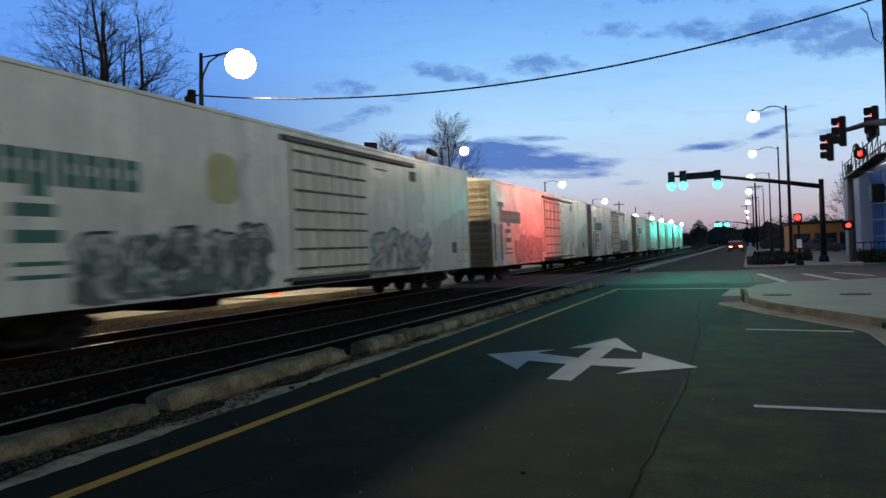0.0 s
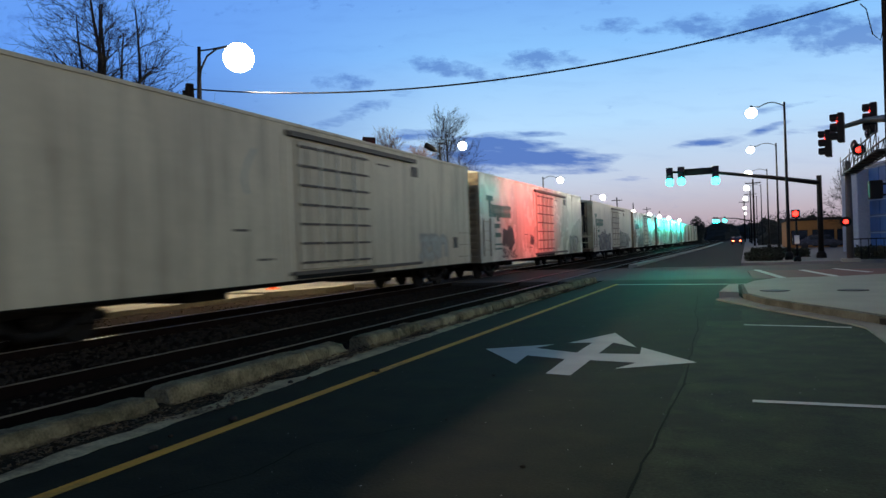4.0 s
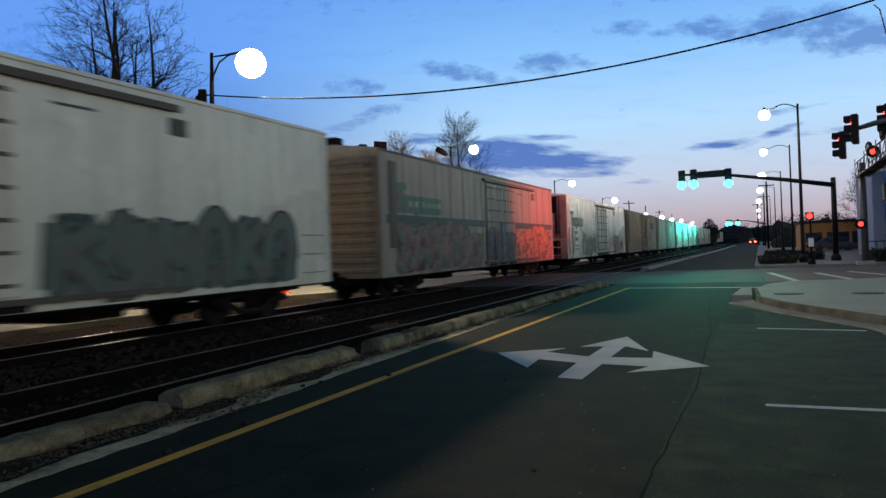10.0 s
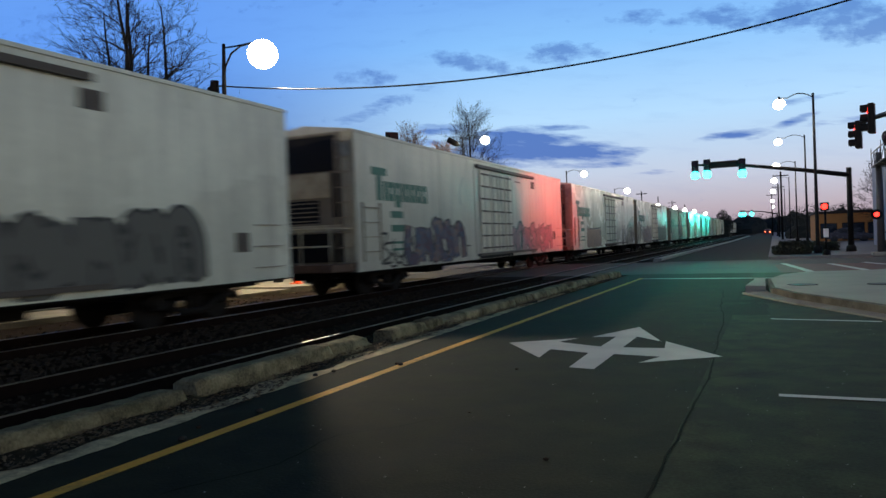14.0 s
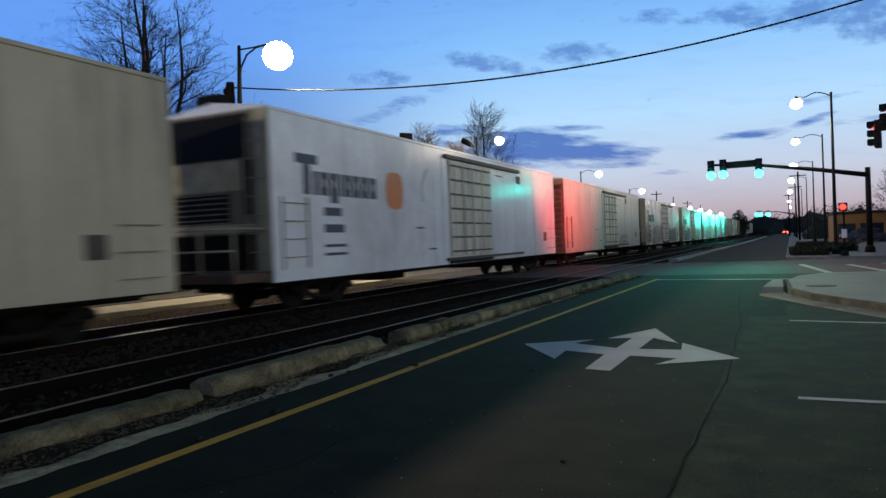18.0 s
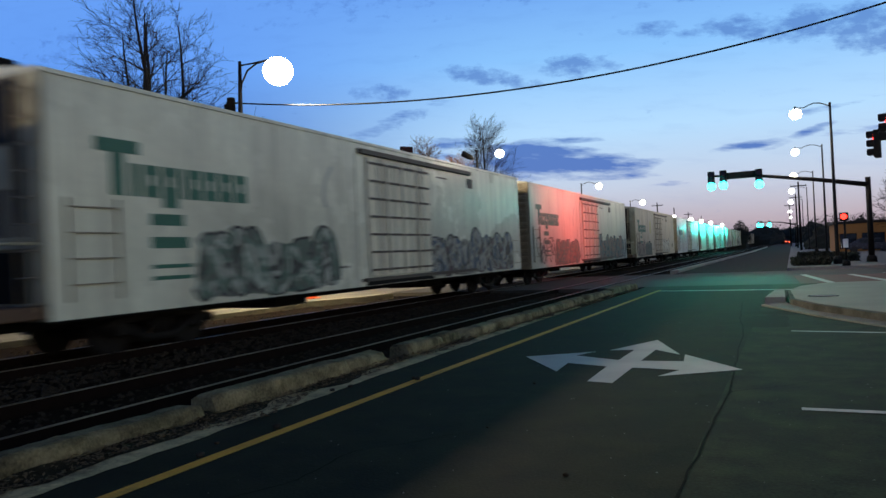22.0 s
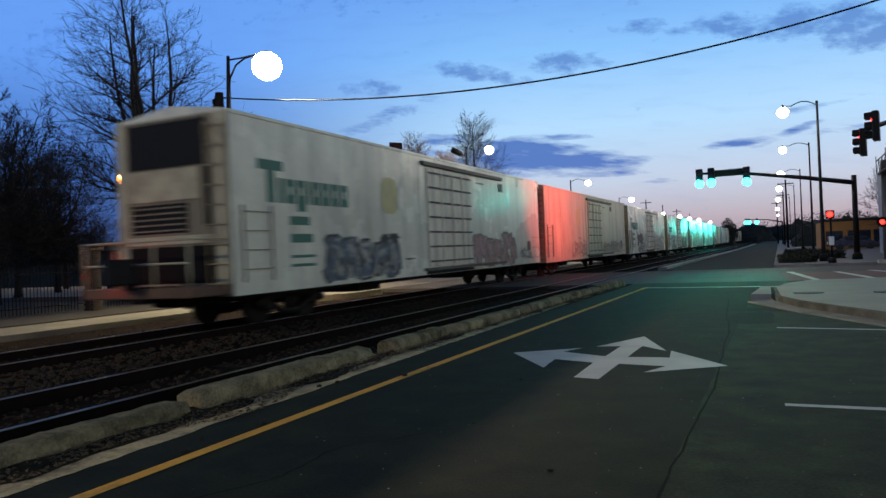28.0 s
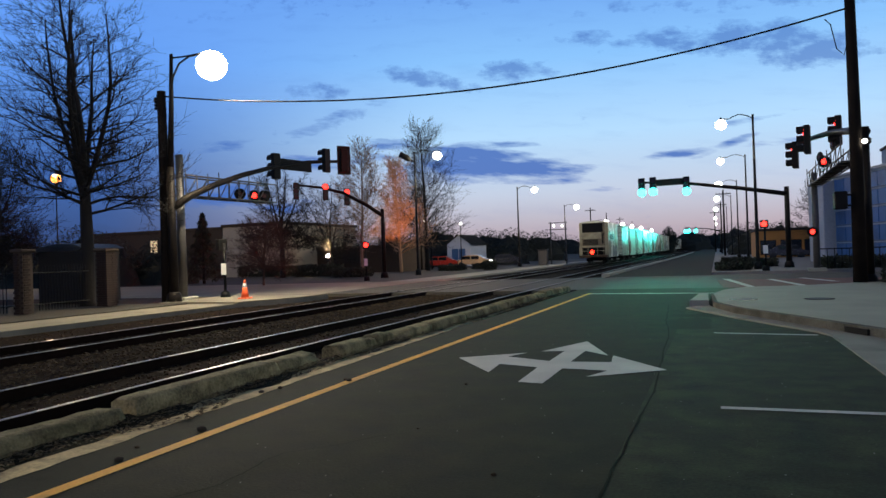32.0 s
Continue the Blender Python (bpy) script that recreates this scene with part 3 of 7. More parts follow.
def markings():
    bm = BM()
    strip(bm, -3.99, -3.87, -30, 23.6, 0.006, 1.0)
    tagged(part("edge_line", bm, PAINT_YELLOW), "worn yellow edge line along the lane", "road marking", kind="structure")
    marking("stop_line", [(-3.98, 23.15), (0.15, 22.75), (0.15, 23.0), (-3.98, 23.4)], PAINT_WHITE, "white stop line at the crossing")
    marking("parking_line", [(0.0, 6.53), (1.56, 6.56), (1.56, 6.66), (0.0, 6.63)], PAINT_WHITE, "white parking bay line")
    marking("parking_line", [(-0.08, 12.2), (1.40, 12.0), (1.40, 12.1), (-0.08, 12.3)], PAINT_WHITE, "white parking bay line")
    for a, b in (((0.2, 32.4), (0.95, 25.7)), ((1.84, 31.5), (2.62, 25.7)), ((3.05, 32.2), (3.85, 28.8))):
        marking("crosswalk_line", [(a[0], a[1]), (a[0] + 0.25, a[1]), (b[0] + 0.25, b[1]), (b[0], b[1])], PAINT_WHITE, "white crosswalk line on brick paving", 0.024)
    # lane arrow with three heads
    marking("lane_arrow", [(-3.30, 9.05), (-2.49, 9.64), (-2.66, 9.24), (-2.03, 8.93), (-2.02, 9.87), (-2.34, 9.78), (-1.89, 10.97), (-1.37, 9.52), (-1.74, 9.91), (-1.75, 8.92), (-1.25, 8.95), (-1.31, 9.53), (-0.56, 8.46), (-1.38, 7.87), (-1.21, 8.31), (-1.75, 8.39), (-1.76, 7.39), (-2.04, 7.44), (-2.06, 8.42), (-2.59, 8.61), (-2.54, 7.97)], PAINT_WHITE, "worn white three-headed lane arrow")


def railway():
    for name, centre in (("track_near", TRACK_NEAR), ("track_far", TRACK_FAR)):
        root = empty(name, 0, 0, 0, label="steel railway track on dark timber ties", category="railway track", kind="structure")
        for sx in (-0.752, 0.752):
            for nm, w, z0, z1, m in (("rail", 0.024, -0.14, 0.001, RAIL), ("rail_foot", 0.07, -0.165, -0.14, RAIL), ("rail_head", 0.027, 0.001, 0.008, RAILHEAD)):
                bm = BM()
                for y0, y1 in ((-60, 420),):
                    strip(bm, centre + sx - w, centre + sx + w, y0, y1, z1, 4, z1 - z0, HEADING)
                part(nm, bm, m, root)
        tie = BM()
        box(tie, -1.3, 1.3, -0.11, 0.11, -0.26, -0.125, 0.012)
        me = bpy.data.meshes.new("tie")
        tie.to_mesh(me)
        tie.free()
        me.materials.append(TIE)
        rest = BM()
        y, i = -12.0, 0
        while y < 150:
            if not 26.0 < y < 37.9:
                x = centre + HEADING * y + random.uniform(-0.04, 0.04)
                if y < 60:
                    ob = new("tie", me)
                    ob.parent = root
                    ob.matrix_basis = pose(x, y, gz(y) - 0.032 + random.uniform(-0.02, 0.018), 0, random.uniform(-0.4, 0.4), random.uniform(-1.5, 1.5))
                else:
                    box(rest, x - 1.3, x + 1.3, y - 0.11, y + 0.11, gz(y) - 0.26, gz(y) - 0.125)
            y += 0.53
        part("ties_far", rest, TIE, root)["kind"] = "stuff"
    # loose ballast stones
    rng = np.random.default_rng(4)
    verts, faces = [], []
    base = np.array([(-1, -1, -.6), (1, -1, -.6), (1, 1, -.6), (-1, 1, -.6), (-.7, -.6, .6), (.6, -.7, .7), (.7, .6, .5), (-.6, .7, .6)])
    quads = ((0, 3, 2, 1), (4, 5, 6, 7), (0, 1, 5, 4), (1, 2, 6, 5), (2, 3, 7, 6), (3, 0, 4, 7))

    def stones(n, x0, x1, y0, y1, z, smin, smax):
        for _ in range(n):
            y = y0 + (y1 - y0) * rng.random() ** 1.5
            x = x0 + (x1 - x0) * rng.random() + HEADING * y
            s = smin + (smax - smin) * rng.random() ** 2
            b = base * (1 + 0.35 * rng.standard_normal((8, 3))) * s * np.array([1, 1, .7])
            a = rng.random() * 6.3
            c, d = math.cos(a), math.sin(a)
            k = len(verts)
            verts.extend([(x + p[0] * c - p[1] * d, y + p[0] * d + p[1] * c, gz(y) + z + p[2]) for p in b])
            faces.extend([tuple(k + i for i in q) for q in quads])

    stones(5200, -10.35, -7.95, 2, 26, -0.115, 0.014, 0.040)
    stones(1500, -7.6, -6.3, 2, 26, -0.135, 0.014, 0.032)
    stones(900, -12.0, -10.7, 4, 26, -0.135, 0.014, 0.03)
    stones(1300, -6.2, -5.0, 1, 26, -0.135, 0.014, 0.04)
    stones(900, -15.2, -12.2, 5, 26, -0.135, 0.014, 0.04)
    me = bpy.data.meshes.new("ballast_stones")
    me.from_pydata(verts, [], faces)
    me.materials.append(STONE)
    tagged(new("ballast_stones", me), "grey crushed stone ballast between the rails", "gravel", kind="stuff")


def kerb_stones():
    """The old kerb beside the tracks: broken concrete blocks, each of its own length and lean."""
    root = empty("broken_kerb", 0, 0, 0, label="old cracked concrete kerb in broken blocks", category="kerb", kind="structure")
    rng = random.Random(11)
    spans = [(-22, -18), (-18, -14.5), (-14.5, -11), (-11, -8), (-8, -5), (-5, -2), (-2, 0.6), (0.6, 2.6), (2.6, 4.84), (4.98, 7.22), (7.25, 8.22), (8.72, 9.85),
             (9.9, 10.55), (10.6, 12.1), (12.15, 14.0), (14.1, 15.2), (15.25, 17.2), (17.22, 19.5), (19.55, 21.5), (21.6, 23.4), (23.5, 25.4)]
    for y0, y1 in spans:
        bm = BM()
        n = max(6, int((y1 - y0) / 0.07))
        prof = [(-4.93, -0.03), (-4.94, 0.08), (-4.952, 0.155), (-4.978, 0.184), (-5.04, 0.192), (-5.20, 0.190), (-5.25, 0.15), (-5.27, -0.2)]
        tilt, drop = rng.uniform(-0.009, 0.009), rng.uniform(-0.02, 0.012)
        out = rng.uniform(-0.03, 0.03)
        rows = []
        for i in range(n + 1):
            y = y0 + (y1 - y0) * i / n
            end = 0.02 if i in (0, n) else 0.0
            chip = max(0.0, noise.noise((y * 1.7, y0, 5.0)) - 0.15) * 0.13
            row = []
            for j, (x, z) in enumerate(prof):
                w = 0.012 * noise.noise((y * 2.3, j * 1.1, y0)) + 0.011 * noise.noise((y * 9, j * 3.0, y0)) + 0.006 * noise.noise((y * 31, j * 5.0, y0))
                up = 1 if 1 <= j <= 6 else 0
                row.append(bm.verts.new((x + out + w - (chip + end) * (j in (2, 3)), y, gz(y) + z + up * (w - end * rng.uniform(0.2, 1.0) - chip * (j in (2, 3, 4)) + drop + tilt * (y - y0)))))
            rows.append(row)
        for r, s in zip(rows, rows[1:]):
            for k in range(len(prof) - 1):
                bm.faces.new((r[k], s[k], s[k + 1], r[k + 1])).smooth = k in (1, 2, 3)
        bm.faces.new(rows[0])
        bm.faces.new(list(reversed(rows[-1])))
        part("kerb_block", bm, KERB, root)


def leaf_litter():
    rng = np.random.default_rng(9)
    verts, faces = [], []
    for _ in range(5200):
        y = 1 + 20 * rng.random() ** 1.8
        thick = 0.5 + 0.5 * math.sin(y * 2.1) * math.sin(y * 0.7 + 1)
        x = -4.98 + (0.14 + 0.42 * thick * min(max((11.0 - y) / 5.0, 0.25), 1.0)) * rng.random() ** 1.2
        s, a, h = rng.uniform(0.012, 0.035), rng.random() * 6.3, rng.uniform(0.0, 0.02)
        k = len(verts)
        for dx, dy, dz in ((-s, 0, 0), (0, -s * .5, h), (s, 0, 0.004), (0, s * .5, h)):
            verts.append((x + dx * math.cos(a) - dy * math.sin(a), y + dx * math.sin(a) + dy * math.cos(a), gz(y) + 0.014 + 0.05 * max(0.0, (-4.75 - x) / 0.25) + dz))
        faces.append((k, k + 1, k + 2, k + 3))
    me = bpy.data.meshes.new("leaf_litter")
    me.from_pydata(verts, [], faces)
    me.materials.append(mat("dry_leaf", (0.13, 0.09, 0.045), 0.9, var=0.5, scale=9, bump=0.2))
    tagged(new("leaf_litter", me), "dry brown leaves and grit in the gutter", "leaves", kind="stuff")
    for x, y, s in ((-4.05, 4.8, 0.05), (-4.05, 3.92, 0.04), (-4.2, 4.24, 0.022), (-4.56, 6.34, 0.035), (-3.94, 7.14, 0.04), (-4.02, 7.2, 0.03), (-4.5, 6.6, 0.03), (-1.35, 4.3, 0.02), (-2.3, 5.3, 0.012), (-2.55, 7.2, 0.02)):
        bm = BM()
        ball(bm, (0, 0, s * 0.45), s, 1, 0.6)
        for v in bm.verts:
            v.co += Vector((noise.noise(v.co * 30), noise.noise(v.co * 30 + Vector((9, 0, 0))), 0)) * s * 0.4
        ob = tagged(part("clod", bm, DIRT if s > 0.03 else STONE), "small dark clod lying on the asphalt", "debris", group="debris on the road")
        ob.location = (x, y, 0.0)


setting()
road_wear()
markings()
railway()
kerb_stones()
leaf_litter()


# ---- the train ----


def car_paint(name, colour, grime, rough=0.45, amount=0.5):
    """Weathered car paint: vertical streaks of grime run down from the roof over cloudy stains."""
    if name in MATS:
        return MATS[name]
    m = mat(name, colour, rough, var=0.14, scale=0.5, fine=7, bump=0.05, spec=0.5, stain=tuple(0.72 * a + 0.28 * b for a, b in zip(colour, grime)), stain_at=0.5)
    nt = m.node_tree
    N, L = nt.nodes.new, nt.links.new
    b = nt.nodes["Principled BSDF"]
    src = b.inputs["Base Color"].links[0].from_socket
    tc, mp, no, mr, mx, info, va = N("ShaderNodeTexCoord"), N("ShaderNodeMapping"), N("ShaderNodeTexNoise"), N("ShaderNodeMapRange"), N("ShaderNodeMix"), N("ShaderNodeObjectInfo"), N("ShaderNodeVectorMath")
    mp.inputs["Scale"].default_value = (2, 3.2, 0.28)
    va.operation = "ADD"
    L(tc.outputs["Object"], va.inputs[0])
    sc = N("ShaderNodeMath")
    sc.operation = "MULTIPLY"
    sc.inputs[1].default_value = 40
    L(info.outputs["Random"], sc.inputs[0])
    L(sc.outputs[0], va.inputs[1])
    L(va.outputs[0], mp.inputs[0])
    L(mp.outputs[0], no.inputs["Vector"])
    no.inputs["Scale"].default_value, no.inputs["Detail"].default_value = 1.0, 6
    mr.inputs[1].default_value, mr.inputs[2].default_value, mr.inputs[4].default_value = 0.46, 0.74, amount
    L(no.outputs[0], mr.inputs[0])
    mx.data_type = "RGBA"
    L(mr.outputs[0], mx.inputs[0])
    L(src, mx.inputs[6])
    mx.inputs[7].default_value = (*grime, 1)
    L(mx.outputs[2], b.inputs["Base Color"])
    return m


def car_mats():
    g = (0.16, 0.14, 0.11)
    return {
        "white": car_paint("car_white", (0.64, 0.64, 0.49), g, 0.27, 0.30),
        "clean": car_paint("car_clean_white", (0.84, 0.86, 0.84), g, 0.2, 0.12),
        "grey": car_paint("car_grey_white", (0.48, 0.475, 0.36), g, 0.36, 0.35),
        "cream": car_paint("car_cream", (0.52, 0.46, 0.31), (0.15, 0.11, 0.07), 0.5, 0.5),
        "tan": car_paint("car_tan", (0.20, 0.140, 0.058), (0.050, 0.030, 0.013), 0.6, 0.95),
        "dull": car_paint("car_dull_white", (0.27, 0.25, 0.18), (0.08, 0.065, 0.045), 0.55, 0.6),
    }


CAR = car_mats()
UNDER = mat("underframe", (0.010, 0.009, 0.008), 0.9, spec=0.1, var=0.3, scale=3, bump=0.2)
WHEEL = mat("wheel_steel", (0.014, 0.012, 0.010), 0.8, spec=0.1, var=0.3, scale=5, bump=0.15)
RIBBED_END = mat("car_end", (0.29, 0.235, 0.14), 0.6, var=0.3, scale=1.2, bump=0.15, stain=(0.14, 0.10, 0.06), stain_at=0.5)
END_CREAM = mat("end_cream", (0.36, 0.335, 0.22), 0.6, var=0.3, scale=1.5, bump=0.1, stain=(0.17, 0.13, 0.08), stain_at=0.52)
MACHINE_END = mat("machine_end", (0.17, 0.15, 0.10), 0.7, var=0.35, scale=1.5, bump=0.2, stain=(0.16, 0.12, 0.07), stain_at=0.5)
DOOR_PAINT = car_paint("car_door", (0.66, 0.62, 0.46), (0.15, 0.115, 0.07), 0.5, 0.7)
DARK_PAINT = mat("car_dark_trim", (0.075, 0.058, 0.042), 0.6, var=0.3, scale=3, bump=0.1)
GREEN_LOGO = mat("logo_green", (0.025, 0.12, 0.075), 0.5, var=0.2, scale=2, bump=0.03)
DARK_LOGO = mat("logo_dark", (0.05, 0.06, 0.08), 0.5, var=0.2, scale=2, bump=0.03)
LADDER_PAINT = mat("ladder_paint", (0.24, 0.21, 0.15), 0.6, var=0.3, scale=3, bump=0.1)
STENCIL = mat("stencil_faded", (0.30, 0.31, 0.27), 0.5, var=0.25, scale=3, bump=0.03)
DOT_OLD = mat("logo_dot_faded", (0.42, 0.38, 0.16), 0.5, var=0.2, scale=3, bump=0.03)
DOT_NEW = mat("logo_dot_orange", (0.60, 0.14, 0.012), 0.4, var=0.15, scale=5, bump=0.03)
SPRAY_TINT = dict(
    black=(0.024, 0.022, 0.020), grey=(0.105, 0.100, 0.080), silver=(0.32, 0.31, 0.25), green=(0.075, 0.135, 0.10), teal=(0.045, 0.13, 0.145), blue=(0.055, 0.085, 0.13),
    brown=(0.23, 0.145, 0.105), pink=(0.36, 0.22, 0.22), red=(0.36, 0.06, 0.05), orange=(0.50, 0.20, 0.05), white=(0.60, 0.59, 0.50), pale=(0.38, 0.40, 0.33),
    mauve=(0.24, 0.19, 0.18), wine=(0.10, 0.04, 0.05))
SPRAY = {n: mat("spray_" + n, c, 0.6, var=0.3, scale=2.2, fine=14, bump=0.03, stain=tuple(0.5 * v + 0.08 for v in c), stain_at=0.52) for n, c in SPRAY_TINT.items()}
LEN, HALF, SILL, EAVE, RIDGE = 20.4, 1.55, 0.74, 4.54, 4.74
SHARED = {}
MARKER = []


def shared(name, key, make, material, parent, m=None, label=""):
    """A part on a mesh that alike parts share."""
    if key not in SHARED:
        bm = make()
        me = bpy.data.meshes.new(name)
        bm.to_mesh(me)
        bm.free()
        SHARED[key] = me
    me = SHARED[key]
    mk = (key, material.name)
    if mk not in SHARED:
        SHARED[mk] = me.copy() if me.materials else me
        SHARED[mk].materials.clear()
        SHARED[mk].materials.append(material)
    ob = new(name, SHARED[mk])
    ob.parent = parent
    if m is not None:
        ob.matrix_basis = m
    if label:
        ob["label"] = label
    return ob


def make_body(ribbed):
    """One closed shell; its sides carry the posts and seams as shallow folds."""
    bm = BM()
    prof = [(-HALF, SILL), (-HALF, EAVE - 0.08), (-HALF + 0.07, EAVE), (0, RIDGE), (HALF - 0.07, EAVE), (HALF, EAVE - 0.08), (HALF, SILL)]
    stations = [(0.0, 0.0)]
    pitch, w, deep = (1.24, 0.055, 0.016) if ribbed else (2.5, 0.03, 0.008)
    y = 0.35
    while y + w < LEN - 0.2:
        stations += [(y - w - 0.012, 0.0), (y - w, deep), (y + w, deep), (y + w + 0.012, 0.0)]
        y += pitch
    stations.append((LEN, 0.0))
    rings = []
    for y, d in stations:
        rings.append([bm.verts.new((x + math.copysign(d, x) * (j in (0, 1, 5, 6)), y, z)) for j, (x, z) in enumerate(prof)])
    n = len(prof)
    for a, b in zip(rings, rings[1:]):
        for i in range(n):
            bm.faces.new((a[i], b[i], b[(i + 1) % n], a[(i + 1) % n]))
    bm.faces.new(rings[0])
    bm.faces.new(list(reversed(rings[-1])))
    bmesh.ops.recalc_face_normals(bm, faces=bm.faces)
    return bm


def make_truck():
    """Side frames and bolster of a two-axle truck, about its own centre."""
    bm = BM()
    for s in (-1, 1):
        x = s * 1.0
        pts = [(x, -1.25, 0.46), (x, -0.85, 0.60), (x, -0.35, 0.66), (x, 0.35, 0.66), (x, 0.85, 0.60), (x, 1.25, 0.46)]
        tube(bm, pts, [0.10, 0.09, 0.11, 0.11, 0.09, 0.10], 6)
        tube(bm, [(x, -0.85, 0.52), (x, -0.32, 0.24), (x, 0.32, 0.24), (x, 0.85, 0.52)], 0.08, 6)
        for y in (-0.16, 0, 0.16):
            tube(bm, [(x, y, 0.26), (x, y, 0.62)], 0.06, 6)
        for y in (-0.87, 0.87):
            box(bm, x - 0.10, x + 0.10, y - 0.13, y + 0.13, 0.33, 0.56, 0.02)
    box(bm, -1.0, 1.0, -0.2, 0.2, 0.5, 0.74)
    return bm


def make_wheelset():
    bm = BM()
    tube(bm, [(-1.05, 0, 0), (1.05, 0, 0)], 0.075, 8)
    for s in (-0.76, 0.76):
        o = 0.065 if s > 0 else -0.065
        tube(bm, [(s - o, 0, 0), (s - o * 0.5, 0, 0), (s - o * 0.49, 0, 0), (s + o, 0, 0)], [0.45, 0.45, 0.42, 0.415], 20)
    return bm


def make_end():
    bm = BM()
    box(bm, -HALF + 0.12, HALF - 0.12, -0.075, 0.0, -0.075, 0.075, 0.03)
    return bm


def make_ladder():
    bm = BM()
    for x in (-0.22, 0.22):
        tube(bm, [(x, 0, 0.9), (x, 0, 4.3)], 0.018, 5)
    for i in range(9):
        tube(bm, [(-0.22, 0, 1.0 + i * 0.4), (0.22, 0, 1.0 + i * 0.4)], 0.014, 5)
    return bm


def make_door():
    bm = BM()
    box(bm, 0, 0.05, 0, 3.6, 0.98, 4.12, 0.015)
    return bm


def make_bar():
    bm = BM()
    box(bm, 0.05, 0.085, 0.08, 3.52, -0.03, 0.03)
    return bm


def make_rod():
    bm = BM()
    tube(bm, [(0.1, 0, 1.05), (0.1, 0, 4.05)], 0.022, 6)
    return bm


def rect_part(name, parent, y0, y1, z0, z1, material, proud=0.004, label="", x=HALF, bev=0.0):
    bm = BM()
    box(bm, x, x + proud, y0, y1, z0, z1, bev)
    return part(name, bm, material, parent, label)


def blob(bm, y, z, ry, rz, seed, x, mi, ang=0.0, spikes=0.25):
    n = 18
    ring = []
    for k in range(n):
        t = 2 * math.pi * k / n
        r = 1 + spikes * noise.noise((math.cos(t) * 1.6 + seed * 3.1, math.sin(t) * 1.6, seed * 1.7)) * 2
        a, b = math.copysign(abs(math.cos(t)) ** 0.6, math.cos(t)) * ry * r, math.copysign(abs(math.sin(t)) ** 0.6, math.sin(t)) * rz * r
        zz = min(max(z + b + ang * a, SILL + 0.03), EAVE - 0.2)
        ring.append(bm.verts.new((x, y + a, zz)))
    f = bm.faces.new(ring)
    f.material_index = mi


def ribbon(bm, pts, w, x, mi):
    """A painted stroke: a flat band along points in the plane of the side."""
    prev = None
    for i, (y, z) in enumerate(pts):
        y0, z0 = pts[max(i - 1, 0)]
        y1, z1 = pts[min(i + 1, len(pts) - 1)]
        d = math.hypot(y1 - y0, z1 - z0) or 1.0
        ny, nz = -(z1 - z0) / d * w, (y1 - y0) / d * w
        clampz = [min(max(v, SILL + 0.03), EAVE - 0.2) for v in (z + nz, z - nz)]
        lay = x + 0.00004 * i
        cur = (bm.verts.new((lay, y + ny, clampz[0])), bm.verts.new((lay, y - ny, clampz[1])))
        if prev:
            bm.faces.new((prev[0], prev[1], cur[1], cur[0])).material_index = mi
        prev = cur


def spray_mix(colours):
    """Several sprayed colours that fade into one another in patches."""
    name = "spray_mix_" + "_".join(colours)
    if name in MATS:
        return MATS[name]
    m = mat(name, (0.3, 0.3, 0.3), 0.6, var=0.3, scale=3, fine=20, bump=0.03)
    nt = m.node_tree
    N, L = nt.nodes.new, nt.links.new
    b = nt.nodes["Principled BSDF"]
    tc, no, ra, info, va, sc = N("ShaderNodeTexCoord"), N("ShaderNodeTexNoise"), N("ShaderNodeValToRGB"), N("ShaderNodeObjectInfo"), N("ShaderNodeVectorMath"), N("ShaderNodeMath")
    sc.operation, va.operation = "MULTIPLY", "ADD"
    sc.inputs[1].default_value = 30
    L(info.outputs["Random"], sc.inputs[0])
    L(tc.outputs["Object"], va.inputs[0])
    L(sc.outputs[0], va.inputs[1])
    L(va.outputs[0], no.inputs["Vector"])
    no.inputs["Scale"].default_value, no.inputs["Detail"].default_value, no.inputs["Distortion"].default_value = 1.5, 5, 1.2
    cols = [SPRAY_TINT[c] for c in colours]
    seq = [cols[0], cols[-1], cols[len(cols) // 2], cols[0], cols[1 % len(cols)]]
    while len(ra.color_ramp.elements) < 5:
        ra.color_ramp.elements.new(0.5)
    for e, p, c in zip(ra.color_ramp.elements, (0.33, 0.42, 0.50, 0.57, 0.66), seq):
        e.position, e.color = p, (*c, 1)
    L(no.outputs[0], ra.inputs[0])
    L(ra.outputs[0], b.inputs["Base Color"])
    return m


# bends of sprayed strokes in a unit square: arches, bowls, loops, bolts, hooks
BENDS = (
    (((0.10, 0.0), (0.08, 0.6), (0.30, 0.95), (0.62, 0.92), (0.80, 0.6), (0.82, 0.0)),),
    (((0.10, 1.0), (0.08, 0.35), (0.35, 0.05), (0.70, 0.10), (0.88, 0.45), (0.85, 1.0)),),
    (((0.05, 0.25), (0.30, 0.05), (0.45, 0.75), (0.75, 0.95), (0.95, 0.55)), ((0.10, 0.85), (0.40, 0.95), (0.65, 0.30), (0.95, 0.05))),
    (((0.85, 0.92), (0.20, 0.85), (0.75, 0.45), (0.15, 0.08), (0.90, 0.12)),),
    (((0.12, 0.0), (0.25, 0.95), (0.55, 0.45), (0.70, 0.95), (0.90, 0.0)),),
    (((0.15, 0.05), (0.20, 0.95)), ((0.20, 0.55), (0.60, 0.70), (0.90, 0.95)), ((0.35, 0.55), (0.65, 0.30), (0.92, 0.02))),
    (((0.05, 0.55), (0.30, 1.0), (0.45, 0.35), (0.70, 0.85), (0.95, 0.10)), ((0.10, 0.10), (0.50, 0.0), (0.90, 0.55))),
)


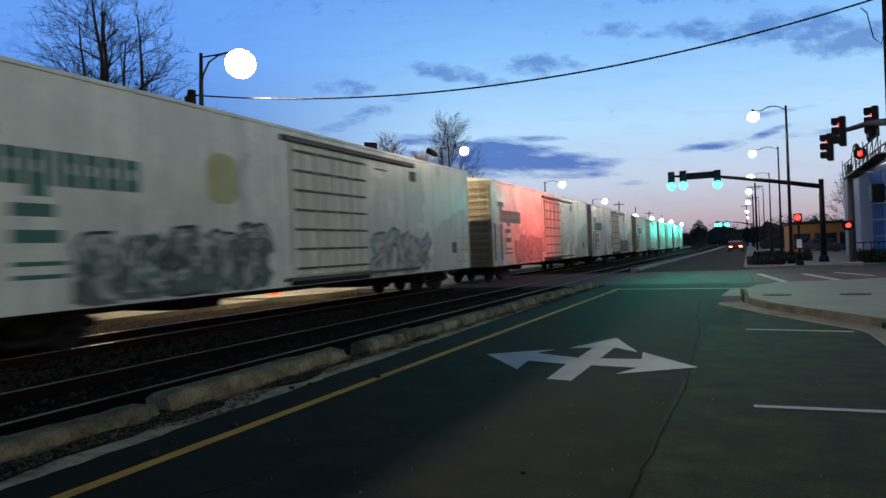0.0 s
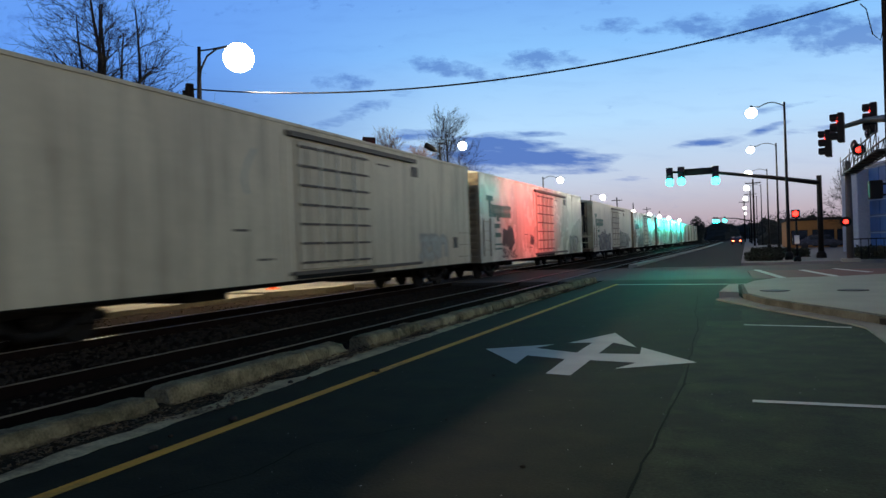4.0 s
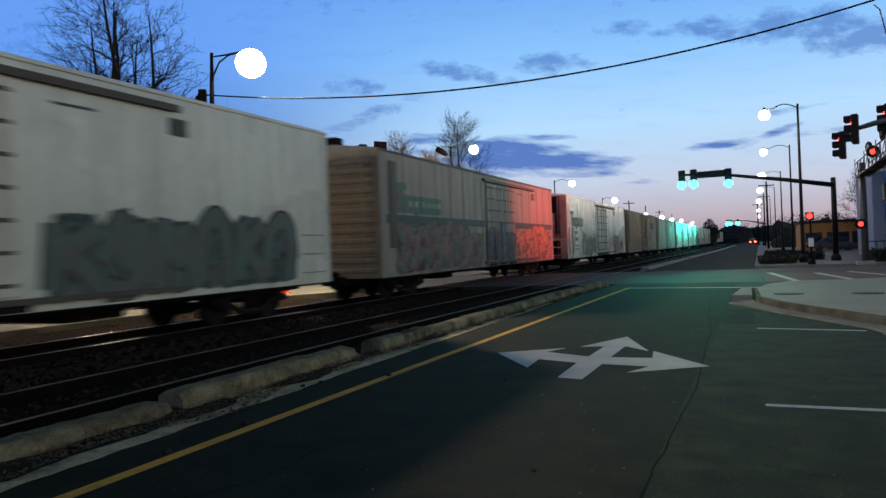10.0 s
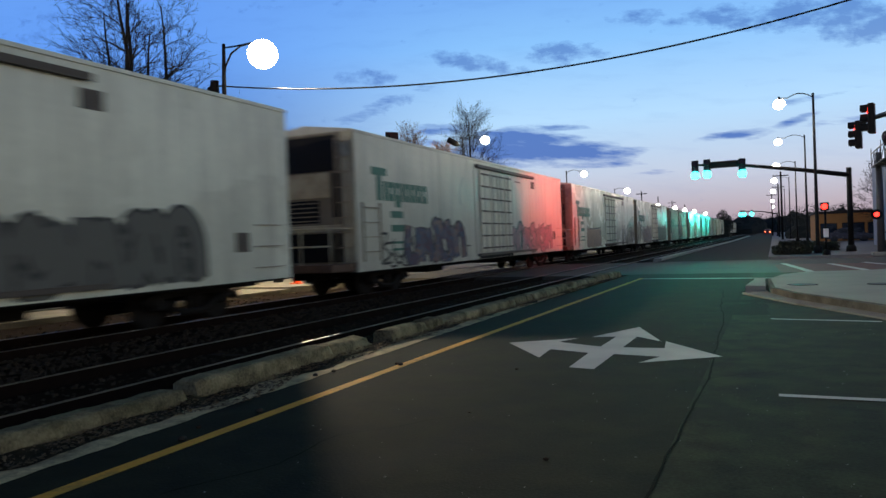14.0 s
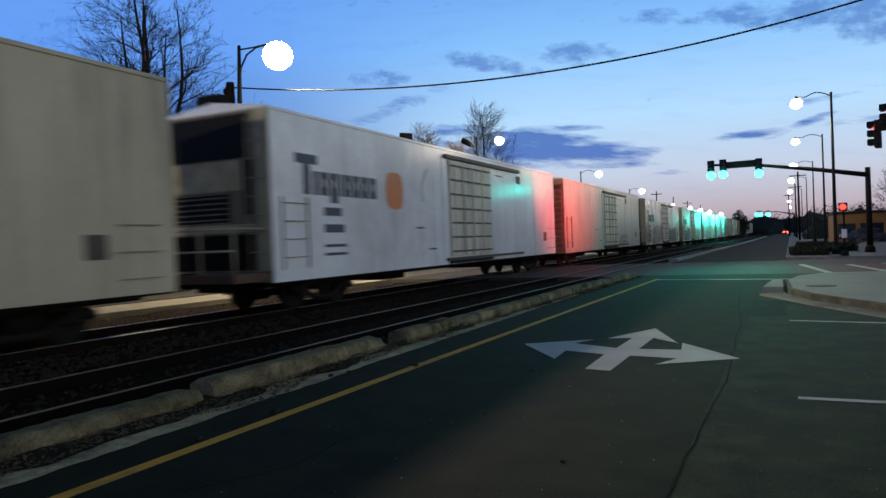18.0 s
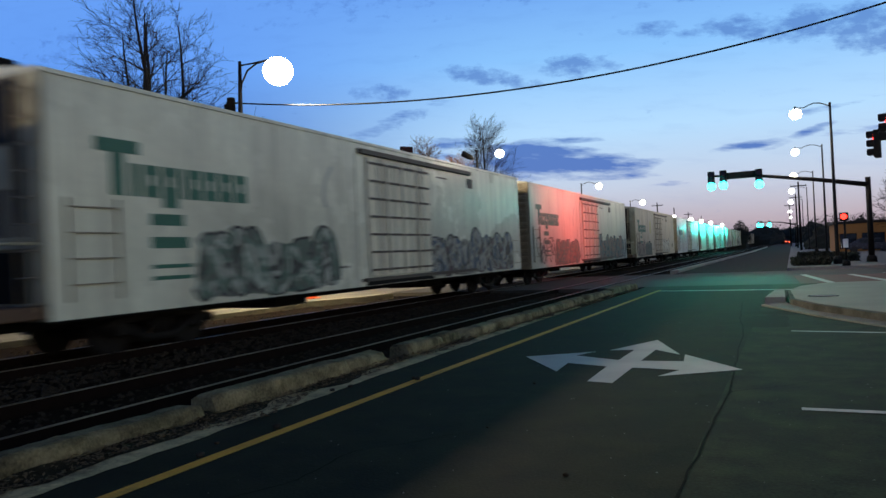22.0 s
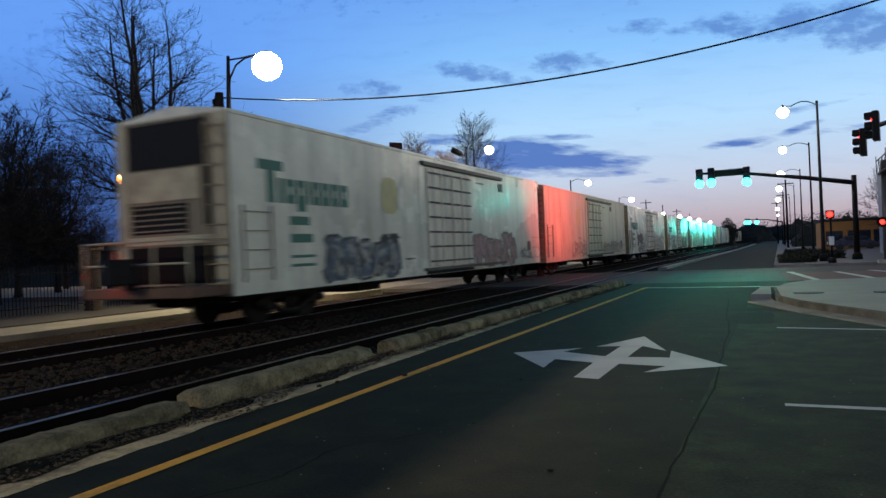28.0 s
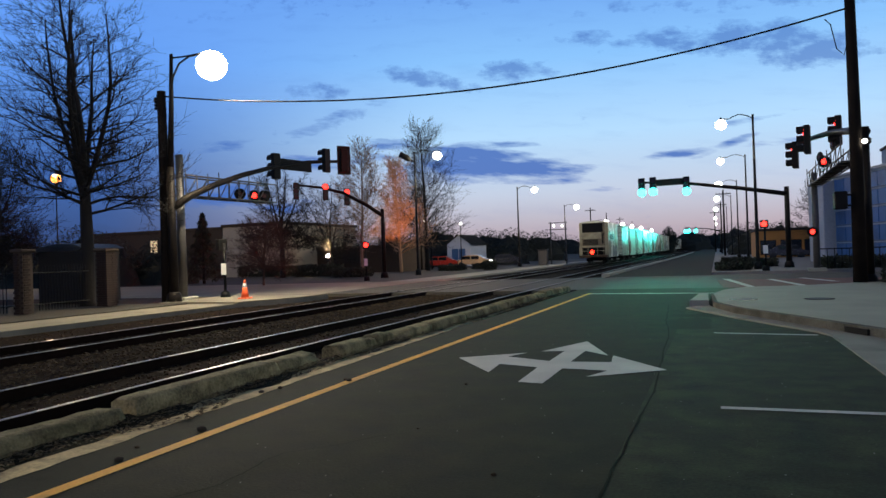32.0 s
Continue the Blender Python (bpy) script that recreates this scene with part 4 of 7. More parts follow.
def flow(pts, n=5):
    """Points of a smooth curve through the given ones."""
    out = []
    for i in range(len(pts) - 1):
        p0, p1, p2, p3 = pts[max(i - 1, 0)], pts[i], pts[i + 1], pts[min(i + 2, len(pts) - 1)]
        for k in range(n):
            t = k / n
            out.append(tuple(0.5 * (2 * b + (c - a) * t + (2 * a - 5 * b + 4 * c - d) * t * t + (3 * b - a - 3 * c + d) * t ** 3) for a, b, c, d in zip(p0, p1, p2, p3)))
    out.append(pts[-1])
    return out


def graffiti(parent, y0, y1, z0, z1, colours, seed, label, proud=0.012, style="burner"):
    """Sprayed work in layers. burner: crowded strokes over a lumpy ground; throw: filled strokes with dark edges;
    hollow: pale strokes with thin dark edges; tag: thin loose lines; buff: a rolled-over patch with one scrawl."""
    rng = random.Random(seed)
    h = z1 - z0
    n = max(2, round((y1 - y0) / max(0.75, 0.72 * h)))
    w = (y1 - y0) / n
    x = HALF + (0.068 if y0 > 8.8 and y1 < 12.7 else proud)
    dark = min(colours, key=lambda c: sum(SPRAY_TINT[c]))
    pale = max(colours, key=lambda c: sum(SPRAY_TINT[c]))
    tall = [rng.uniform(0.80, 1.04) for _ in range(n)]

    def ground(material, name, parent_ob, text=""):
        bm = BM()
        steps = max(10, int((y1 - y0) / 0.05))
        prev = None
        for i in range(steps + 1):
            y = y0 + (y1 - y0) * i / steps
            f = min((y - y0) / w, n - 0.001)
            hump = 1.0 if style == "buff" else 0.84 + 0.16 * abs(math.sin(math.pi * (f - int(f)))) ** 0.5
            side = min(1.0, 0.45 + (i + 0.2) / 5, 0.45 + (steps - i + 0.2) / 5)
            top = z0 + h * tall[int(f)] ** (0.3 if style == "buff" else 1) * hump * side + 0.06 * h * noise.noise((y * 2.6, seed, 1.0)) + 0.03 * h * noise.noise((y * 11, seed, 4.0))
            low = z0 + 0.10 * h * (1 - side) + 0.06 * h * noise.noise((y * 2.2, seed, 7.0)) + 0.03 * h * noise.noise((y * 12, seed, 9.0))
            low, top = max(low, SILL + 0.02), min(top, EAVE - 0.2)
            cur = (bm.verts.new((x, y, low)), bm.verts.new((x, y, max(top, low + 0.05))))
            if prev:
                bm.faces.new((prev[0], cur[0], cur[1], prev[1]))
            prev = cur
        return part(name, bm, material, parent_ob, text)

    lines = []
    for i in range(n):
        hh = h * tall[i]
        lean, grow = rng.uniform(-0.12, 0.22), rng.uniform(0.94, 1.12)
        for bend in rng.choice(BENDS):
            lines.append([(y0 + w * (i + 0.5 + (p - 0.5) * grow + lean * (q - 0.5)), z0 + hh * (0.06 + 0.88 * q) + 0.04 * hh * rng.uniform(-1, 1)) for p, q in bend])
    lines = [flow(p) for p in lines]
    thick = {"burner": 0.17, "throw": 0.20, "hollow": 0.11, "tag": 0.035, "buff": 0.03}[style] * min(w, h)
    edge = {"burner": 0.06, "throw": 0.075, "hollow": 0.10}.get(style, 0.0)

    def strokes(name, material, wide, lay, parent_ob, which=None, text=""):
        """Each stroke a part of its own; without a ground the first carries the others."""
        first = None
        for p in which or lines:
            bm = BM()
            ribbon(bm, p, wide, lay, 0)
            lay += 0.0002
            for f in bm.faces:
                f.normal_update()
                if f.normal.x < 0:
                    f.normal_flip()
            ob = part(name, bm, material, parent_ob, text)
            if first is None:
                first = ob
                if name == "graffiti":
                    name, parent_ob, text = "graffiti_stroke", ob, ""
        return first

    if style == "tag":
        loops = []
        for i in range(n * 2):
            a, turn = rng.uniform(0, 6.28), rng.choice((-1, 1)) * rng.uniform(0.5, 0.9)
            p = [(y0 + (y1 - y0) * (i + 0.5) / (2 * n), z0 + h * rng.uniform(0.2, 0.7))]
            for _ in range(rng.randint(4, 8)):
                a += turn
                p.append((p[-1][0] + 0.20 * h * math.cos(a), min(max(p[-1][1] + 0.26 * h * math.sin(a), z0), z1)))
            loops.append(flow(p, 3))
        piece = strokes("graffiti", SPRAY[dark], 0.035, x, parent, lines + loops, label)
        return piece
    if style in ("burner", "buff"):
        piece = ground(spray_mix(colours) if style == "burner" else SPRAY[colours[0]], "graffiti", parent, label)
    if style == "buff":
        scrawl = flow([(y0, z1 - 0.05), (y0 + 0.35 * w, z1 + 0.12 * h), (y0 + w, z1 - 0.02), (y1 - 0.5 * w, z1 + 0.04), (y1 - 0.2, z1 + 0.16 * h), (y1 - 0.15, z1 - 0.35 * h), (y1 - 0.5, z1 - 0.2 * h), (y1 + 0.1, z1 - 0.25 * h)], 5)
        strokes("graffiti_scrawl", SPRAY[dark], 0.035, x + 0.002, piece, [scrawl])
        return piece
    if style == "burner":
        strokes("graffiti_outline", SPRAY[dark], thick + edge, x + 0.002, piece)
    else:
        piece = strokes("graffiti", SPRAY[dark], thick + edge, x, parent, None, label)
    lay = x + 0.008
    fill = spray_mix([pale, "pale", "silver"]) if style == "hollow" else spray_mix([c for c in colours if c != dark] or colours)
    strokes("graffiti_fill", fill, thick, lay, piece)
    glints = []
    for p in lines:
        k = rng.randrange(max(1, len(p) - 6))
        glints.append([(a + 0.25 * thick, b + 0.35 * thick) for a, b in p[k:k + 5]])
    strokes("graffiti_glint", SPRAY[pale if style == "burner" else dark], 0.026, lay + 0.007, piece, glints)
    return piece


def lettering(name, text, y, z, size, material, parent, label, stretch=1.0, slant=0.0, inner=False):
    """Words painted on the side, turned to face the street."""
    c = bpy.data.curves.new(name, "FONT")
    c.body, c.size, c.extrude, c.offset, c.shear = text, size, 0.004, (-0.002 if inner else 0.034) * size, slant
    tmp = new(name, c)
    dg = bpy.context.evaluated_depsgraph_get()
    me = bpy.data.meshes.new_from_object(tmp.evaluated_get(dg))
    bpy.data.objects.remove(tmp)
    me.materials.clear()
    me.materials.append(material)
    ob = new(name, me)
    ob.parent = parent
    if inner:
        ob.matrix_basis = pose(0, 0, 0.006)
    else:
        ob.matrix_basis = Matrix(((0, 0, 1, HALF + 0.04), (stretch, 0, 0, y), (0, 1, 0, z), (0, 0, 0, 1)))
        ob["label"] = label
    return ob


def logo(parent, material, y=0.85, z=2.68, proud=0.002):
    """The owner's mark as plain green shapes: a tall hooked block, then a row of small blocks."""
    x0, x1 = HALF + proud, HALF + proud + 0.01
    bm = BM()
    hook = [(0, 0.70), (0.28, 0.70), (0.28, 0), (0.55, 0), (0.55, 0.70), (0.85, 0.70), (0.85, 0.92), (0, 0.92)]
    a = [bm.verts.new((x1, y + p, z + q)) for p, q in hook]
    b = [bm.verts.new((x0, y + p, z + q)) for p, q in hook]
    bm.faces.new(a)
    for i in range(8):
        bm.faces.new((b[i], b[(i + 1) % 8], a[(i + 1) % 8], a[i]))
    mark = part("owner_mark", bm, material, parent, "owner's mark in plain dark green blocks")
    yy = y + 0.66
    for w, lo in ((0.20, 0), (0.34, 0), (0.34, -0.17), (0.12, 0), (0.32, 0), (0.34, 0), (0.34, 0), (0.34, 0)):
        bm = BM()
        box(bm, x0, x1, yy, yy + w, z + lo, z + 0.55)
        block = part("letter_block", bm, material, mark)
        if w > 0.3:
            bm = BM()
            box(bm, x1, x1 + 0.003, yy + 0.13, yy + w - 0.13, z + 0.2, z + 0.38)
            part("letter_gap", bm, CAR["white"], mark)
        yy += w + 0.07


def build_car(k):
    """One car, from its rear end at the origin, along +y, rails at z = 0."""
    global LEN
    paint, end, marks, sprays = CARS[k]
    LEN = 19.5 if k == 13 else 20.4 if end == "bars" else 20.9
    kind = {"white": "white", "clean": "clean bright white", "grey": "greyish white", "cream": "cream", "tan": "rusty tan", "dull": "dull weathered white"}[paint]
    ribbed = paint in ("tan", "dull", "cream") and end == "bars"
    car = empty("refrigerator_car", TRACK_FAR, 0, 0, label=f"{kind} boxcar with sliding door and " + ("graffiti" if sprays else "clean sides"), category="boxcar", group="cars of the train")
    body = shared("body", ("body", ribbed, LEN), lambda: make_body(ribbed), CAR[paint], car)
    # rear and front ends
    if end == "ribs" or end == "bars":
        rect = BM()
        box(rect, -HALF + 0.02, HALF - 0.02, -0.02, 0.0, SILL, EAVE - 0.05)
        back = part("end_panel", rect, RIBBED_END, car, "yellowish ribbed steel end")
        for i in range(12):
            shared("end_rib", "end_rib", make_end, RIBBED_END, back, pose(0, -0.02, SILL + 0.22 + i * 0.292))
    else:
        rect = BM()
        box(rect, -HALF + 0.02, HALF - 0.02, -0.02, 0.0, SILL, EAVE - 0.05)
        part("end_panel", rect, MACHINE_END, car, "dirty cream steel end panel")
        # opening and lower recess are proud dark panels standing for shaded depth
        for nm, x0, x1, z0, z1, y0, stuff, text in (
                ("machine_opening", -1.20, 0.98, 3.46, 4.42, -0.04, BLACK, "black opening of the cooling machinery"),
                ("cream_panel", -1.22, 0.78, 2.76, 3.42, -0.055, END_CREAM, "cream panel below the opening"),
                ("side_grille", 0.84, 1.08, 2.20, 3.40, -0.04, BLACK, "dark upright grille"),
                ("machine_grille", -1.15, 0.42, 2.08, 2.70, -0.04, BLACK, "dark louvred grille"),
                ("cross_beam", -1.45, 1.10, 1.84, 2.02, -0.07, END_CREAM, ""),
                ("lower_recess", -1.42, 1.12, 1.02, 1.80, -0.04, UNDER, ""),
                ("corner_post", 1.16, 1.53, 1.0, EAVE - 0.06, -0.05, END_CREAM, "cream corner post"),
                ("corner_post", -1.53, -1.26, 1.0, EAVE - 0.06, -0.05, END_CREAM, "cream corner post")):
            rect = BM()
            box(rect, x0, x1, y0, -0.02, z0, z1, 0.008)
            ob = part(nm, rect, stuff, car, text)
            if nm == "machine_grille":
                for j in range(5):
                    rect = BM()
                    box(rect, x0 + 0.04, x1 - 0.04, -0.065, -0.04, z0 + 0.05 + 0.12 * j, z0 + 0.08 + 0.12 * j)
                    part("louvre", rect, MACHINE_END, ob)
        plat = BM()
        box(plat, -HALF + 0.1, HALF - 0.1, -1.1, -0.02, 0.78, 0.98, 0.02)
        part("deck", plat, mat("rusty_deck", (0.10, 0.06, 0.035), 0.8, var=0.4, scale=2, bump=0.3), car, "rusty end deck")
        plat = BM()
        for x in (-HALF + 0.15, -0.5, 0.5, HALF - 0.15):
            tube(plat, [(x, -1.05, 0.98), (x, -1.05, 1.9)], 0.028, 5)
        for z in (1.45, 1.9):
            tube(plat, [(-HALF + 0.15, -1.05, z), (HALF - 0.15, -1.05, z)], 0.024, 5)
        for x in (-HALF + 0.15, HALF - 0.15):
            tube(plat, [(x, -1.05, 1.9), (x, -0.02, 1.9)], 0.024, 5)
        part("handrail", plat, END_CREAM, car, "pale handrail of the end deck")
    rect = BM()
    box(rect, -HALF + 0.02, HALF - 0.02, LEN, LEN + 0.02, SILL, EAVE - 0.05)
    front = part("end_panel", rect, RIBBED_END, car)
    for i in range(12):
        shared("end_rib", "end_rib", make_end, RIBBED_END, front, pose(0, LEN + 0.02, SILL + 0.22 + i * 0.292, 0, 0, 180))
    shared("ladder", "ladder", make_ladder, RIBBED_END, car, pose(HALF - 0.32, -0.12, 0))
    # door and its gear on the street side
    door = shared("door", "door", make_door, CAR[paint] if paint in ("tan", "dull", "cream") else DOOR_PAINT, car, pose(HALF + 0.01, 8.95, 0), "stained sliding door")
    for i in range(7):
        shared("door_bar", "door_bar", make_bar, DARK_PAINT, door, pose(0, 0, 1.15 + 0.47 * i))
    for yy in (0.95, 1.8, 2.65):
        shared("lock_rod", "lock_rod", make_rod, DARK_PAINT if paint == "tan" else DOOR_PAINT, door, pose(0, yy, 0))
    rect_part("door_track", car, 8.6, 15.8, 4.18, 4.30, DARK_PAINT, 0.11)
    rect_part("door_sill_rail", car, 8.6, 16.0, 0.86, 0.95, DARK_PAINT, 0.10)
    rect_part("door_post", car, 8.45, 8.78, 0.9, 4.15, CAR[paint], 0.02)
    # black strip stands in for the shade of the recess below the door
    rect_part("door_shadow_gap", car, 8.8, 12.75, SILL + 0.01, 0.95, BLACK, 0.012)
    for i in range(4):
        rect_part("door_seam", door, 0.42 + i * 0.92, 0.50 + i * 0.92, 1.02, 4.08, CAR[paint], 0.02, x=0.05)
    if k in (4, 7, 13, 15, 16):
        bm = BM()
        box(bm, -0.75, -0.05, 0.25, 0.75, RIDGE - 0.05, RIDGE + 0.28, 0.03)
        part("roof_exhaust", bm, UNDER, car, "black exhaust box on the roof")
    rect_part("vent", car, 15.6, 16.05, 3.74, 4.06, DARK_PAINT, 0.02)
    rect_part("placard", car, LEN - 1.8, LEN - 1.4, 1.35, 1.75, DARK_PAINT, 0.015)
    if end == "bars":
        rect_part("ladder_panel", car, 0.55, 1.0, 1.6, 4.2, DARK_PAINT, 0.04)
    else:
        for z in (1.25, 1.65, 2.05, 2.45):
            rect_part("grab_iron", car, 0.3, 1.25, z, z + 0.022, LADDER_PAINT, 0.05)
        for y in (0.3, 1.22):
            rect_part("ladder_rail", car, y, y + 0.02, 1.0, 2.6, LADDER_PAINT, 0.045)
        for z in (1.0, 1.45, 1.9):
            rect_part("grab_iron", car, LEN - 1.15, LEN - 0.32, z, z + 0.022, LADDER_PAINT, 0.05)
    for y, z, wide in ((6.6, 1.9, 0.5), (7.4, 1.25, 0.6), (13.2, 3.9, 0.8)):
        rect_part("stencil", car, y, y + wide, z, z + 0.05, DARK_PAINT, 0.004)
    if end != "bars":
        bm = BM()
        ribbon(bm, flow([(7.1, 2.72), (7.02, 3.05), (7.12, 3.35), (7.3, 3.6), (7.42, 3.72)]), 0.045, HALF + 0.006, 0)
        part("leaf_mark", bm, STENCIL, car, "thin faded stem-shaped mark")
    rect_part("roof_edge", car, 0.0, LEN, EAVE - 0.10, EAVE - 0.03, DARK_PAINT if ribbed else CAR[paint], 0.03)
    # underframe, trucks, couplers
    bm = BM()
    box(bm, -0.35, 0.35, -0.3, LEN + 0.3, 0.55, 0.8)
    box(bm, -HALF + 0.05, HALF - 0.05, 0.05, LEN - 0.05, 0.70, 0.80)
    for y in (6.2, 14.0):
        box(bm, -0.9, 0.6, y, y + 1.3, 0.42, 0.72, 0.03)
    part("underframe", bm, UNDER, car)
    for y in (2.5, LEN - 2.5):
        tr = shared("truck", "truck", make_truck, WHEEL, car, pose(0, y, 0))
        for dy in (-0.87, 0.87):
            shared("wheelset", "wheelset", make_wheelset, WHEEL, tr, pose(0, dy, 0.425))
    for y, s in ((0, -1), (LEN, 1)):
        bm = BM()
        box(bm, -0.12, 0.12, min(y, y + s * 0.9), max(y, y + s * 0.9), 0.72, 0.95, 0.03)
        box(bm, -0.2, 0.2, min(y + s * 0.75, y + s * 1.05), max(y + s * 0.75, y + s * 1.05), 0.68, 1.0, 0.04)
        part("coupler", bm, UNDER, car)
    # marks
    if "logo" in marks or "darklogo" in marks:
        ink = DARK_LOGO if "darklogo" in marks else GREEN_LOGO
        logo(car, ink, proud=0.017 if ribbed else 0.002)
        for j, (z, w) in enumerate(((2.2, 0.75), (1.8, 0.85), (1.45, 1.0), (1.25, 1.0))):
            rect_part("stencil", car, 1.9, 1.9 + w, z, z + (0.2 if j < 2 else 0.07), ink, 0.006)
    if "block" in marks:
        for y in (15.6, 16.45, 17.3):
            for z in (2.96, 3.22, 3.48):
                rect_part("letter_block", car, y, y + 0.55, z, z + 0.22, DARK_PAINT, 0.045)
    for key, ink, yc, zc in (("dot", DOT_OLD, 6.55, 3.1), ("orange", DOT_NEW, 5.35, 2.95)):
        if key in marks:
            bm = BM()
            blob(bm, yc, zc, 0.48, 0.52, 3, HALF + 0.014, 0, 0, 0.0)
            part("round_mark", bm, ink, car, "round fruit-coloured mark")
    for i, (y0, y1, z0, z1, colours, words) in enumerate(sprays):
        y1 = min(y1, LEN - 0.25)
        if words in STYLES:
            graffiti(car, y0, y1, z0, z1, colours, 10 * k + i, STYLES[words], 0.020 if ribbed else 0.012, words)
        else:
            wide = (y1 - y0) / (0.95 * (z1 - z0) * len(words))
            edge = lettering("graffiti", words, y0, z0, (z1 - z0) * 1.38, SPRAY["black"], car, "sprayed word in thick dark-edged letters", wide, 0.1)
            if len(colours) > 1:
                lettering("graffiti_fill", words, y0, z0, (z1 - z0) * 1.38, SPRAY[colours[0]], edge, "", wide, 0.1, True)
    if k == 13:
        for y0, y1 in ((0.3, 8.7), (12.8, LEN - 0.3)):
            rect_part("painted_band", car, y0, y1, 2.34, 2.60, mat("spray_deep_green", (0.035, 0.075, 0.06), 0.6, var=0.4, scale=2, bump=0.03), 0.028, "dark green sprayed band")
    if k == 0:
        bm = BM()
        box(bm, -0.13, 0.13, -1.22, -1.07, 0.95, 1.42, 0.02)
        part("end_device", bm, BLACK, car)
        # marker's flash imitated by a turning dark drum, oversized lit lens on one face
        bm = BM()
        box(bm, -0.25, 0.25, -0.25, 0.25, -0.25, 0.25, 0.03)
        drum = part("marker_drum", bm, BLACK, car, "red marker light, its flash made by turning")
        drum.matrix_basis = pose(0, -1.45, 1.32)
        bm = BM()
        tube(bm, [(0, -0.245, 0), (0, -0.256, 0)], [0.205, 0.20], 16)
        part("marker_lens", bm, glow("marker_red", (1.0, 0.016, 0.006), 13), drum, "glowing red lens")
        MARKER.append(drum)
    return car


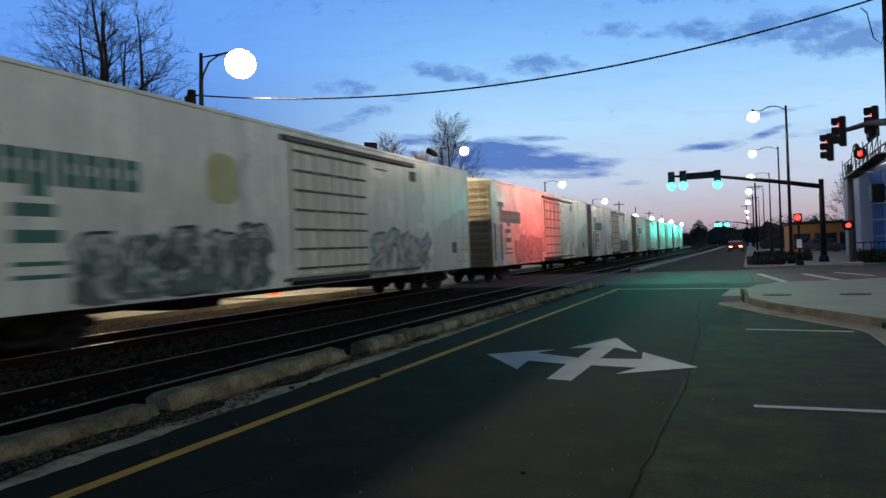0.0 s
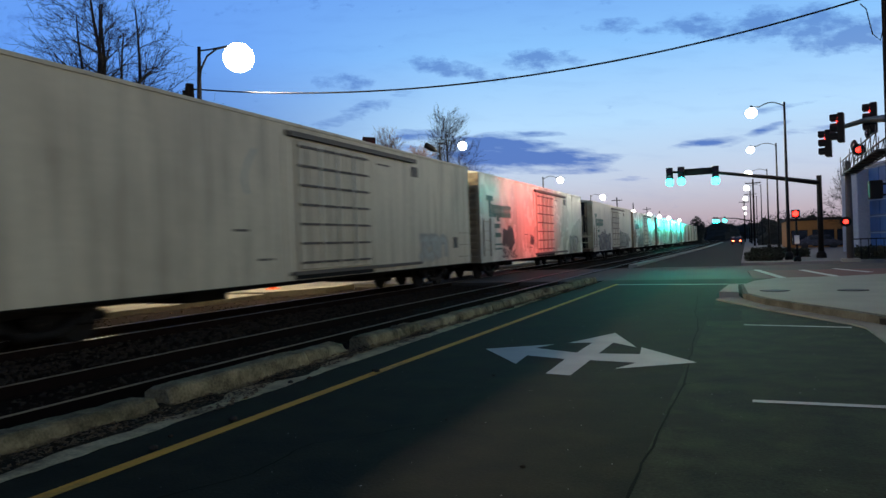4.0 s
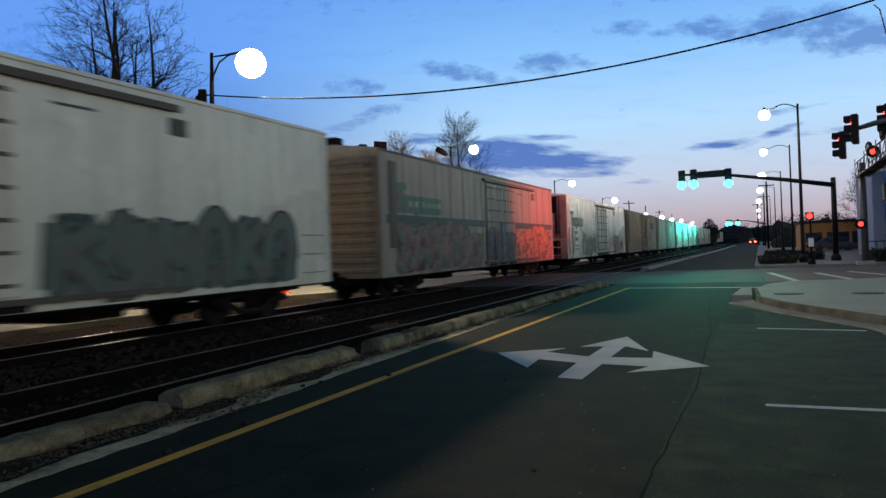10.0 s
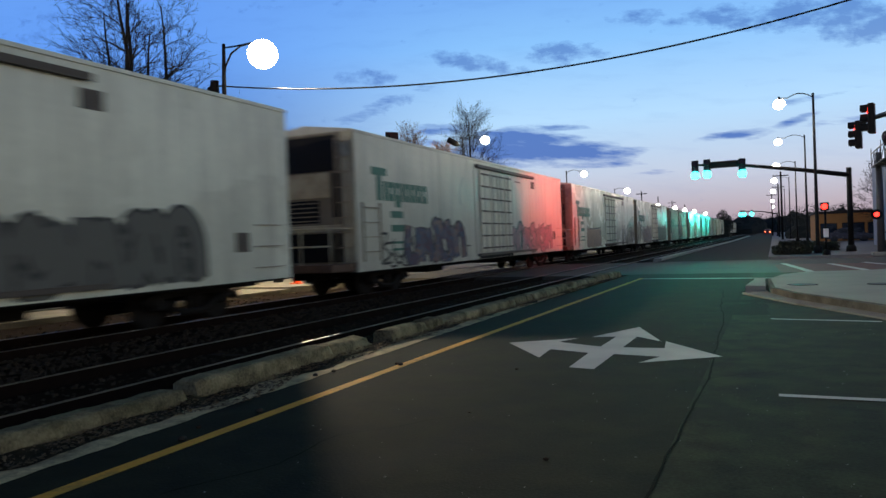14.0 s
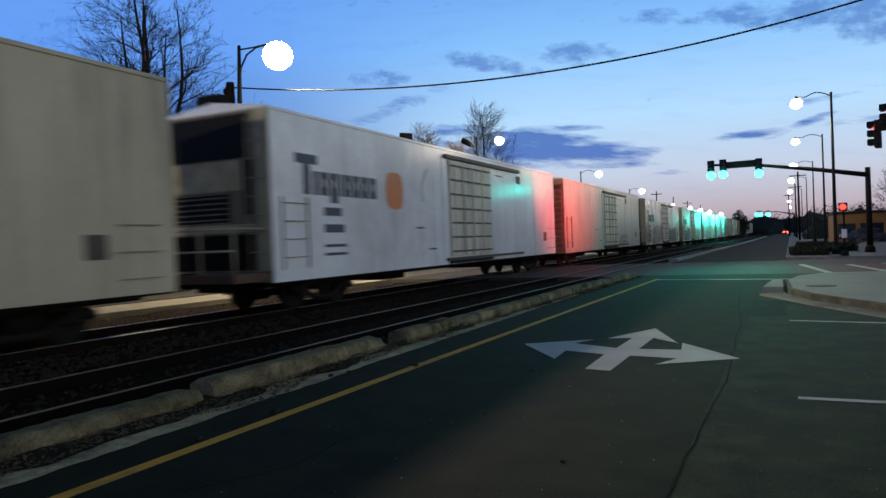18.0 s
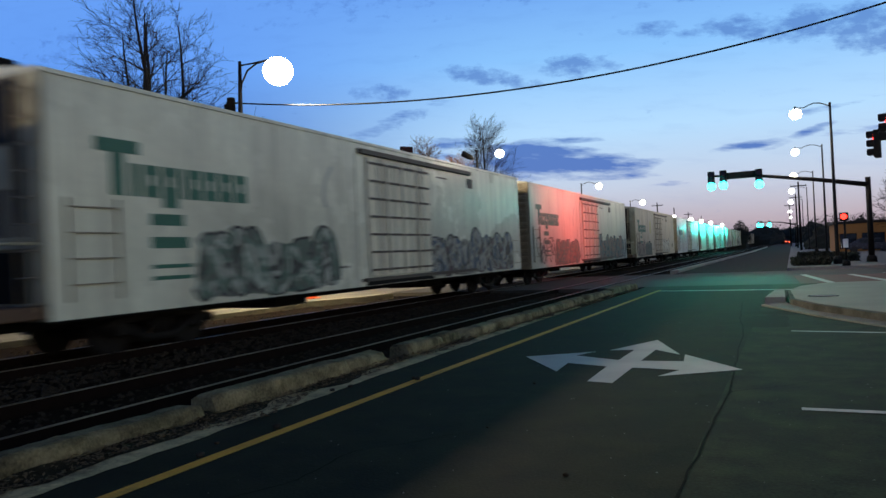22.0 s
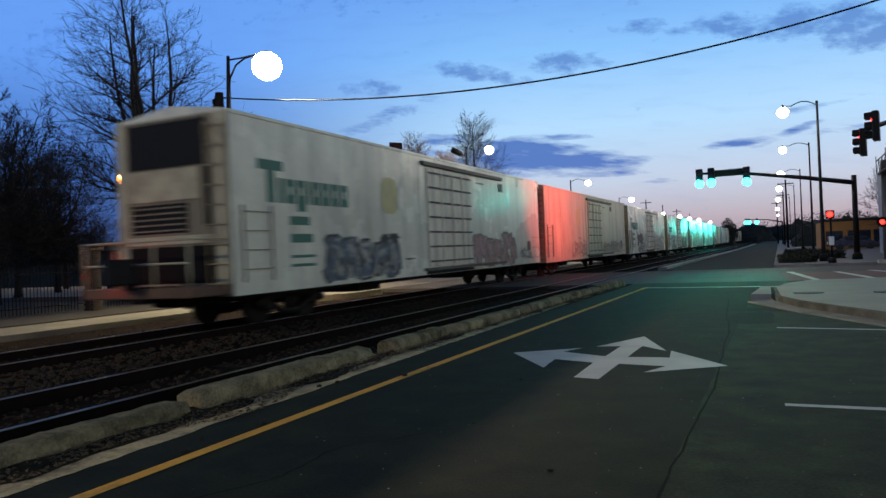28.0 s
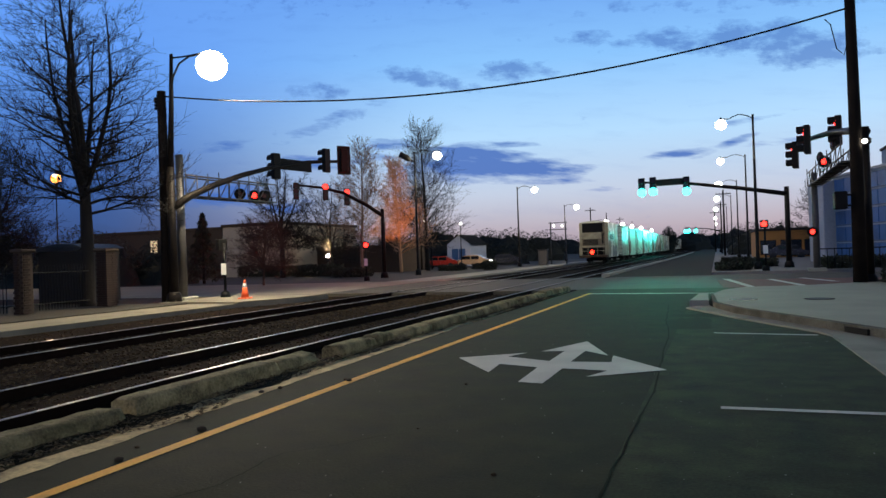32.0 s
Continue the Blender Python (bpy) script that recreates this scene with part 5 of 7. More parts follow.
# paint, end, marks and graffiti of each car, counted from the train's tail
M, R = "machine", "ribs"
STYLES = dict(burner="crowded sprayed graffiti over a dark ground", throw="sprayed graffiti of fat dark-edged strokes", hollow="pale sprayed graffiti with dark outlines",
              tag="thin dark sprayed scrawl", buff="rolled-over brown patch with a black scrawl")
B, T, H, G = "burner", "throw", "hollow", "tag"
CARS = {
    0: ("white", M, ["logo", "dot"], [(3.2, 7.0, 0.85, 1.95, ("grey", "blue", "black", "silver"), B), (5.9, 6.9, 1.5, 2.0, ("black", "black"), B), (12.4, 17.4, 0.8, 2.0, ("pink", "brown", "grey"), T), (18.0, 19.6, 1.0, 1.6, ("grey", "teal"), G)]),
    1: ("cream", R, ["dot"], [(5.0, 9.0, 0.9, 1.8, ("brown", "mauve"), G), (13.0, 19.5, 0.9, 1.7, ("brown", "mauve"), G)]),
    2: ("white", R, ["logo"], [(4.3, 8.6, 0.8, 1.8, ("black", "white", "grey", "silver"), B), (3.9, 6.6, 1.5, 2.3, ("black", "black"), T), (13.5, 19.9, 0.8, 2.3, ("black", "silver", "black", "white"), H)]),
    3: ("white", R, ["logo", "dot"], [(2.8, 7.7, 0.85, 2.3, ("pale", "teal"), "DUKE"), (13.2, 19.3, 0.85, 2.2, ("grey", "black"), "BUENO")]),
    4: ("white", M, ["logo"], [(2.9, 7.5, 0.85, 2.15, ("grey", "green", "black", "pale"), B), (12.6, 19.9, 0.8, 2.2, ("grey", "wine", "silver", "black", "blue"), B)]),
    5: ("grey", R, ["logo"], [(3.6, 8.0, 0.8, 2.1, ("brown", "grey", "green"), B), (1.3, 3.6, 0.9, 2.1, ("grey", "green"), G), (12.6, 19.4, 0.8, 2.25, ("brown", "wine", "teal", "brown", "black"), B), (18.9, 20.6, 0.85, 2.1, ("blue", "pale", "teal", "black"), T)]),
    6: ("cream", M, ["logo", "dot"], [(0.5, 3.9, 0.85, 1.95, ("silver", "grey", "brown", "black"), B), (4.0, 7.1, 0.85, 1.9, ("grey", "green", "black"), B), (12.4, 17.3, 0.8, 2.15, ("white", "pale", "black"), T)]),
    7: ("clean", M, ["darklogo", "orange"], []),
    8: ("grey", R, [], [(13.5, 16.0, 1.0, 1.6, ("grey", "mauve"), G)]),
    9: ("white", M, ["logo"], [(0.8, 3.2, 0.9, 2.0, ("black", "grey"), G), (3.4, 8.8, 0.8, 2.35, ("grey", "black", "silver"), T), (12.5, 18.2, 0.85, 2.1, ("black", "grey", "grey"), B)]),
    10: ("grey", M, ["logo"], [(1.2, 3.4, 0.8, 1.75, ("green", "black"), G), (2.8, 7.4, 0.8, 2.1, ("wine", "blue", "brown", "black"), T), (12.5, 18.8, 0.85, 2.15, ("pink", "mauve", "green"), T)]),
    11: ("white", M, ["logo"], [(3.3, 7.5, 0.8, 1.98, ("brown", "black"), "buff"), (15.1, 20.4, 0.85, 2.3, ("black", "grey"), G), (18.6, 20.4, 0.85, 1.7, ("pink", "grey"), G)]),
    12: ("white", R, ["logo"], [(3.1, 8.2, 0.8, 2.25, ("brown", "grey", "blue", "silver", "wine"), B), (1.9, 3.1, 1.0, 2.2, ("grey", "pale"), G), (13.0, 19.4, 0.85, 2.35, ("black", "green", "grey"), B)]),
    13: ("dull", "bars", ["logo"], [(0.9, 8.3, 0.82, 2.45, ("wine", "black", "brown", "black", "green"), B), (8.98, 12.5, 1.0, 2.45, ("black", "wine", "black", "blue"), B), (12.8, 19.0, 0.82, 2.45, ("wine", "green", "orange", "black", "brown"), B)]),
    14: ("white", M, ["logo"], [(4.1, 8.1, 0.85, 2.2, ("brown", "silver", "grey", "black"), T), (14.3, 16.2, 0.9, 2.1, ("black", "grey"), G), (15.6, 17.8, 0.85, 2.1, ("pink", "brown", "grey"), T), (18.5, 19.5, 1.15, 1.7, ("black", "blue"), B)]),
    15: ("tan", "bars", ["block"], [(4.5, 8.4, 1.2, 2.1, ("wine", "black"), G), (13.6, 16.5, 1.8, 2.55, ("black", "grey", "wine"), B)]),
    16: ("dull", "bars", [], [(3.2, 7.8, 0.85, 1.8, ("pale", "green", "silver", "grey"), B), (5.9, 7.1, 0.85, 2.05, ("black", "grey"), B), (12.8, 15.2, 0.9, 1.9, ("black", "wine", "green"), B)]),
    17: ("cream", R, [], [(16.0, 18.5, 1.0, 1.8, ("pale", "silver"), H)]),
    18: ("white", R, ["logo"], [(3.0, 4.6, 1.35, 2.25, ("black", "black"), T), (2.8, 5.0, 0.85, 1.3, ("grey", "silver"), G), (7.6, 8.2, 1.45, 1.9, ("black", "black"), B), (16.9, 19.2, 0.85, 2.0, ("grey", "silver"), H)]),
    19: ("grey", M, ["logo"], [(2.3, 7.8, 0.8, 2.3, ("grey", "blue", "silver", "black"), B), (11.9, 18.6, 0.8, 2.25, ("grey", "green", "pale", "black"), B)]),
    20: ("white", R, ["logo", "dot"], [(2.9, 8.0, 0.8, 2.15, ("green", "grey", "black", "pale"), B), (12.8, 17.0, 0.85, 2.2, ("teal", "brown", "pale"), T)]),
    21: ("white", R, ["logo"], [(3.4, 8.4, 0.85, 2.1, ("mauve", "grey", "silver"), T)]),
    22: ("white", M, ["logo"], [(13, 18, 0.9, 2.0, ("green", "teal", "black"), B)]),
    23: ("grey", R, ["logo"], []),
    24: ("cream", R, [], []),
    25: ("white", R, ["logo"], []),
}
TRAIN = {k: build_car(k) for k in CARS}


# ---- street furniture ----
def street_lamp(x, y, height, arm, arm_dir, glow_mat=None, watts=0, colour=(1.0, 0.9, 0.72), label="tall dark steel street lamp, glowing white", bulb=0.17, group="street lamps"):
    z = gz(y)
    root = empty("street_lamp", x, y, z, label=label, category="street lamp", group=group)
    bm = BM()
    tube(bm, [(0, 0, 0), (0, 0, 0.9), (0, 0, height * 0.5), (0, 0, height)], [0.14, 0.11, 0.085, 0.06], 10)
    ball(bm, (0, 0, height + 0.05), 0.09, 1)
    part("pole", bm, DARK_STEEL, root)
    bm = BM()
    tube(bm, [(0, 0, 0), (0, 0, 0.35), (0, 0, 0.5)], [0.24, 0.22, 0.12], 10)
    part("base", bm, DARK_STEEL, root)
    ax_, ay = math.cos(arm_dir), math.sin(arm_dir)
    bm = BM()
    pts = [(ax_ * arm * f, ay * arm * f, height - 0.12 + 0.28 * math.sin(f * 4.2) * (f < 0.75) + 0.2 * max(0, f - 0.3)) for f in (0, 0.15, 0.3, 0.45, 0.6, 0.75, 0.9, 1.0)]
    tube(bm, pts, 0.03, 6)
    part("arm", bm, DARK_STEEL, root)
    hx, hy, hz = ax_ * arm, ay * arm, pts[-1][2]
    bm = BM()
    tube(bm, [(hx, hy, hz + 0.08), (hx, hy, hz - 0.12), (hx, hy, hz - 0.3)], [0.05, 0.09, 0.19], 10)
    part("hood", bm, DARK_STEEL, root)
    bm = BM()
    ball(bm, (hx, hy, hz - 0.36), bulb, 2, 0.9)
    part("globe", bm, glow_mat or LAMP_WHITE, root, "glowing white globe")
    if watts:
        point_light("lamp_light", (x + hx, y + hy, z + hz - 0.36 - bulb * 1.2), watts, colour, 0.1)
    return root


def signal_head(root, x, y, z, face, lit=None, plate=False, n=3, lens=0.2):
    """A traffic signal head; face is the compass angle (from +x) that the lenses look to."""
    m = pose(x, y, z, 0, 0, math.degrees(face))
    bm = BM()
    box(bm, -0.12, 0.1, -0.2, 0.2, -0.19 * n, 0.19 * n, 0.02)
    if plate:
        box(bm, -0.02, 0.0, -0.36, 0.36, -0.18 * n - 0.18, 0.18 * n + 0.18, 0.01)
    head = part("signal_head", bm, BLACK, root)
    head.matrix_basis = m
    for i in range(n):
        zc = (n - 1) * 0.18 - 0.36 * i
        bm = BM()
        on = lit == i
        # lit green lens is an oversized ball, its glare put into the size
        if on and i == 2:
            ball(bm, (0.14, 0, zc), lens, 2)
        else:
            tube(bm, [(0.1, 0, zc), (0.135, 0, zc)], [0.185, 0.16], 16)
        part("lens", bm, (SIG_RED, SIG_DIM, SIG_GREEN)[i if n == 3 else 0] if on else SIG_DIM, head)
        bm = BM()
        seg = 10
        inner = []
        for xx in (0.1, 0.36):
            inner.append([bm.verts.new((xx, 0.195 * math.cos(t), zc + 0.195 * math.sin(t))) for t in [math.radians(-25 + 230 * k / seg) for k in range(seg + 1)]])
        for k in range(seg):
            bm.faces.new((inner[0][k], inner[0][k + 1], inner[1][k + 1], inner[1][k]))
        part("visor", bm, BLACK, head)
    return head


def mast_arm(x, y, height, pts, heads, label, pole_mat=None, r=0.17, sign=None, top=0.2):
    z = gz(y)
    pole_mat = pole_mat or BROWN_STEEL
    root = empty("signal_mast", x, y, z, label=label, category="traffic signal", group="signal masts")
    bm = BM()
    tube(bm, [(0, 0, 0), (0, 0, height)], [r, r * 0.82], 12)
    tube(bm, [(0, 0, 0), (0, 0, 0.3), (0, 0, 0.42)], [r * 1.7, r * 1.55, r], 12)
    part("pole", bm, pole_mat, root)
    bm = BM()
    tube(bm, [Vector(p) - Vector((x, y, z)) for p in pts], [0.15 - 0.08 * i / (len(pts) - 1) for i in range(len(pts))], 10)
    part("arm", bm, pole_mat, root)
    for hx, hy, hz, face, lit, plate in heads:
        # lenses enlarged, most on the far mast, to stand for glare
        signal_head(root, hx - x, hy - y, hz - z, face, lit, plate, 3, 0.25 if y < 100 else 0.42)
    if sign:
        sx, sy, sz, w, h, along = sign
        bm = BM()
        box(bm, -w / 2, w / 2, -0.02, 0.02, -h / 2, h / 2, 0.01)
        ob = part("street_sign", bm, BLACK, root, "dark street name board seen from behind")
        ob.matrix_basis = pose(sx - x, sy - y, sz - z, 0, 0, along)
    return root


def ped_pole(x, y, height, lit_face, lit=True, button=True):
    z = gz(y)
    root = empty("pedestrian_signal", x, y, z, label="short dark pole with pedestrian signal box", category="pedestrian signal", group="pedestrian signals")
    bm = BM()
    tube(bm, [(0, 0, 0), (0, 0, height)], 0.055, 10)
    tube(bm, [(0, 0, 0), (0, 0, 0.25), (0, 0, 0.32)], [0.2, 0.18, 0.06], 10)
    part("pole", bm, BLACK, root)
    c, s = math.cos(lit_face), math.sin(lit_face)
    bm = BM()
    box(bm, -0.1, 0.12, -0.2, 0.2, height - 0.28, height + 0.16, 0.02)
    head = part("signal_box", bm, BLACK, root)
    head.matrix_basis = pose(c * 0.15, s * 0.15, 0, 0, 0, math.degrees(lit_face))
    if lit:
        bm = BM()
        tube(bm, [(0.122, 0, height - 0.05), (0.145, 0, height - 0.05)], [0.15, 0.13], 16)
        part("signal_face", bm, SIG_RED, head, "glowing red pedestrian symbol")
    if button:
        bm = BM()
        box(bm, -0.12, 0.12, -0.075, -0.06, 0.95, 1.4, 0.005)
        part("button_plate", bm, WHITE_BAND, root, "white push-button plate")
    return root


def flasher_gantry(x, y, height, y_end, x_end, z_lo, z_hi, lamps, label, pole_mat):
    """Railway crossing cantilever: a galvanised mast with a truss walkway and flashing-light units."""
    z = gz(y)
    root = empty("crossing_gantry", x, y, z, label=label, category="crossing signal", group="crossing gantries")
    bm = BM()
    tube(bm, [(0, 0, 0), (0, 0, height)], [0.17, 0.14], 12)
    part("mast", bm, pole_mat, root)
    bm = BM()
    box(bm, -0.4, 0.4, -0.4, 0.4, 0, 0.18, 0.03)
    part("footing", bm, CONCRETE, root)
    a, b = Vector((0, 0, 0)), Vector((x_end - x, y_end - y, 0))
    d = (b - a).normalized()
    n = Vector((-d.y, d.x, 0)) * 0.3
    for s in (-1, 1):
        for zz in (z_lo, z_hi):
            bm = BM()
            tube(bm, [a + n * s + Vector((0, 0, zz)), b + n * s + Vector((0, 0, zz))], 0.035, 6)
            part("chord", bm, pole_mat, root)
    steps = 9
    for i in range(steps + 1):
        p = a.lerp(b, i / steps)
        bm = BM()
        for s in (-1, 1):
            tube(bm, [p + n * s + Vector((0, 0, z_lo)), p + n * s + Vector((0, 0, z_hi + 0.25 * (i % 3 == 0)))], 0.02, 5)
        tube(bm, [p + n + Vector((0, 0, z_lo)), p - n + Vector((0, 0, z_lo))], 0.025, 5)
        part("bracing", bm, pole_mat, root)
        if i < steps:
            q = a.lerp(b, (i + 1) / steps)
            for s in (-1, 1):
                bm = BM()
                tube(bm, [p + n * s + Vector((0, 0, z_lo)), q + n * s + Vector((0, 0, z_hi))], 0.016, 5)
                part("diagonal", bm, pole_mat, root)
    bm = BM()
    w = n * 0.9
    vs = [bm.verts.new(p) for p in (a - w + Vector((0, 0, z_lo + 0.04)), a + w + Vector((0, 0, z_lo + 0.04)), b + w + Vector((0, 0, z_lo + 0.04)), b - w + Vector((0, 0, z_lo + 0.04)))]
    bm.faces.new(vs)
    bmesh.ops.solidify(bm, geom=bm.faces, thickness=0.03)
    part("walkway", bm, GALV, root)
    for lx, ly, lz, face, on in lamps:
        bm = BM()
        tube(bm, [(-0.16, 0, 0), (0.02, 0, 0)], [0.08, 0.16], 12)
        tube(bm, [(-0.015, 0, 0), (0.0, 0, 0)], [0.25, 0.25], 18)
        unit = part("flasher", bm, BLACK, root, "round black flasher with backing disc")
        unit.matrix_basis = pose(lx - x, ly - y, lz - z, 0, 0, math.degrees(face))
        bm = BM()
        tube(bm, [(0.02, 0, 0), (0.05, 0, 0)], [0.115, 0.09], 14)
        part("flasher_lens", bm, SIG_RED if on else SIG_DIM, unit, "glowing red lens" if on else "")
    return root


def utility_pole(x, y, height, r=0.17, arms=(), label="weathered wooden utility pole"):
    root = empty("utility_pole", x, y, gz(y), label=label, category="utility pole", group="utility poles")
    bm = BM()
    tube(bm, [(0, 0, 0), (0.02, 0, height * 0.5), (0, 0, height)], [r, r * 0.88, r * 0.72], 10)
    part("pole", bm, WOOD_POLE, root)
    for z, w in arms:
        bm = BM()
        box(bm, -w, w, -0.06, 0.06, z - 0.07, z + 0.07, 0.01)
        part("crossarm", bm, WOOD_POLE, root)
        for s in (-0.9, -0.45, 0.45, 0.9):
            bm = BM()
            tube(bm, [(s * w, 0, z + 0.07), (s * w, 0, z + 0.2)], [0.03, 0.05], 6)
            part("insulator", bm, GALV, root)
    return root


def cone(x, y):
    root = empty("traffic_cone", x, y, 0.02, label="orange traffic cone with white reflective collar", category="traffic cone")
    bm = BM()
    box(bm, -0.2, 0.2, -0.2, 0.2, 0, 0.045, 0.015)
    part("base", bm, ORANGE, root)
    bm = BM()
    tube(bm, [(0, 0, 0.045), (0, 0, 0.42)], [0.15, 0.085], 16)
    part("body", bm, ORANGE, root)
    bm = BM()
    tube(bm, [(0, 0, 0.42), (0, 0, 0.58)], [0.086, 0.06], 16)
    part("collar", bm, WHITE_BAND, root, "white reflective collar")
    bm = BM()
    tube(bm, [(0, 0, 0.58), (0, 0, 0.72)], [0.06, 0.035], 16)
    part("tip", bm, ORANGE, root)


def bare_tree(x, y, height, spread, seed, material, label, trunk=0.2, low=0.25, group="bare trees", limbs=30, conical=False, fine=0.009, leaders=1, twigs=2):
    """A leafless tree: tapered trunk, rising leaders, limbs and fine twigs, all branching at random."""
    rng = random.Random(seed)
    root = empty("tree", x, y, gz(y), label=label, category="tree", group=group)
    bt, bc = BM(), BM()

    def grow(p, d, length, r, lv, rise=0.035):
        n = 4 if lv > 1 else 3
        q = [p]
        dd = d.copy()
        for i in range(n):
            dd = (dd + Vector((rng.gauss(0, 0.13), rng.gauss(0, 0.13), rng.gauss(rise, 0.10)))).normalized()
            q.append(q[-1] + dd * length / n)
        tube(bc, q, [max(r * (1 - 0.75 * i / n), fine * 0.55) for i in range(n + 1)], 5 if lv > 1 else 3, cap=False)
        if lv <= 0:
            return
        for i in range(1, n + 1):
            for _ in range(2):
                a = rng.uniform(0.45, 0.9)
                side = Matrix.Rotation(rng.uniform(0, 6.28), 3, dd) @ dd.orthogonal().normalized()
                nd = (dd * math.cos(a) + side * math.sin(a) + Vector((0, 0, 0.03))).normalized()
                grow(q[i], nd, length * rng.uniform(0.34, 0.62), max(r * 0.5 * (1 - 0.4 * i / n), fine), lv - 1, rise)

    def stem(bm, base, d, length, r, wander):
        pts = [Vector(base)]
        dd = Vector(d).normalized()
        for i in range(8):
            dd = (dd + Vector((rng.gauss(0, wander), rng.gauss(0, wander), 0.09))).normalized()
            pts.append(pts[-1] + dd * length / 8)
        tube(bm, pts, [r * (1 - 0.9 * i / 8) ** 0.85 + 0.006 for i in range(9)], 9)
        return pts

    if leaders == 1:
        pts = stem(bt, (0, 0, 0), (0, 0, 1), height * 0.94, trunk, 0.025)
        stems = [(pts, low)]
    else:
        fork = height * low
        tube(bt, [(0, 0, 0), (0.02, 0, 0.25), (0.03, 0.02, fork * 0.6), (0, 0, fork * 1.15)], [trunk * 1.25, trunk, trunk * 0.88, trunk * 0.7], 10)
        stems = []
        for k in range(leaders):
            a = k * 6.283 / leaders + rng.uniform(-0.4, 0.4)
            out = 0.02 if k == 0 else rng.uniform(0.34, 0.58)
            base = (0, 0, fork * (1.0 + 0.12 * (k % 3) - 0.05))
            stems.append((stem(bt, base, (math.cos(a) * out, math.sin(a) * out, 1.0), (height - fork) * (0.98 if k == 0 else rng.uniform(0.8, 0.96)), trunk * (0.6 if k == 0 else 0.42), 0.06), 0.12))
    part("trunk", bt, material, root)
    each = limbs // len(stems)
    for s, (pts, start) in enumerate(stems):
        for i in range(each):
            f = start + (0.99 - start) * (i + 0.5) / each
            k = min(int(f * 8), 7)
            p = pts[k].lerp(pts[k + 1], f * 8 - k)
            a = i * 2.4 + s * 1.3 + rng.uniform(-0.5, 0.5)
            g = (f - start) / (1 - start)
            if len(stems) > 1:
                away = Vector((p.x, p.y, 0))
                away = away.normalized() * 0.7 if away.length > 0.2 else Vector((0, 0, 0))
                d = (Vector((math.cos(a), math.sin(a), 0.30 + 0.75 * g)) + away).normalized()
                size = spread * (0.85 - 0.55 * g)
            else:
                shape = (1.05 - 0.85 * g) if conical else math.sin(math.pi * min(1, g * 0.72 + 0.28))
                d = Vector((math.cos(a), math.sin(a), rng.uniform(0.35, 0.65) + 0.75 * g)).normalized()
                size = spread * (0.20 + 0.80 * shape)
            grow(p, d, size * rng.uniform(0.75, 1.12), trunk * 0.26 * (1.05 - f), twigs)
    if leaders > 1:
        # long low limbs below the fork
        for i in range(9):
            a = i * 2.4
            z = height * low * rng.uniform(0.72, 1.12)
            grow(Vector((0, 0, z)), Vector((math.cos(a), math.sin(a), rng.uniform(0.12, 0.42))).normalized(), spread * rng.uniform(0.7, 0.9), trunk * 0.25, 3, 0.04)
    part("crown", bc, material, root)
    return root


def hedge(x0, x1, y0, y1, h, seed, label="low dark clipped hedge on the corner"):
    rng = np.random.default_rng(seed)
    n = int(900 * min(3, (x1 - x0) * (y1 - y0) / 4 + 0.6))
    v, f = [], []
    for _ in range(n):
        p = rng.random(3) * 2 - 1
        p = p / max(np.abs(p).max(), 1e-6) * rng.uniform(0.8, 1.0)
        c = np.array([(x0 + x1) / 2 + p[0] * (x1 - x0) / 2, (y0 + y1) / 2 + p[1] * (y1 - y0) / 2, h * (0.5 + 0.5 * p[2] * rng.uniform(0.7, 1.1))])
        d = rng.standard_normal((3, 3)) * 0.09
        k = len(v)
        v.extend([tuple(c + d[0]), tuple(c + d[1]), tuple(c + d[2])])
        f.append((k, k + 1, k + 2))
    me = bpy.data.meshes.new("hedge")
    me.from_pydata([(a, b, max(c, 0.0) + gz(y0)) for a, b, c in v], [], f)
    me.materials.append(HEDGE)
    root = tagged(new("hedge", me), label, "hedge", group="hedges")
    return root


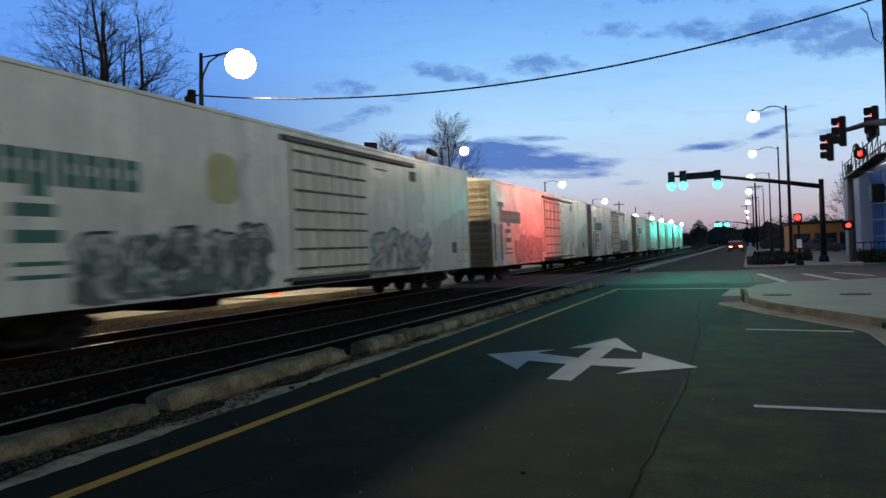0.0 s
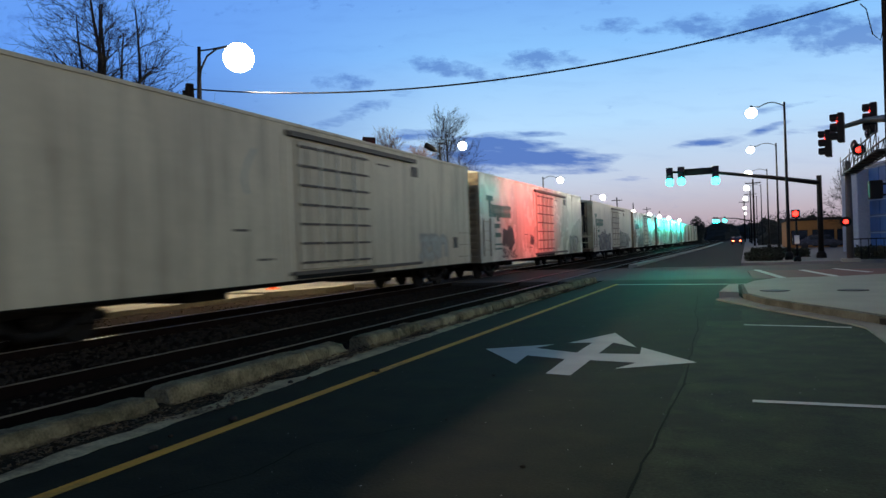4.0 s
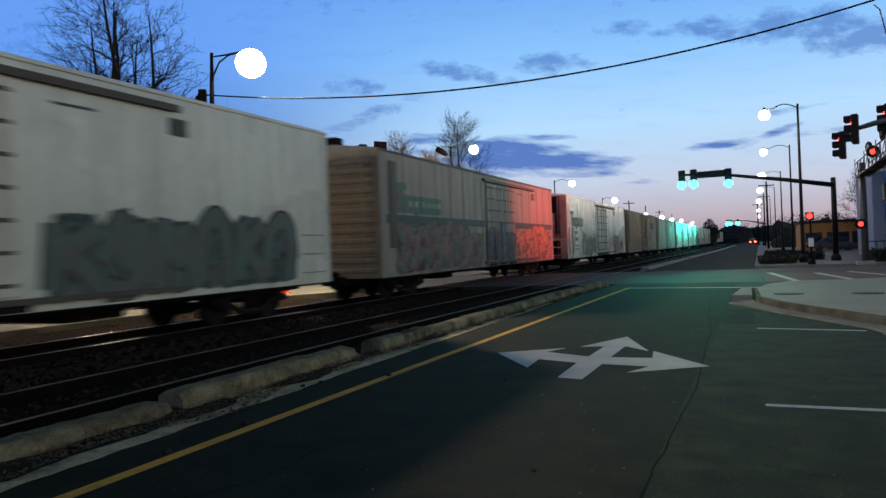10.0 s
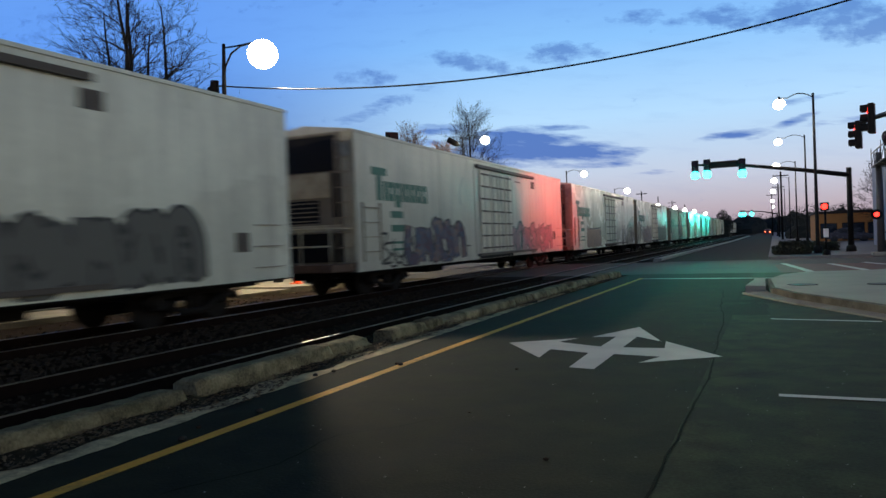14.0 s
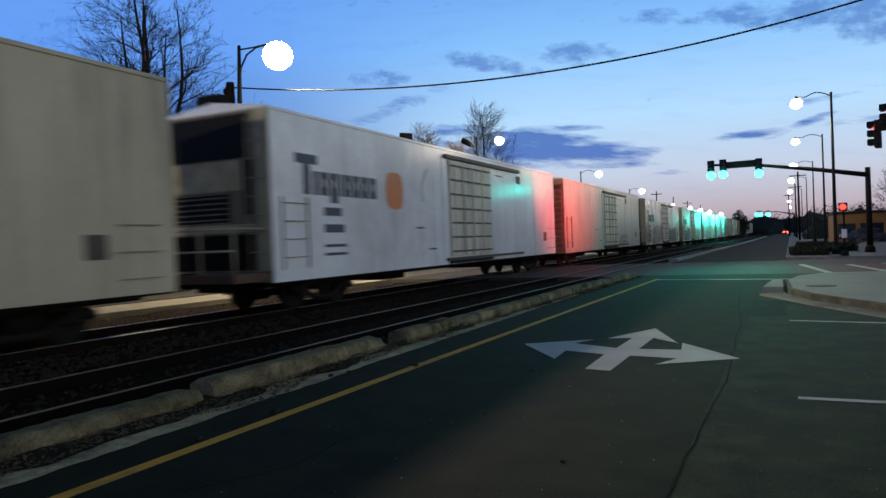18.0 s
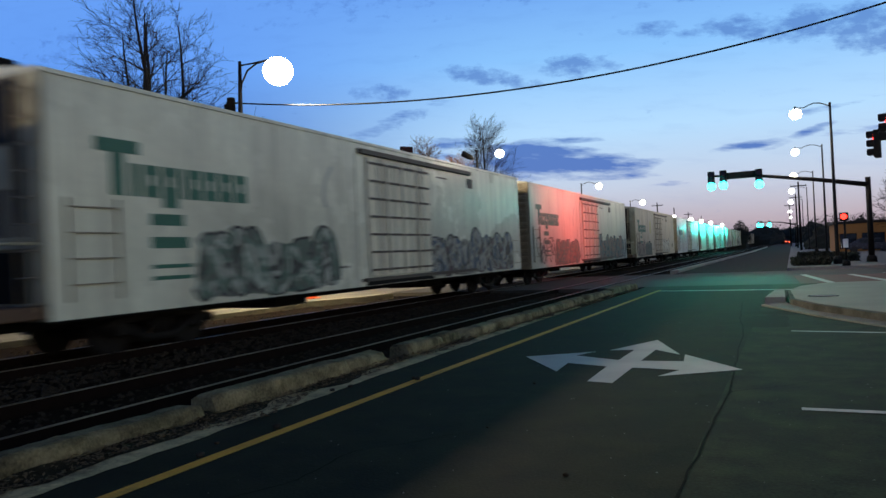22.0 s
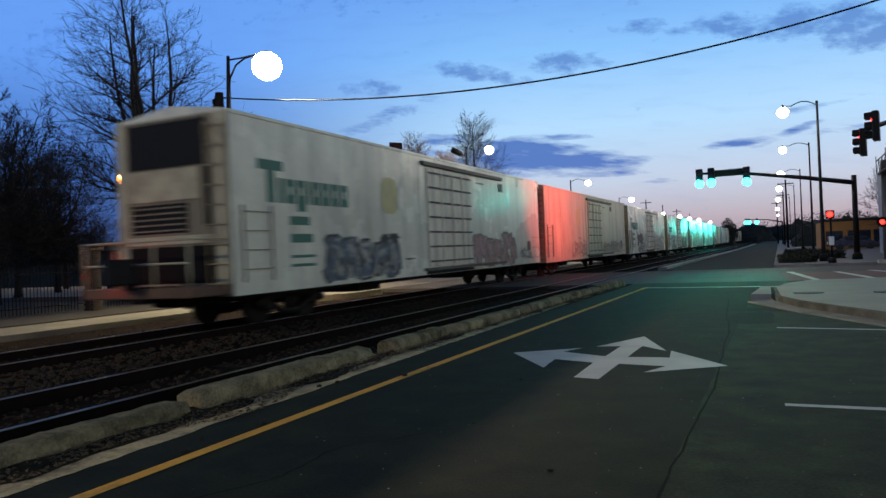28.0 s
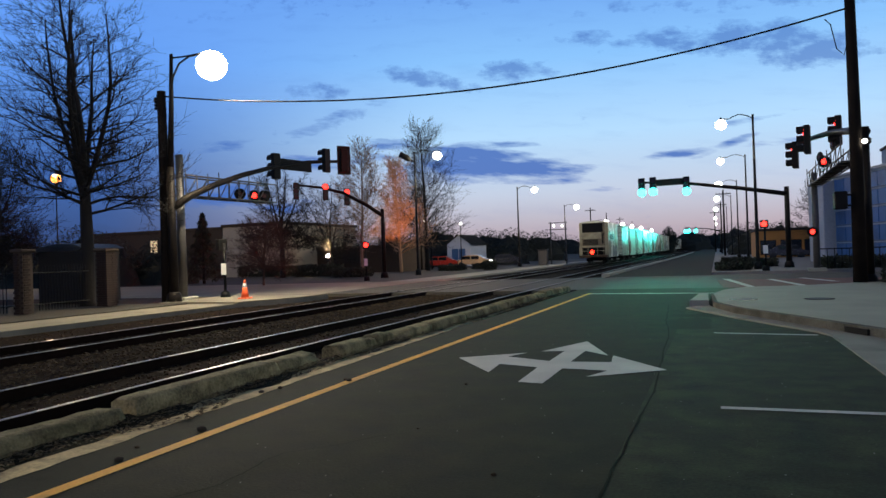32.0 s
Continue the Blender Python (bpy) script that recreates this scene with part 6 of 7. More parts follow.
def parked_car(x, y, rz, colour, label, lights=False, tail=False):
    z = gz(y) - 0.04
    root = empty("car", x, y, z, rz, label=label, category="car", group="distant cars")
    prof = [(-2.1, 0.35), (-2.15, 0.7), (-1.7, 0.85), (-1.45, 0.9), (-0.95, 1.42), (0.7, 1.47), (1.55, 0.98), (2.1, 0.9), (2.2, 0.6), (2.15, 0.35)]
    bm = BM()
    a = [bm.verts.new((px, -0.85, pz)) for px, pz in prof]
    b = [bm.verts.new((px, 0.85, pz)) for px, pz in prof]
    n = len(prof)
    for i in range(n):
        bm.faces.new((a[i], a[(i + 1) % n], b[(i + 1) % n], b[i]))
    bm.faces.new(list(reversed(a)))
    bm.faces.new(b)
    bmesh.ops.recalc_face_normals(bm, faces=bm.faces)
    bmesh.ops.bevel(bm, geom=list(bm.edges), offset=0.05, segments=2, affect="EDGES")
    part("body", bm, mat("car_paint_" + label.split()[0], colour, 0.25, var=0.1, bump=0, spec=0.6, coat=0.5), root)
    for s in (-1, 1):
        for x0, x1 in ((-1.2, -0.2), (-0.1, 0.85)):
            bm = BM()
            y0, y1 = sorted((s * 0.852, s * 0.862))
            box(bm, x0, x1, y0, y1, 0.95, 1.33, 0.0)
            part("window", bm, GLASS_DARK, root)
        for xw in (-1.35, 1.35):
            bm = BM()
            tube(bm, [(xw, s * 0.68, 0.32), (xw, s * 0.88, 0.32)], 0.32, 14)
            part("wheel", bm, RUBBER, root)
        bm = BM()
        box(bm, 2.15, 2.22, s * 0.55 - 0.2, s * 0.55 + 0.2, 0.62, 0.78, 0.02)
        part("headlight", bm, glow("headlight", (1.0, 0.9, 0.7), 30) if lights else GLASS_DARK, root)
        bm = BM()
        box(bm, -2.2, -2.12, s * 0.6 - 0.18, s * 0.6 + 0.18, 0.65, 0.82, 0.02)
        part("tail_light", bm, glow("tail_light", (1.0, 0.06, 0.02), 40) if tail else SIG_DIM, root)
    return root


def building(name, x0, x1, y0, y1, h, wall, label, windows=(), trim=None, roof=None):
    z = gz(y0) - 0.1
    root = empty(name, x0, y0, z, label=label, category="building")
    bm = BM()
    box(bm, 0, x1 - x0, 0, y1 - y0, 0, h)
    part("wall", bm, wall, root)
    bm = BM()
    box(bm, -0.15, x1 - x0 + 0.15, -0.15, y1 - y0 + 0.15, h, h + 0.3, 0.03)
    part("roof", bm, roof or WALL_DARK, root)
    for wx0, wx1, wz0, wz1, m in windows:
        bm = BM()
        box(bm, wx0 - 0.07, wx1 + 0.07, -0.05, 0.0, wz0 - 0.07, wz1 + 0.07)
        w = part("window", bm, trim or DARK_STEEL, root)
        bm = BM()
        box(bm, wx0, wx1, -0.06, -0.05, wz0, wz1)
        part("pane", bm, m, w)
    return root


def furniture():
    # far left: signal mast with the big near luminaire
    mx, my = -18.62, 20.7
    mast = mast_arm(mx, my, 5.0, [(mx, my, 3.45), (-18.42, 21.5, 3.95), (-18.3, 22.6, 4.4), (-18.1, 24.2, 4.95), (-17.98, 26.0, 5.42), (-17.8, 28.8, 5.97), (-17.4, 31.9, 6.32)],
                    [(-18.0, 26.5, 5.55, math.pi * 0.93, None, False), (-17.5, 30.0, 6.15, math.pi * 0.95, None, False), (-17.3, 31.4, 6.3, math.pi * 0.8, None, True)],
                    "dark steel signal mast with curved arm and street lamp", sign=(-17.85, 27.9, 5.72, 1.9, 0.5, 75))
    bm = BM()
    tube(bm, [(0, 0, 5.0), (0.12, 0, 7.0), (0.2, 0, 9.15)], [0.12, 0.09, 0.06], 10)
    part("lamp_pole", bm, BROWN_STEEL, mast)
    bm = BM()
    tube(bm, [(0.16, 0, 7.7), (0.25, 0, 8.3), (0.55, 0, 8.75), (1.0, 0, 8.95), (1.9, 0, 9.0)], 0.035, 6)
    tube(bm, [(0.2, 0, 9.0), (0.8, 0, 8.98), (1.9, 0, 9.0)], 0.03, 6)
    part("lamp_arm", bm, BROWN_STEEL, mast)
    bm = BM()
    tube(bm, [(2.0, 0, 9.05), (2.0, 0, 8.95), (2.0, 0, 8.8)], [0.06, 0.16, 0.3], 12)
    part("lamp_hood", bm, BROWN_STEEL, mast)
    # globe enlarged beyond a real luminaire to stand for its glare
    bm = BM()
    ball(bm, (2.0, 0, 8.5), 0.55, 3, 0.95)
    part("lamp_globe", bm, LAMP_NEAR, mast, "blazing white lamp globe")
    # the luminaire throws most of its light sideways over the street
    point_light("lamp_light", (mx + 2.6, my, 8.02), 6600, (1.0, 0.84, 0.58), 0.12, 152, (mx + 7.2, my, 0.0), 0.45)
    # unseen lamp added behind the camera, set in line with the left row
    street_lamp(-18.4, -8.0, 8.80, 1.9, 0.0, watts=4600, colour=(1.0, 0.84, 0.58))
    utility_pole(-18.98, 20.75, 7.85, 0.21, label="dark wooden utility pole beside the signal mast")
    # insulators and rack at the top of the wooden pole, flood light on the next lamp's pole
    root = empty("cable_rack", -18.98, 20.75, 7.2, label="dark cable rack with insulators on the pole top", category="cable rack")
    for i in range(4):
        bm = BM()
        tube(bm, [(-0.3, -0.02, 0.12 * i), (-0.24, -0.02, 0.12 * i), (-0.16, -0.02, 0.12 * i)], [0.05, 0.065, 0.03], 8)
        part("insulator", bm, BROWN_STEEL, root)
    bm = BM()
    box(bm, -0.2, -0.15, -0.05, 0.03, -0.1, 0.5, 0.01)
    part("bracket", bm, DARK_STEEL, root)
    root = empty("flood_light", -21.7, 50.7, gz(50.7) + 8.6, label="dark unlit flood light on the street lamp pole", category="flood light")
    bm = BM()
    tube(bm, [(0, 0, 0.25), (-0.35, -0.1, 0.42)], 0.035, 6)
    part("bracket", bm, DARK_STEEL, root)
    bm = BM()
    tube(bm, [(-0.25, -0.1, 0.35), (-0.45, -0.2, 0.48), (-1.0, -0.4, 0.82), (-1.06, -0.42, 0.85)], [0.1, 0.22, 0.24, 0.2], 10)
    part("housing", bm, DARK_STEEL, root)
    utility_pole(4.0, 24.35, 9.6, 0.20, label="tall dark utility pole on the street corner")
    # right pole: signal arm over the side street
    mast_arm(4.35, 24.75, 4.9, [(4.35, 24.75, 4.7), (4.45, 28.0, 5.2), (4.3, 31.0, 5.6), (3.6, 32.6, 5.6), (3.3, 34.2, 5.55)],
             [(3.3, 33.9, 5.15, math.pi * 0.93, 0, False), (3.5, 31.4, 5.45, math.pi * 0.93, 0, False), (4.62, 31.5, 5.74, math.pi * 0.93, 0, False)], "dark signal mast on the street corner", r=0.12)
    # overhead cable between the two poles
    bm = BM()
    a, b = Vector((-18.9, 20.75, 7.62)), Vector((3.95, 24.3, 8.4))
    tube(bm, [a.lerp(b, i / 40) - Vector((0, 0, 1.12 * 4 * (i / 40) * (1 - i / 40))) for i in range(41)], 0.028, 6)
    tagged(part("overhead_cable", bm, BLACK), "thick black cable sagging across the street", "cable")
    bm = BM()
    tube(bm, [(3.3, 24.2, 8.12), (3.45, 24.2, 7.95), (3.6, 24.25, 7.2), (3.8, 24.3, 7.0), (3.9, 24.3, 7.4)], 0.016, 6)
    tagged(part("drip_loop", bm, BLACK), "slack black cable loop at the pole", "cable")
    # gantries with crossing lights
    flasher_gantry(-19.0, 21.6, 5.6, 26.8, -18.5, 4.02, 4.8, [(-18.82, 26.0, 4.27, -0.95, True), (-18.3, 26.0, 4.22, -0.95, False), (-19.5, 25.9, 4.38, -0.95, False), (-19.1, 21.7, 1.86, -0.7, True)],
                   "galvanised crossing-signal cantilever over the side street", GALV)
    flasher_gantry(4.72, 40.2, 5.0, 28.6, 4.55, 4.3, 4.95, [(4.35, 33.5, 4.75, -1.9, True), (4.4, 31.5, 5.2, 3.4, False), (4.5, 36.0, 5.2, 3.6, False), (4.55, 40.0, 1.9, -1.7, True)],
                   "grey crossing-signal cantilever on the far corner", GALV)
    # signal mast across the street, showing green
    rx, ry = 4.06, 47.3
    face = -math.pi / 2
    mast_arm(rx, ry, 4.9, [(rx, ry, 4.35), (1.5, ry, 4.85), (-1.5, ry, 5.35), (-4.4, ry, 5.6)],
             [(-4.35, ry - 0.15, 5.28, face, 2, False), (-3.65, ry - 0.15, 5.30, face, 2, False), (-1.63, ry - 0.15, 5.2, face, 2, False)], "dark signal mast arm with green lights across the road", sign=(-2.6, ry - 0.1, 5.5, 1.9, 0.42, 0))
    mast_arm(-22.0, 45.3, 4.9, [(-22.0, 45.3, 4.3), (-22.8, 44.7, 5.0), (-24.2, 43.7, 5.95), (-25.3, 42.7, 6.3), (-26.6, 41.4, 6.5)],
             [(-26.5, 41.3, 6.05, -1.0, None, False), (-25.1, 42.8, 6.0, -1.0, 0, False), (-24.1, 44.0, 5.65, -1.0, 0, False)], "dark signal mast with red lights beyond the tracks")
    mast_arm(0.8, 175.5, 5.2, [(0.8, 175.5, 4.6), (-2, 175.5, 5.3), (-7.0, 175.5, 5.6)], [(-6.6, 175.3, 5.2, face, 2, False), (-6.0, 175.3, 5.2, face, 2, False), (-4.4, 175.3, 5.2, face, 2, False)], "distant signal mast showing green")
    ped_pole(2.47, 42.0, 2.6, -math.pi * 0.55)
    ped_pole(-18.15, 23.0, 2.2, math.pi * 0.9, lit=False)
    ped_pole(-20.67, 40.0, 2.3, -math.pi * 0.35)
    cone(-16.4, 21.9)
    # lamps: right row, left row; globes enlarged, far ones most, to stand for glare
    for x, y, h in ((2.25, 45.4, 9.0), (2.7, 70.0, 9.6), (2.6, 96.0, 9.6), (2.4, 124.0, 9.6), (2.2, 160.0, 9.6), (2.0, 215.0, 9.6), (2.0, 275.0, 9.6)):
        street_lamp(x, y, h, 1.75 if y < 50 else 2.1, math.pi, watts=500 if y < 130 else 0, colour=(1.0, 0.82, 0.56), bulb=0.34 if y < 80 else 0.42)
    for x, y, h in ((-21.7, 50.7, 9.5), (-19.9, 74.4, 8.5), (-22.4, 112.3, 8.8), (-22.3, 143.8, 7.4), (-22.3, 170, 7.6), (-22.3, 190, 7.6), (-22.3, 214, 7.8), (-22.3, 250, 7.8)):
        street_lamp(x, y, h, 1.9, 0.0, watts=(1100 if y < 60 else 800) if y < 120 else 0, colour=(1.0, 0.80, 0.50), bulb=0.34 if y < 80 else 0.42)
    for i, y in enumerate((150, 176, 205, 240)):
        utility_pole(-24.5 - i * 0.4, y, 10.5, 0.15, ((9.9, 1.1),) if i in (0, 2) else (), "distant wooden utility pole beside the railway")
    for x, y in ((1.2, 118), (1.0, 150), (-0.2, 185)):
        utility_pole(x, y, 10.2, 0.16, ((9.6, 1.1),), "distant utility pole along the street")


def left_things():
    # brick gate piers, iron fence, small pale-roofed shelter
    for x, y, w, h in ((-19.85, 18.8, 0.24, 1.9), (-19.95, 15.7, 0.2, 1.9), (-20.2, 11.0, 0.2, 1.9)):
        root = empty("gate_pier", x, y, 0.02, label="dark red brick gate pier with flat cap", category="pier", group="gate piers")
        brick = BM()
        box(brick, -0.105, 0.105, -0.05, 0.05, 0, 0.068, 0.004)
        me = SHARED.get("pier_brick")
        if me is None:
            me = bpy.data.meshes.new("brick")
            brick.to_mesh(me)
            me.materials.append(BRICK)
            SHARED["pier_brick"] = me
        brick.free()
        bm = BM()
        box(bm, -w + 0.02, w - 0.02, -w + 0.02, w - 0.02, 0, h)
        part("core", bm, WALL_DARK, root)
        rows = int(h / 0.078)
        for r in range(rows):
            for s, rot in ((-1, 0), (1, 90)):
                n = int(2 * w / 0.22)
                for i in range(n):
                    off = -w + 0.11 + i * 0.22 + (0.06 if r % 2 else 0)
                    ob = new("brick", me)
                    ob.parent = root
                    ob.matrix_basis = pose(off, -w + 0.04, r * 0.078) if rot == 0 else pose(w - 0.04, off, r * 0.078, 0, 0, 90)
        bm = BM()
        box(bm, -w - 0.06, w + 0.06, -w - 0.06, w + 0.06, h, h + 0.1, 0.02)
        part("cap", bm, WALL_DARK, root)
    root = empty("iron_fence", -20.5, 0, 0.02, label="black iron picket fence beside the railway", category="fence")
    bar = BM()
    tube(bar, [(0, 0, 0.05), (0, 0, 1.42), (0, 0, 1.5)], [0.011, 0.011, 0.002], 5)
    me = bpy.data.meshes.new("picket")
    bar.to_mesh(me)
    bar.free()
    me.materials.append(BLACK)
    y = 2.0
    while y < 18.2:
        if not 15.4 < y < 16.4:
            ob = new("picket", me)
            ob.parent = root
            ob.matrix_basis = pose(0.02 * y, y, 0)
        y += 0.11
    for z in (0.25, 1.25):
        bm = BM()
        tube(bm, [(0.04, 2.0, z), (0.37, 18.3, z)], 0.02, 5)
        part("fence_rail", bm, BLACK, root)
    root = empty("shelter", -23.8, 21.2, 0.0, label="small dark hut with pale curved roof behind the gate", category="hut")
    bm = BM()
    box(bm, -1.2, 1.2, -0.9, 0.9, 0, 2.05, 0.03)
    part("wall", bm, mat("hut_dark", (0.012, 0.011, 0.011), 0.7, var=0.2, bump=0.1), root)
    bm = BM()
    pts = [(-1.35, 2.06), (-0.9, 2.24), (0, 2.34), (0.9, 2.28), (1.35, 2.12)]
    a = [bm.verts.new((x, -1.0, z)) for x, z in pts]
    b = [bm.verts.new((x, 1.0, z)) for x, z in pts]
    for i in range(4):
        bm.faces.new((a[i], a[i + 1], b[i + 1], b[i]))
    bmesh.ops.solidify(bm, geom=bm.faces, thickness=0.05)
    part("roof", bm, mat("hut_roof", (0.26, 0.27, 0.30), 0.5, var=0.15, bump=0.05), root)
    building("white_shed", -31.0, -24.5, 24.0, 27.5, 2.3, WALL_WHITE, "pale low shed behind the fence", [(1.0, 1.7, 1.1, 1.8, GLASS_DARK), (4.2, 4.9, 1.1, 1.8, GLASS_DARK)]).location.y = 10.5
    # trees
    bare_tree(-21.3, 19.3, 11.4, 3.1, 3, BARK, "tall bare dark tree beside the railway", 0.25, 0.34, limbs=84, fine=0.008, leaders=6)
    for x, y, h, s, seed in ((-29.5, 18.6, 8.4, 2.8, 5), (-34.0, 20.5, 9.2, 3.0, 6), (-40.0, 29.0, 9.0, 3.2, 16), (-46.0, 34.0, 9.0, 3.4, 17), (-26.3, 16.4, 7.8, 2.6, 31), (-37.0, 24.5, 8.6, 3.0, 32)):
        bare_tree(x, y, h, s, seed, BARK, "bare dark tree behind the fence", 0.19, 0.25, limbs=60, fine=0.013, leaders=5)
    bare_tree(-25.6, 36.0, 4.1, 1.9, 7, BARK_MID, "small round bare tree on the far corner", 0.07, 0.24, limbs=60, fine=0.009, leaders=6)
    rng = np.random.default_rng(8)
    root = empty("evergreen_tree", -34.2, 41.0, gz(41), label="slim dark evergreen tree beyond the crossing", category="tree")
    bm = BM()
    tube(bm, [(0, 0, 0), (0, 0, 4.6)], [0.12, 0.03], 7)
    part("trunk", bm, BARK, root)
    v, f = [], []
    for _ in range(5200):
        g = rng.random() ** 0.8
        a, r = rng.random() * 6.283, (1.0 - g) ** 0.8 * (0.55 + 0.45 * rng.random()) * (1.0 + 0.25 * math.sin(g * 38))
        c = np.array([1.25 * r * math.cos(a), 1.25 * r * math.sin(a), 0.4 + 4.6 * g - 0.25 * r])
        d = rng.standard_normal((3, 3)) * 0.07
        k = len(v)
        v.extend(tuple(c + q) for q in d)
        f.append((k, k + 1, k + 2))
    me = bpy.data.meshes.new("crown")
    me.from_pydata(v, [], f)
    me.materials.append(HEDGE)
    new("crown", me).parent = root
    bare_tree(-35.0, 52.0, 9.6, 3.0, 8, BARK, "bare spreading dark tree", 0.24, 0.32, limbs=40, fine=0.015, leaders=5)
    bare_tree(-26.2, 50.0, 10.6, 2.8, 9, BARK_LAMPLIT, "bare tree in amber lamplight", 0.13, 0.2, limbs=70, conical=True, fine=0.013)
    bare_tree(-28.3, 62.0, 11.0, 2.9, 10, BARK_LAMPLIT_AMBER, "bare tree lit orange by a lamp", 0.17, 0.16, limbs=80, conical=True, fine=0.015)
    bare_tree(-27.15, 66.0, 14.8, 4.2, 12, BARK, "tall bare tree behind the street lamp", 0.22, 0.16, limbs=95, conical=True, fine=0.012)
    bare_tree(-33.0, 57.0, 8.0, 2.8, 13, BARK, "bare tree beyond the parking lot", 0.16, 0.25, limbs=40, fine=0.014, leaders=4)
    bare_tree(-30.0, 71.0, 9.0, 3.0, 14, BARK, "bare tree beyond the parking lot", 0.16, 0.2, limbs=50, conical=True, fine=0.014)
    # amber lamps among them
    for x, y, z, w in ((-53.0, 45.0, 9.2, 3000), (-29.8, 57.4, 2.4, 5200), (-33.4, 57.0, 1.8, 450), (-29.1, 70.0, 5.3, 0), (-28.35, 70.0, 5.25, 0), (-25.0, 70.0, 4.75, 1100)):
        root = empty("post_lamp", x, y, gz(y), label="small glowing post lamp beyond the tracks", category="street lamp", group="post lamps")
        bm = BM()
        tube(bm, [(0, 0, 0), (0, 0, z - 0.2)], [0.07, 0.045], 7)
        part("post", bm, DARK_STEEL, root)
        bm = BM()
        ball(bm, (0, 0, z), 0.42 if y == 45 else 0.16 if y < 60 else 0.09, 2)
        part("globe", bm, LAMP_AMBER if y in (45.0, 57.4) else LAMP_WHITE, root, "glowing globe")
        if w and y != 57.4:
            point_light("lamp_light", (x + 0.3, y - 0.3, z + 0.7), w, (1.0, 0.74, 0.42), 0.1)
        elif w:
            # amber source inferred from the lit tree; spot aimed at its crown
            point_light("lamp_light", (x + 0.1, y + 0.2, z + 0.2), w, (1.0, 0.30, 0.07), 0.1, 80, (-28.2, 62.0, 6.6), 0.8)
    # buildings
    building("tan_building", -47.5, -40.0, 60.0, 75.0, 5.2, WALL_TAN, "flat-roofed tan building beyond the trees", [])
    # shaded side of the same building, its shade put into a dark wall
    building("shaded_block", -66.0, -47.6, 60.0, 75.0, 5.0, WALL_DARK, "shaded end of the flat-roofed building, with one lit window", [(9.0, 9.9, 2.9, 4.2, glow("window_warm", (1.0, 0.75, 0.42), 0.4))])
    root = empty("gabled_house", -31.8, 88.0, gz(88), label="small white gabled house with blue double doors", category="house")
    bm = BM()
    a = [bm.verts.new((px, 0, pz)) for px, pz in ((-1.6, 0), (1.6, 0), (1.6, 2.9), (0, 4.1), (-1.6, 2.9))]
    b = [bm.verts.new((v.co.x, 7.0, v.co.z)) for v in a]
    bm.faces.new(a)
    bm.faces.new(list(reversed(b)))
    for i in range(5):
        bm.faces.new((a[i], b[i], b[(i + 1) % 5], a[(i + 1) % 5]))
    part("wall", bm, mat("house_white", (0.55, 0.56, 0.58), 0.8, var=0.1, scale=0.8, bump=0.1), root)
    for s in (-1, 1):
        bm = BM()
        q = [bm.verts.new(p) for p in ((0, -0.3, 4.2), (s * 1.9, -0.3, 2.75), (s * 1.9, 7.3, 2.75), (0, 7.3, 4.2))]
        bm.faces.new(q)
        bmesh.ops.solidify(bm, geom=bm.faces, thickness=0.1)
        part("roof", bm, WALL_DARK, root)
        bm = BM()
        box(bm, min(0.04 * s, 0.95 * s), max(0.04 * s, 0.95 * s), -0.06, 0, 0.05, 2.3, 0.01)
        part("door", bm, mat("door_blue", (0.05, 0.12, 0.24), 0.5, var=0.2, bump=0.05), root)
    root = empty("relay_cabinet", -18.6, 80.0, gz(80), label="pale metal relay cabinet beside the tracks", category="cabinet")
    bm = BM()
    box(bm, -0.5, 0.5, -0.4, 0.4, 0, 1.7, 0.04)
    part("body", bm, GALV, root)
    bm = BM()
    box(bm, -0.56, 0.56, -0.46, 0.46, 1.7, 1.8, 0.03)
    part("lid", bm, GALV, root)
    root = empty("crossing_gantry", -17.4, 83.0, gz(83), label="pale metal signal gantry beside the far tracks", category="signal gantry")
    for s in (-0.9, 0.9):
        bm = BM()
        tube(bm, [(s, 0, 0), (s, 0, 5.0)], 0.07, 8)
        part("post", bm, GALV, root)
    for z in (4.1, 4.9):
        bm = BM()
        tube(bm, [(-1.1, 0, z), (1.1, 0, z)], 0.05, 6)
        part("rail", bm, GALV, root)
    for x, z in ((-0.5, 4.5), (0.5, 4.5)):
        bm = BM()
        ball(bm, (x, -0.1, z), 0.07, 1)
        part("lamp", bm, LAMP_WHITE, root, "small white lamp")
    building("long_shed", -40.0, -30.0, 66.0, 72.0, 2.6, WALL_DARK, "low dark shed behind the trees")
    for x0, x1, y0, y1, h, s in ((-44, -40.5, 57.5, 59, 1.1, 1), (-40, -36, 56, 57.5, 0.9, 2), (-34, -30, 52, 54, 1.0, 3), (-24.5, -22.4, 62, 64, 0.5, 4), (-22.5, -20.5, 66, 67.5, 0.5, 5), (-19.6, -18.7, 60.5, 62, 0.8, 6), (-28, -25, 48, 49.5, 0.7, 7)):
        hedge(x0, x1, y0, y1, h, s, "low dark shrubs beyond the tracks")
    parked_car(-31.2, 80.0, 8, (0.35, 0.03, 0.02), "red parked car in the lot")
    # the amber lamplight on this car is put into its paint colour
    parked_car(-27.4, 81.0, 5, (0.55, 0.36, 0.20), "amber-lit pale estate car in the lot", lights=True)
    parked_car(-25.8, 89.0, 15, (0.02, 0.02, 0.024), "black parked car in the lot", lights=False)


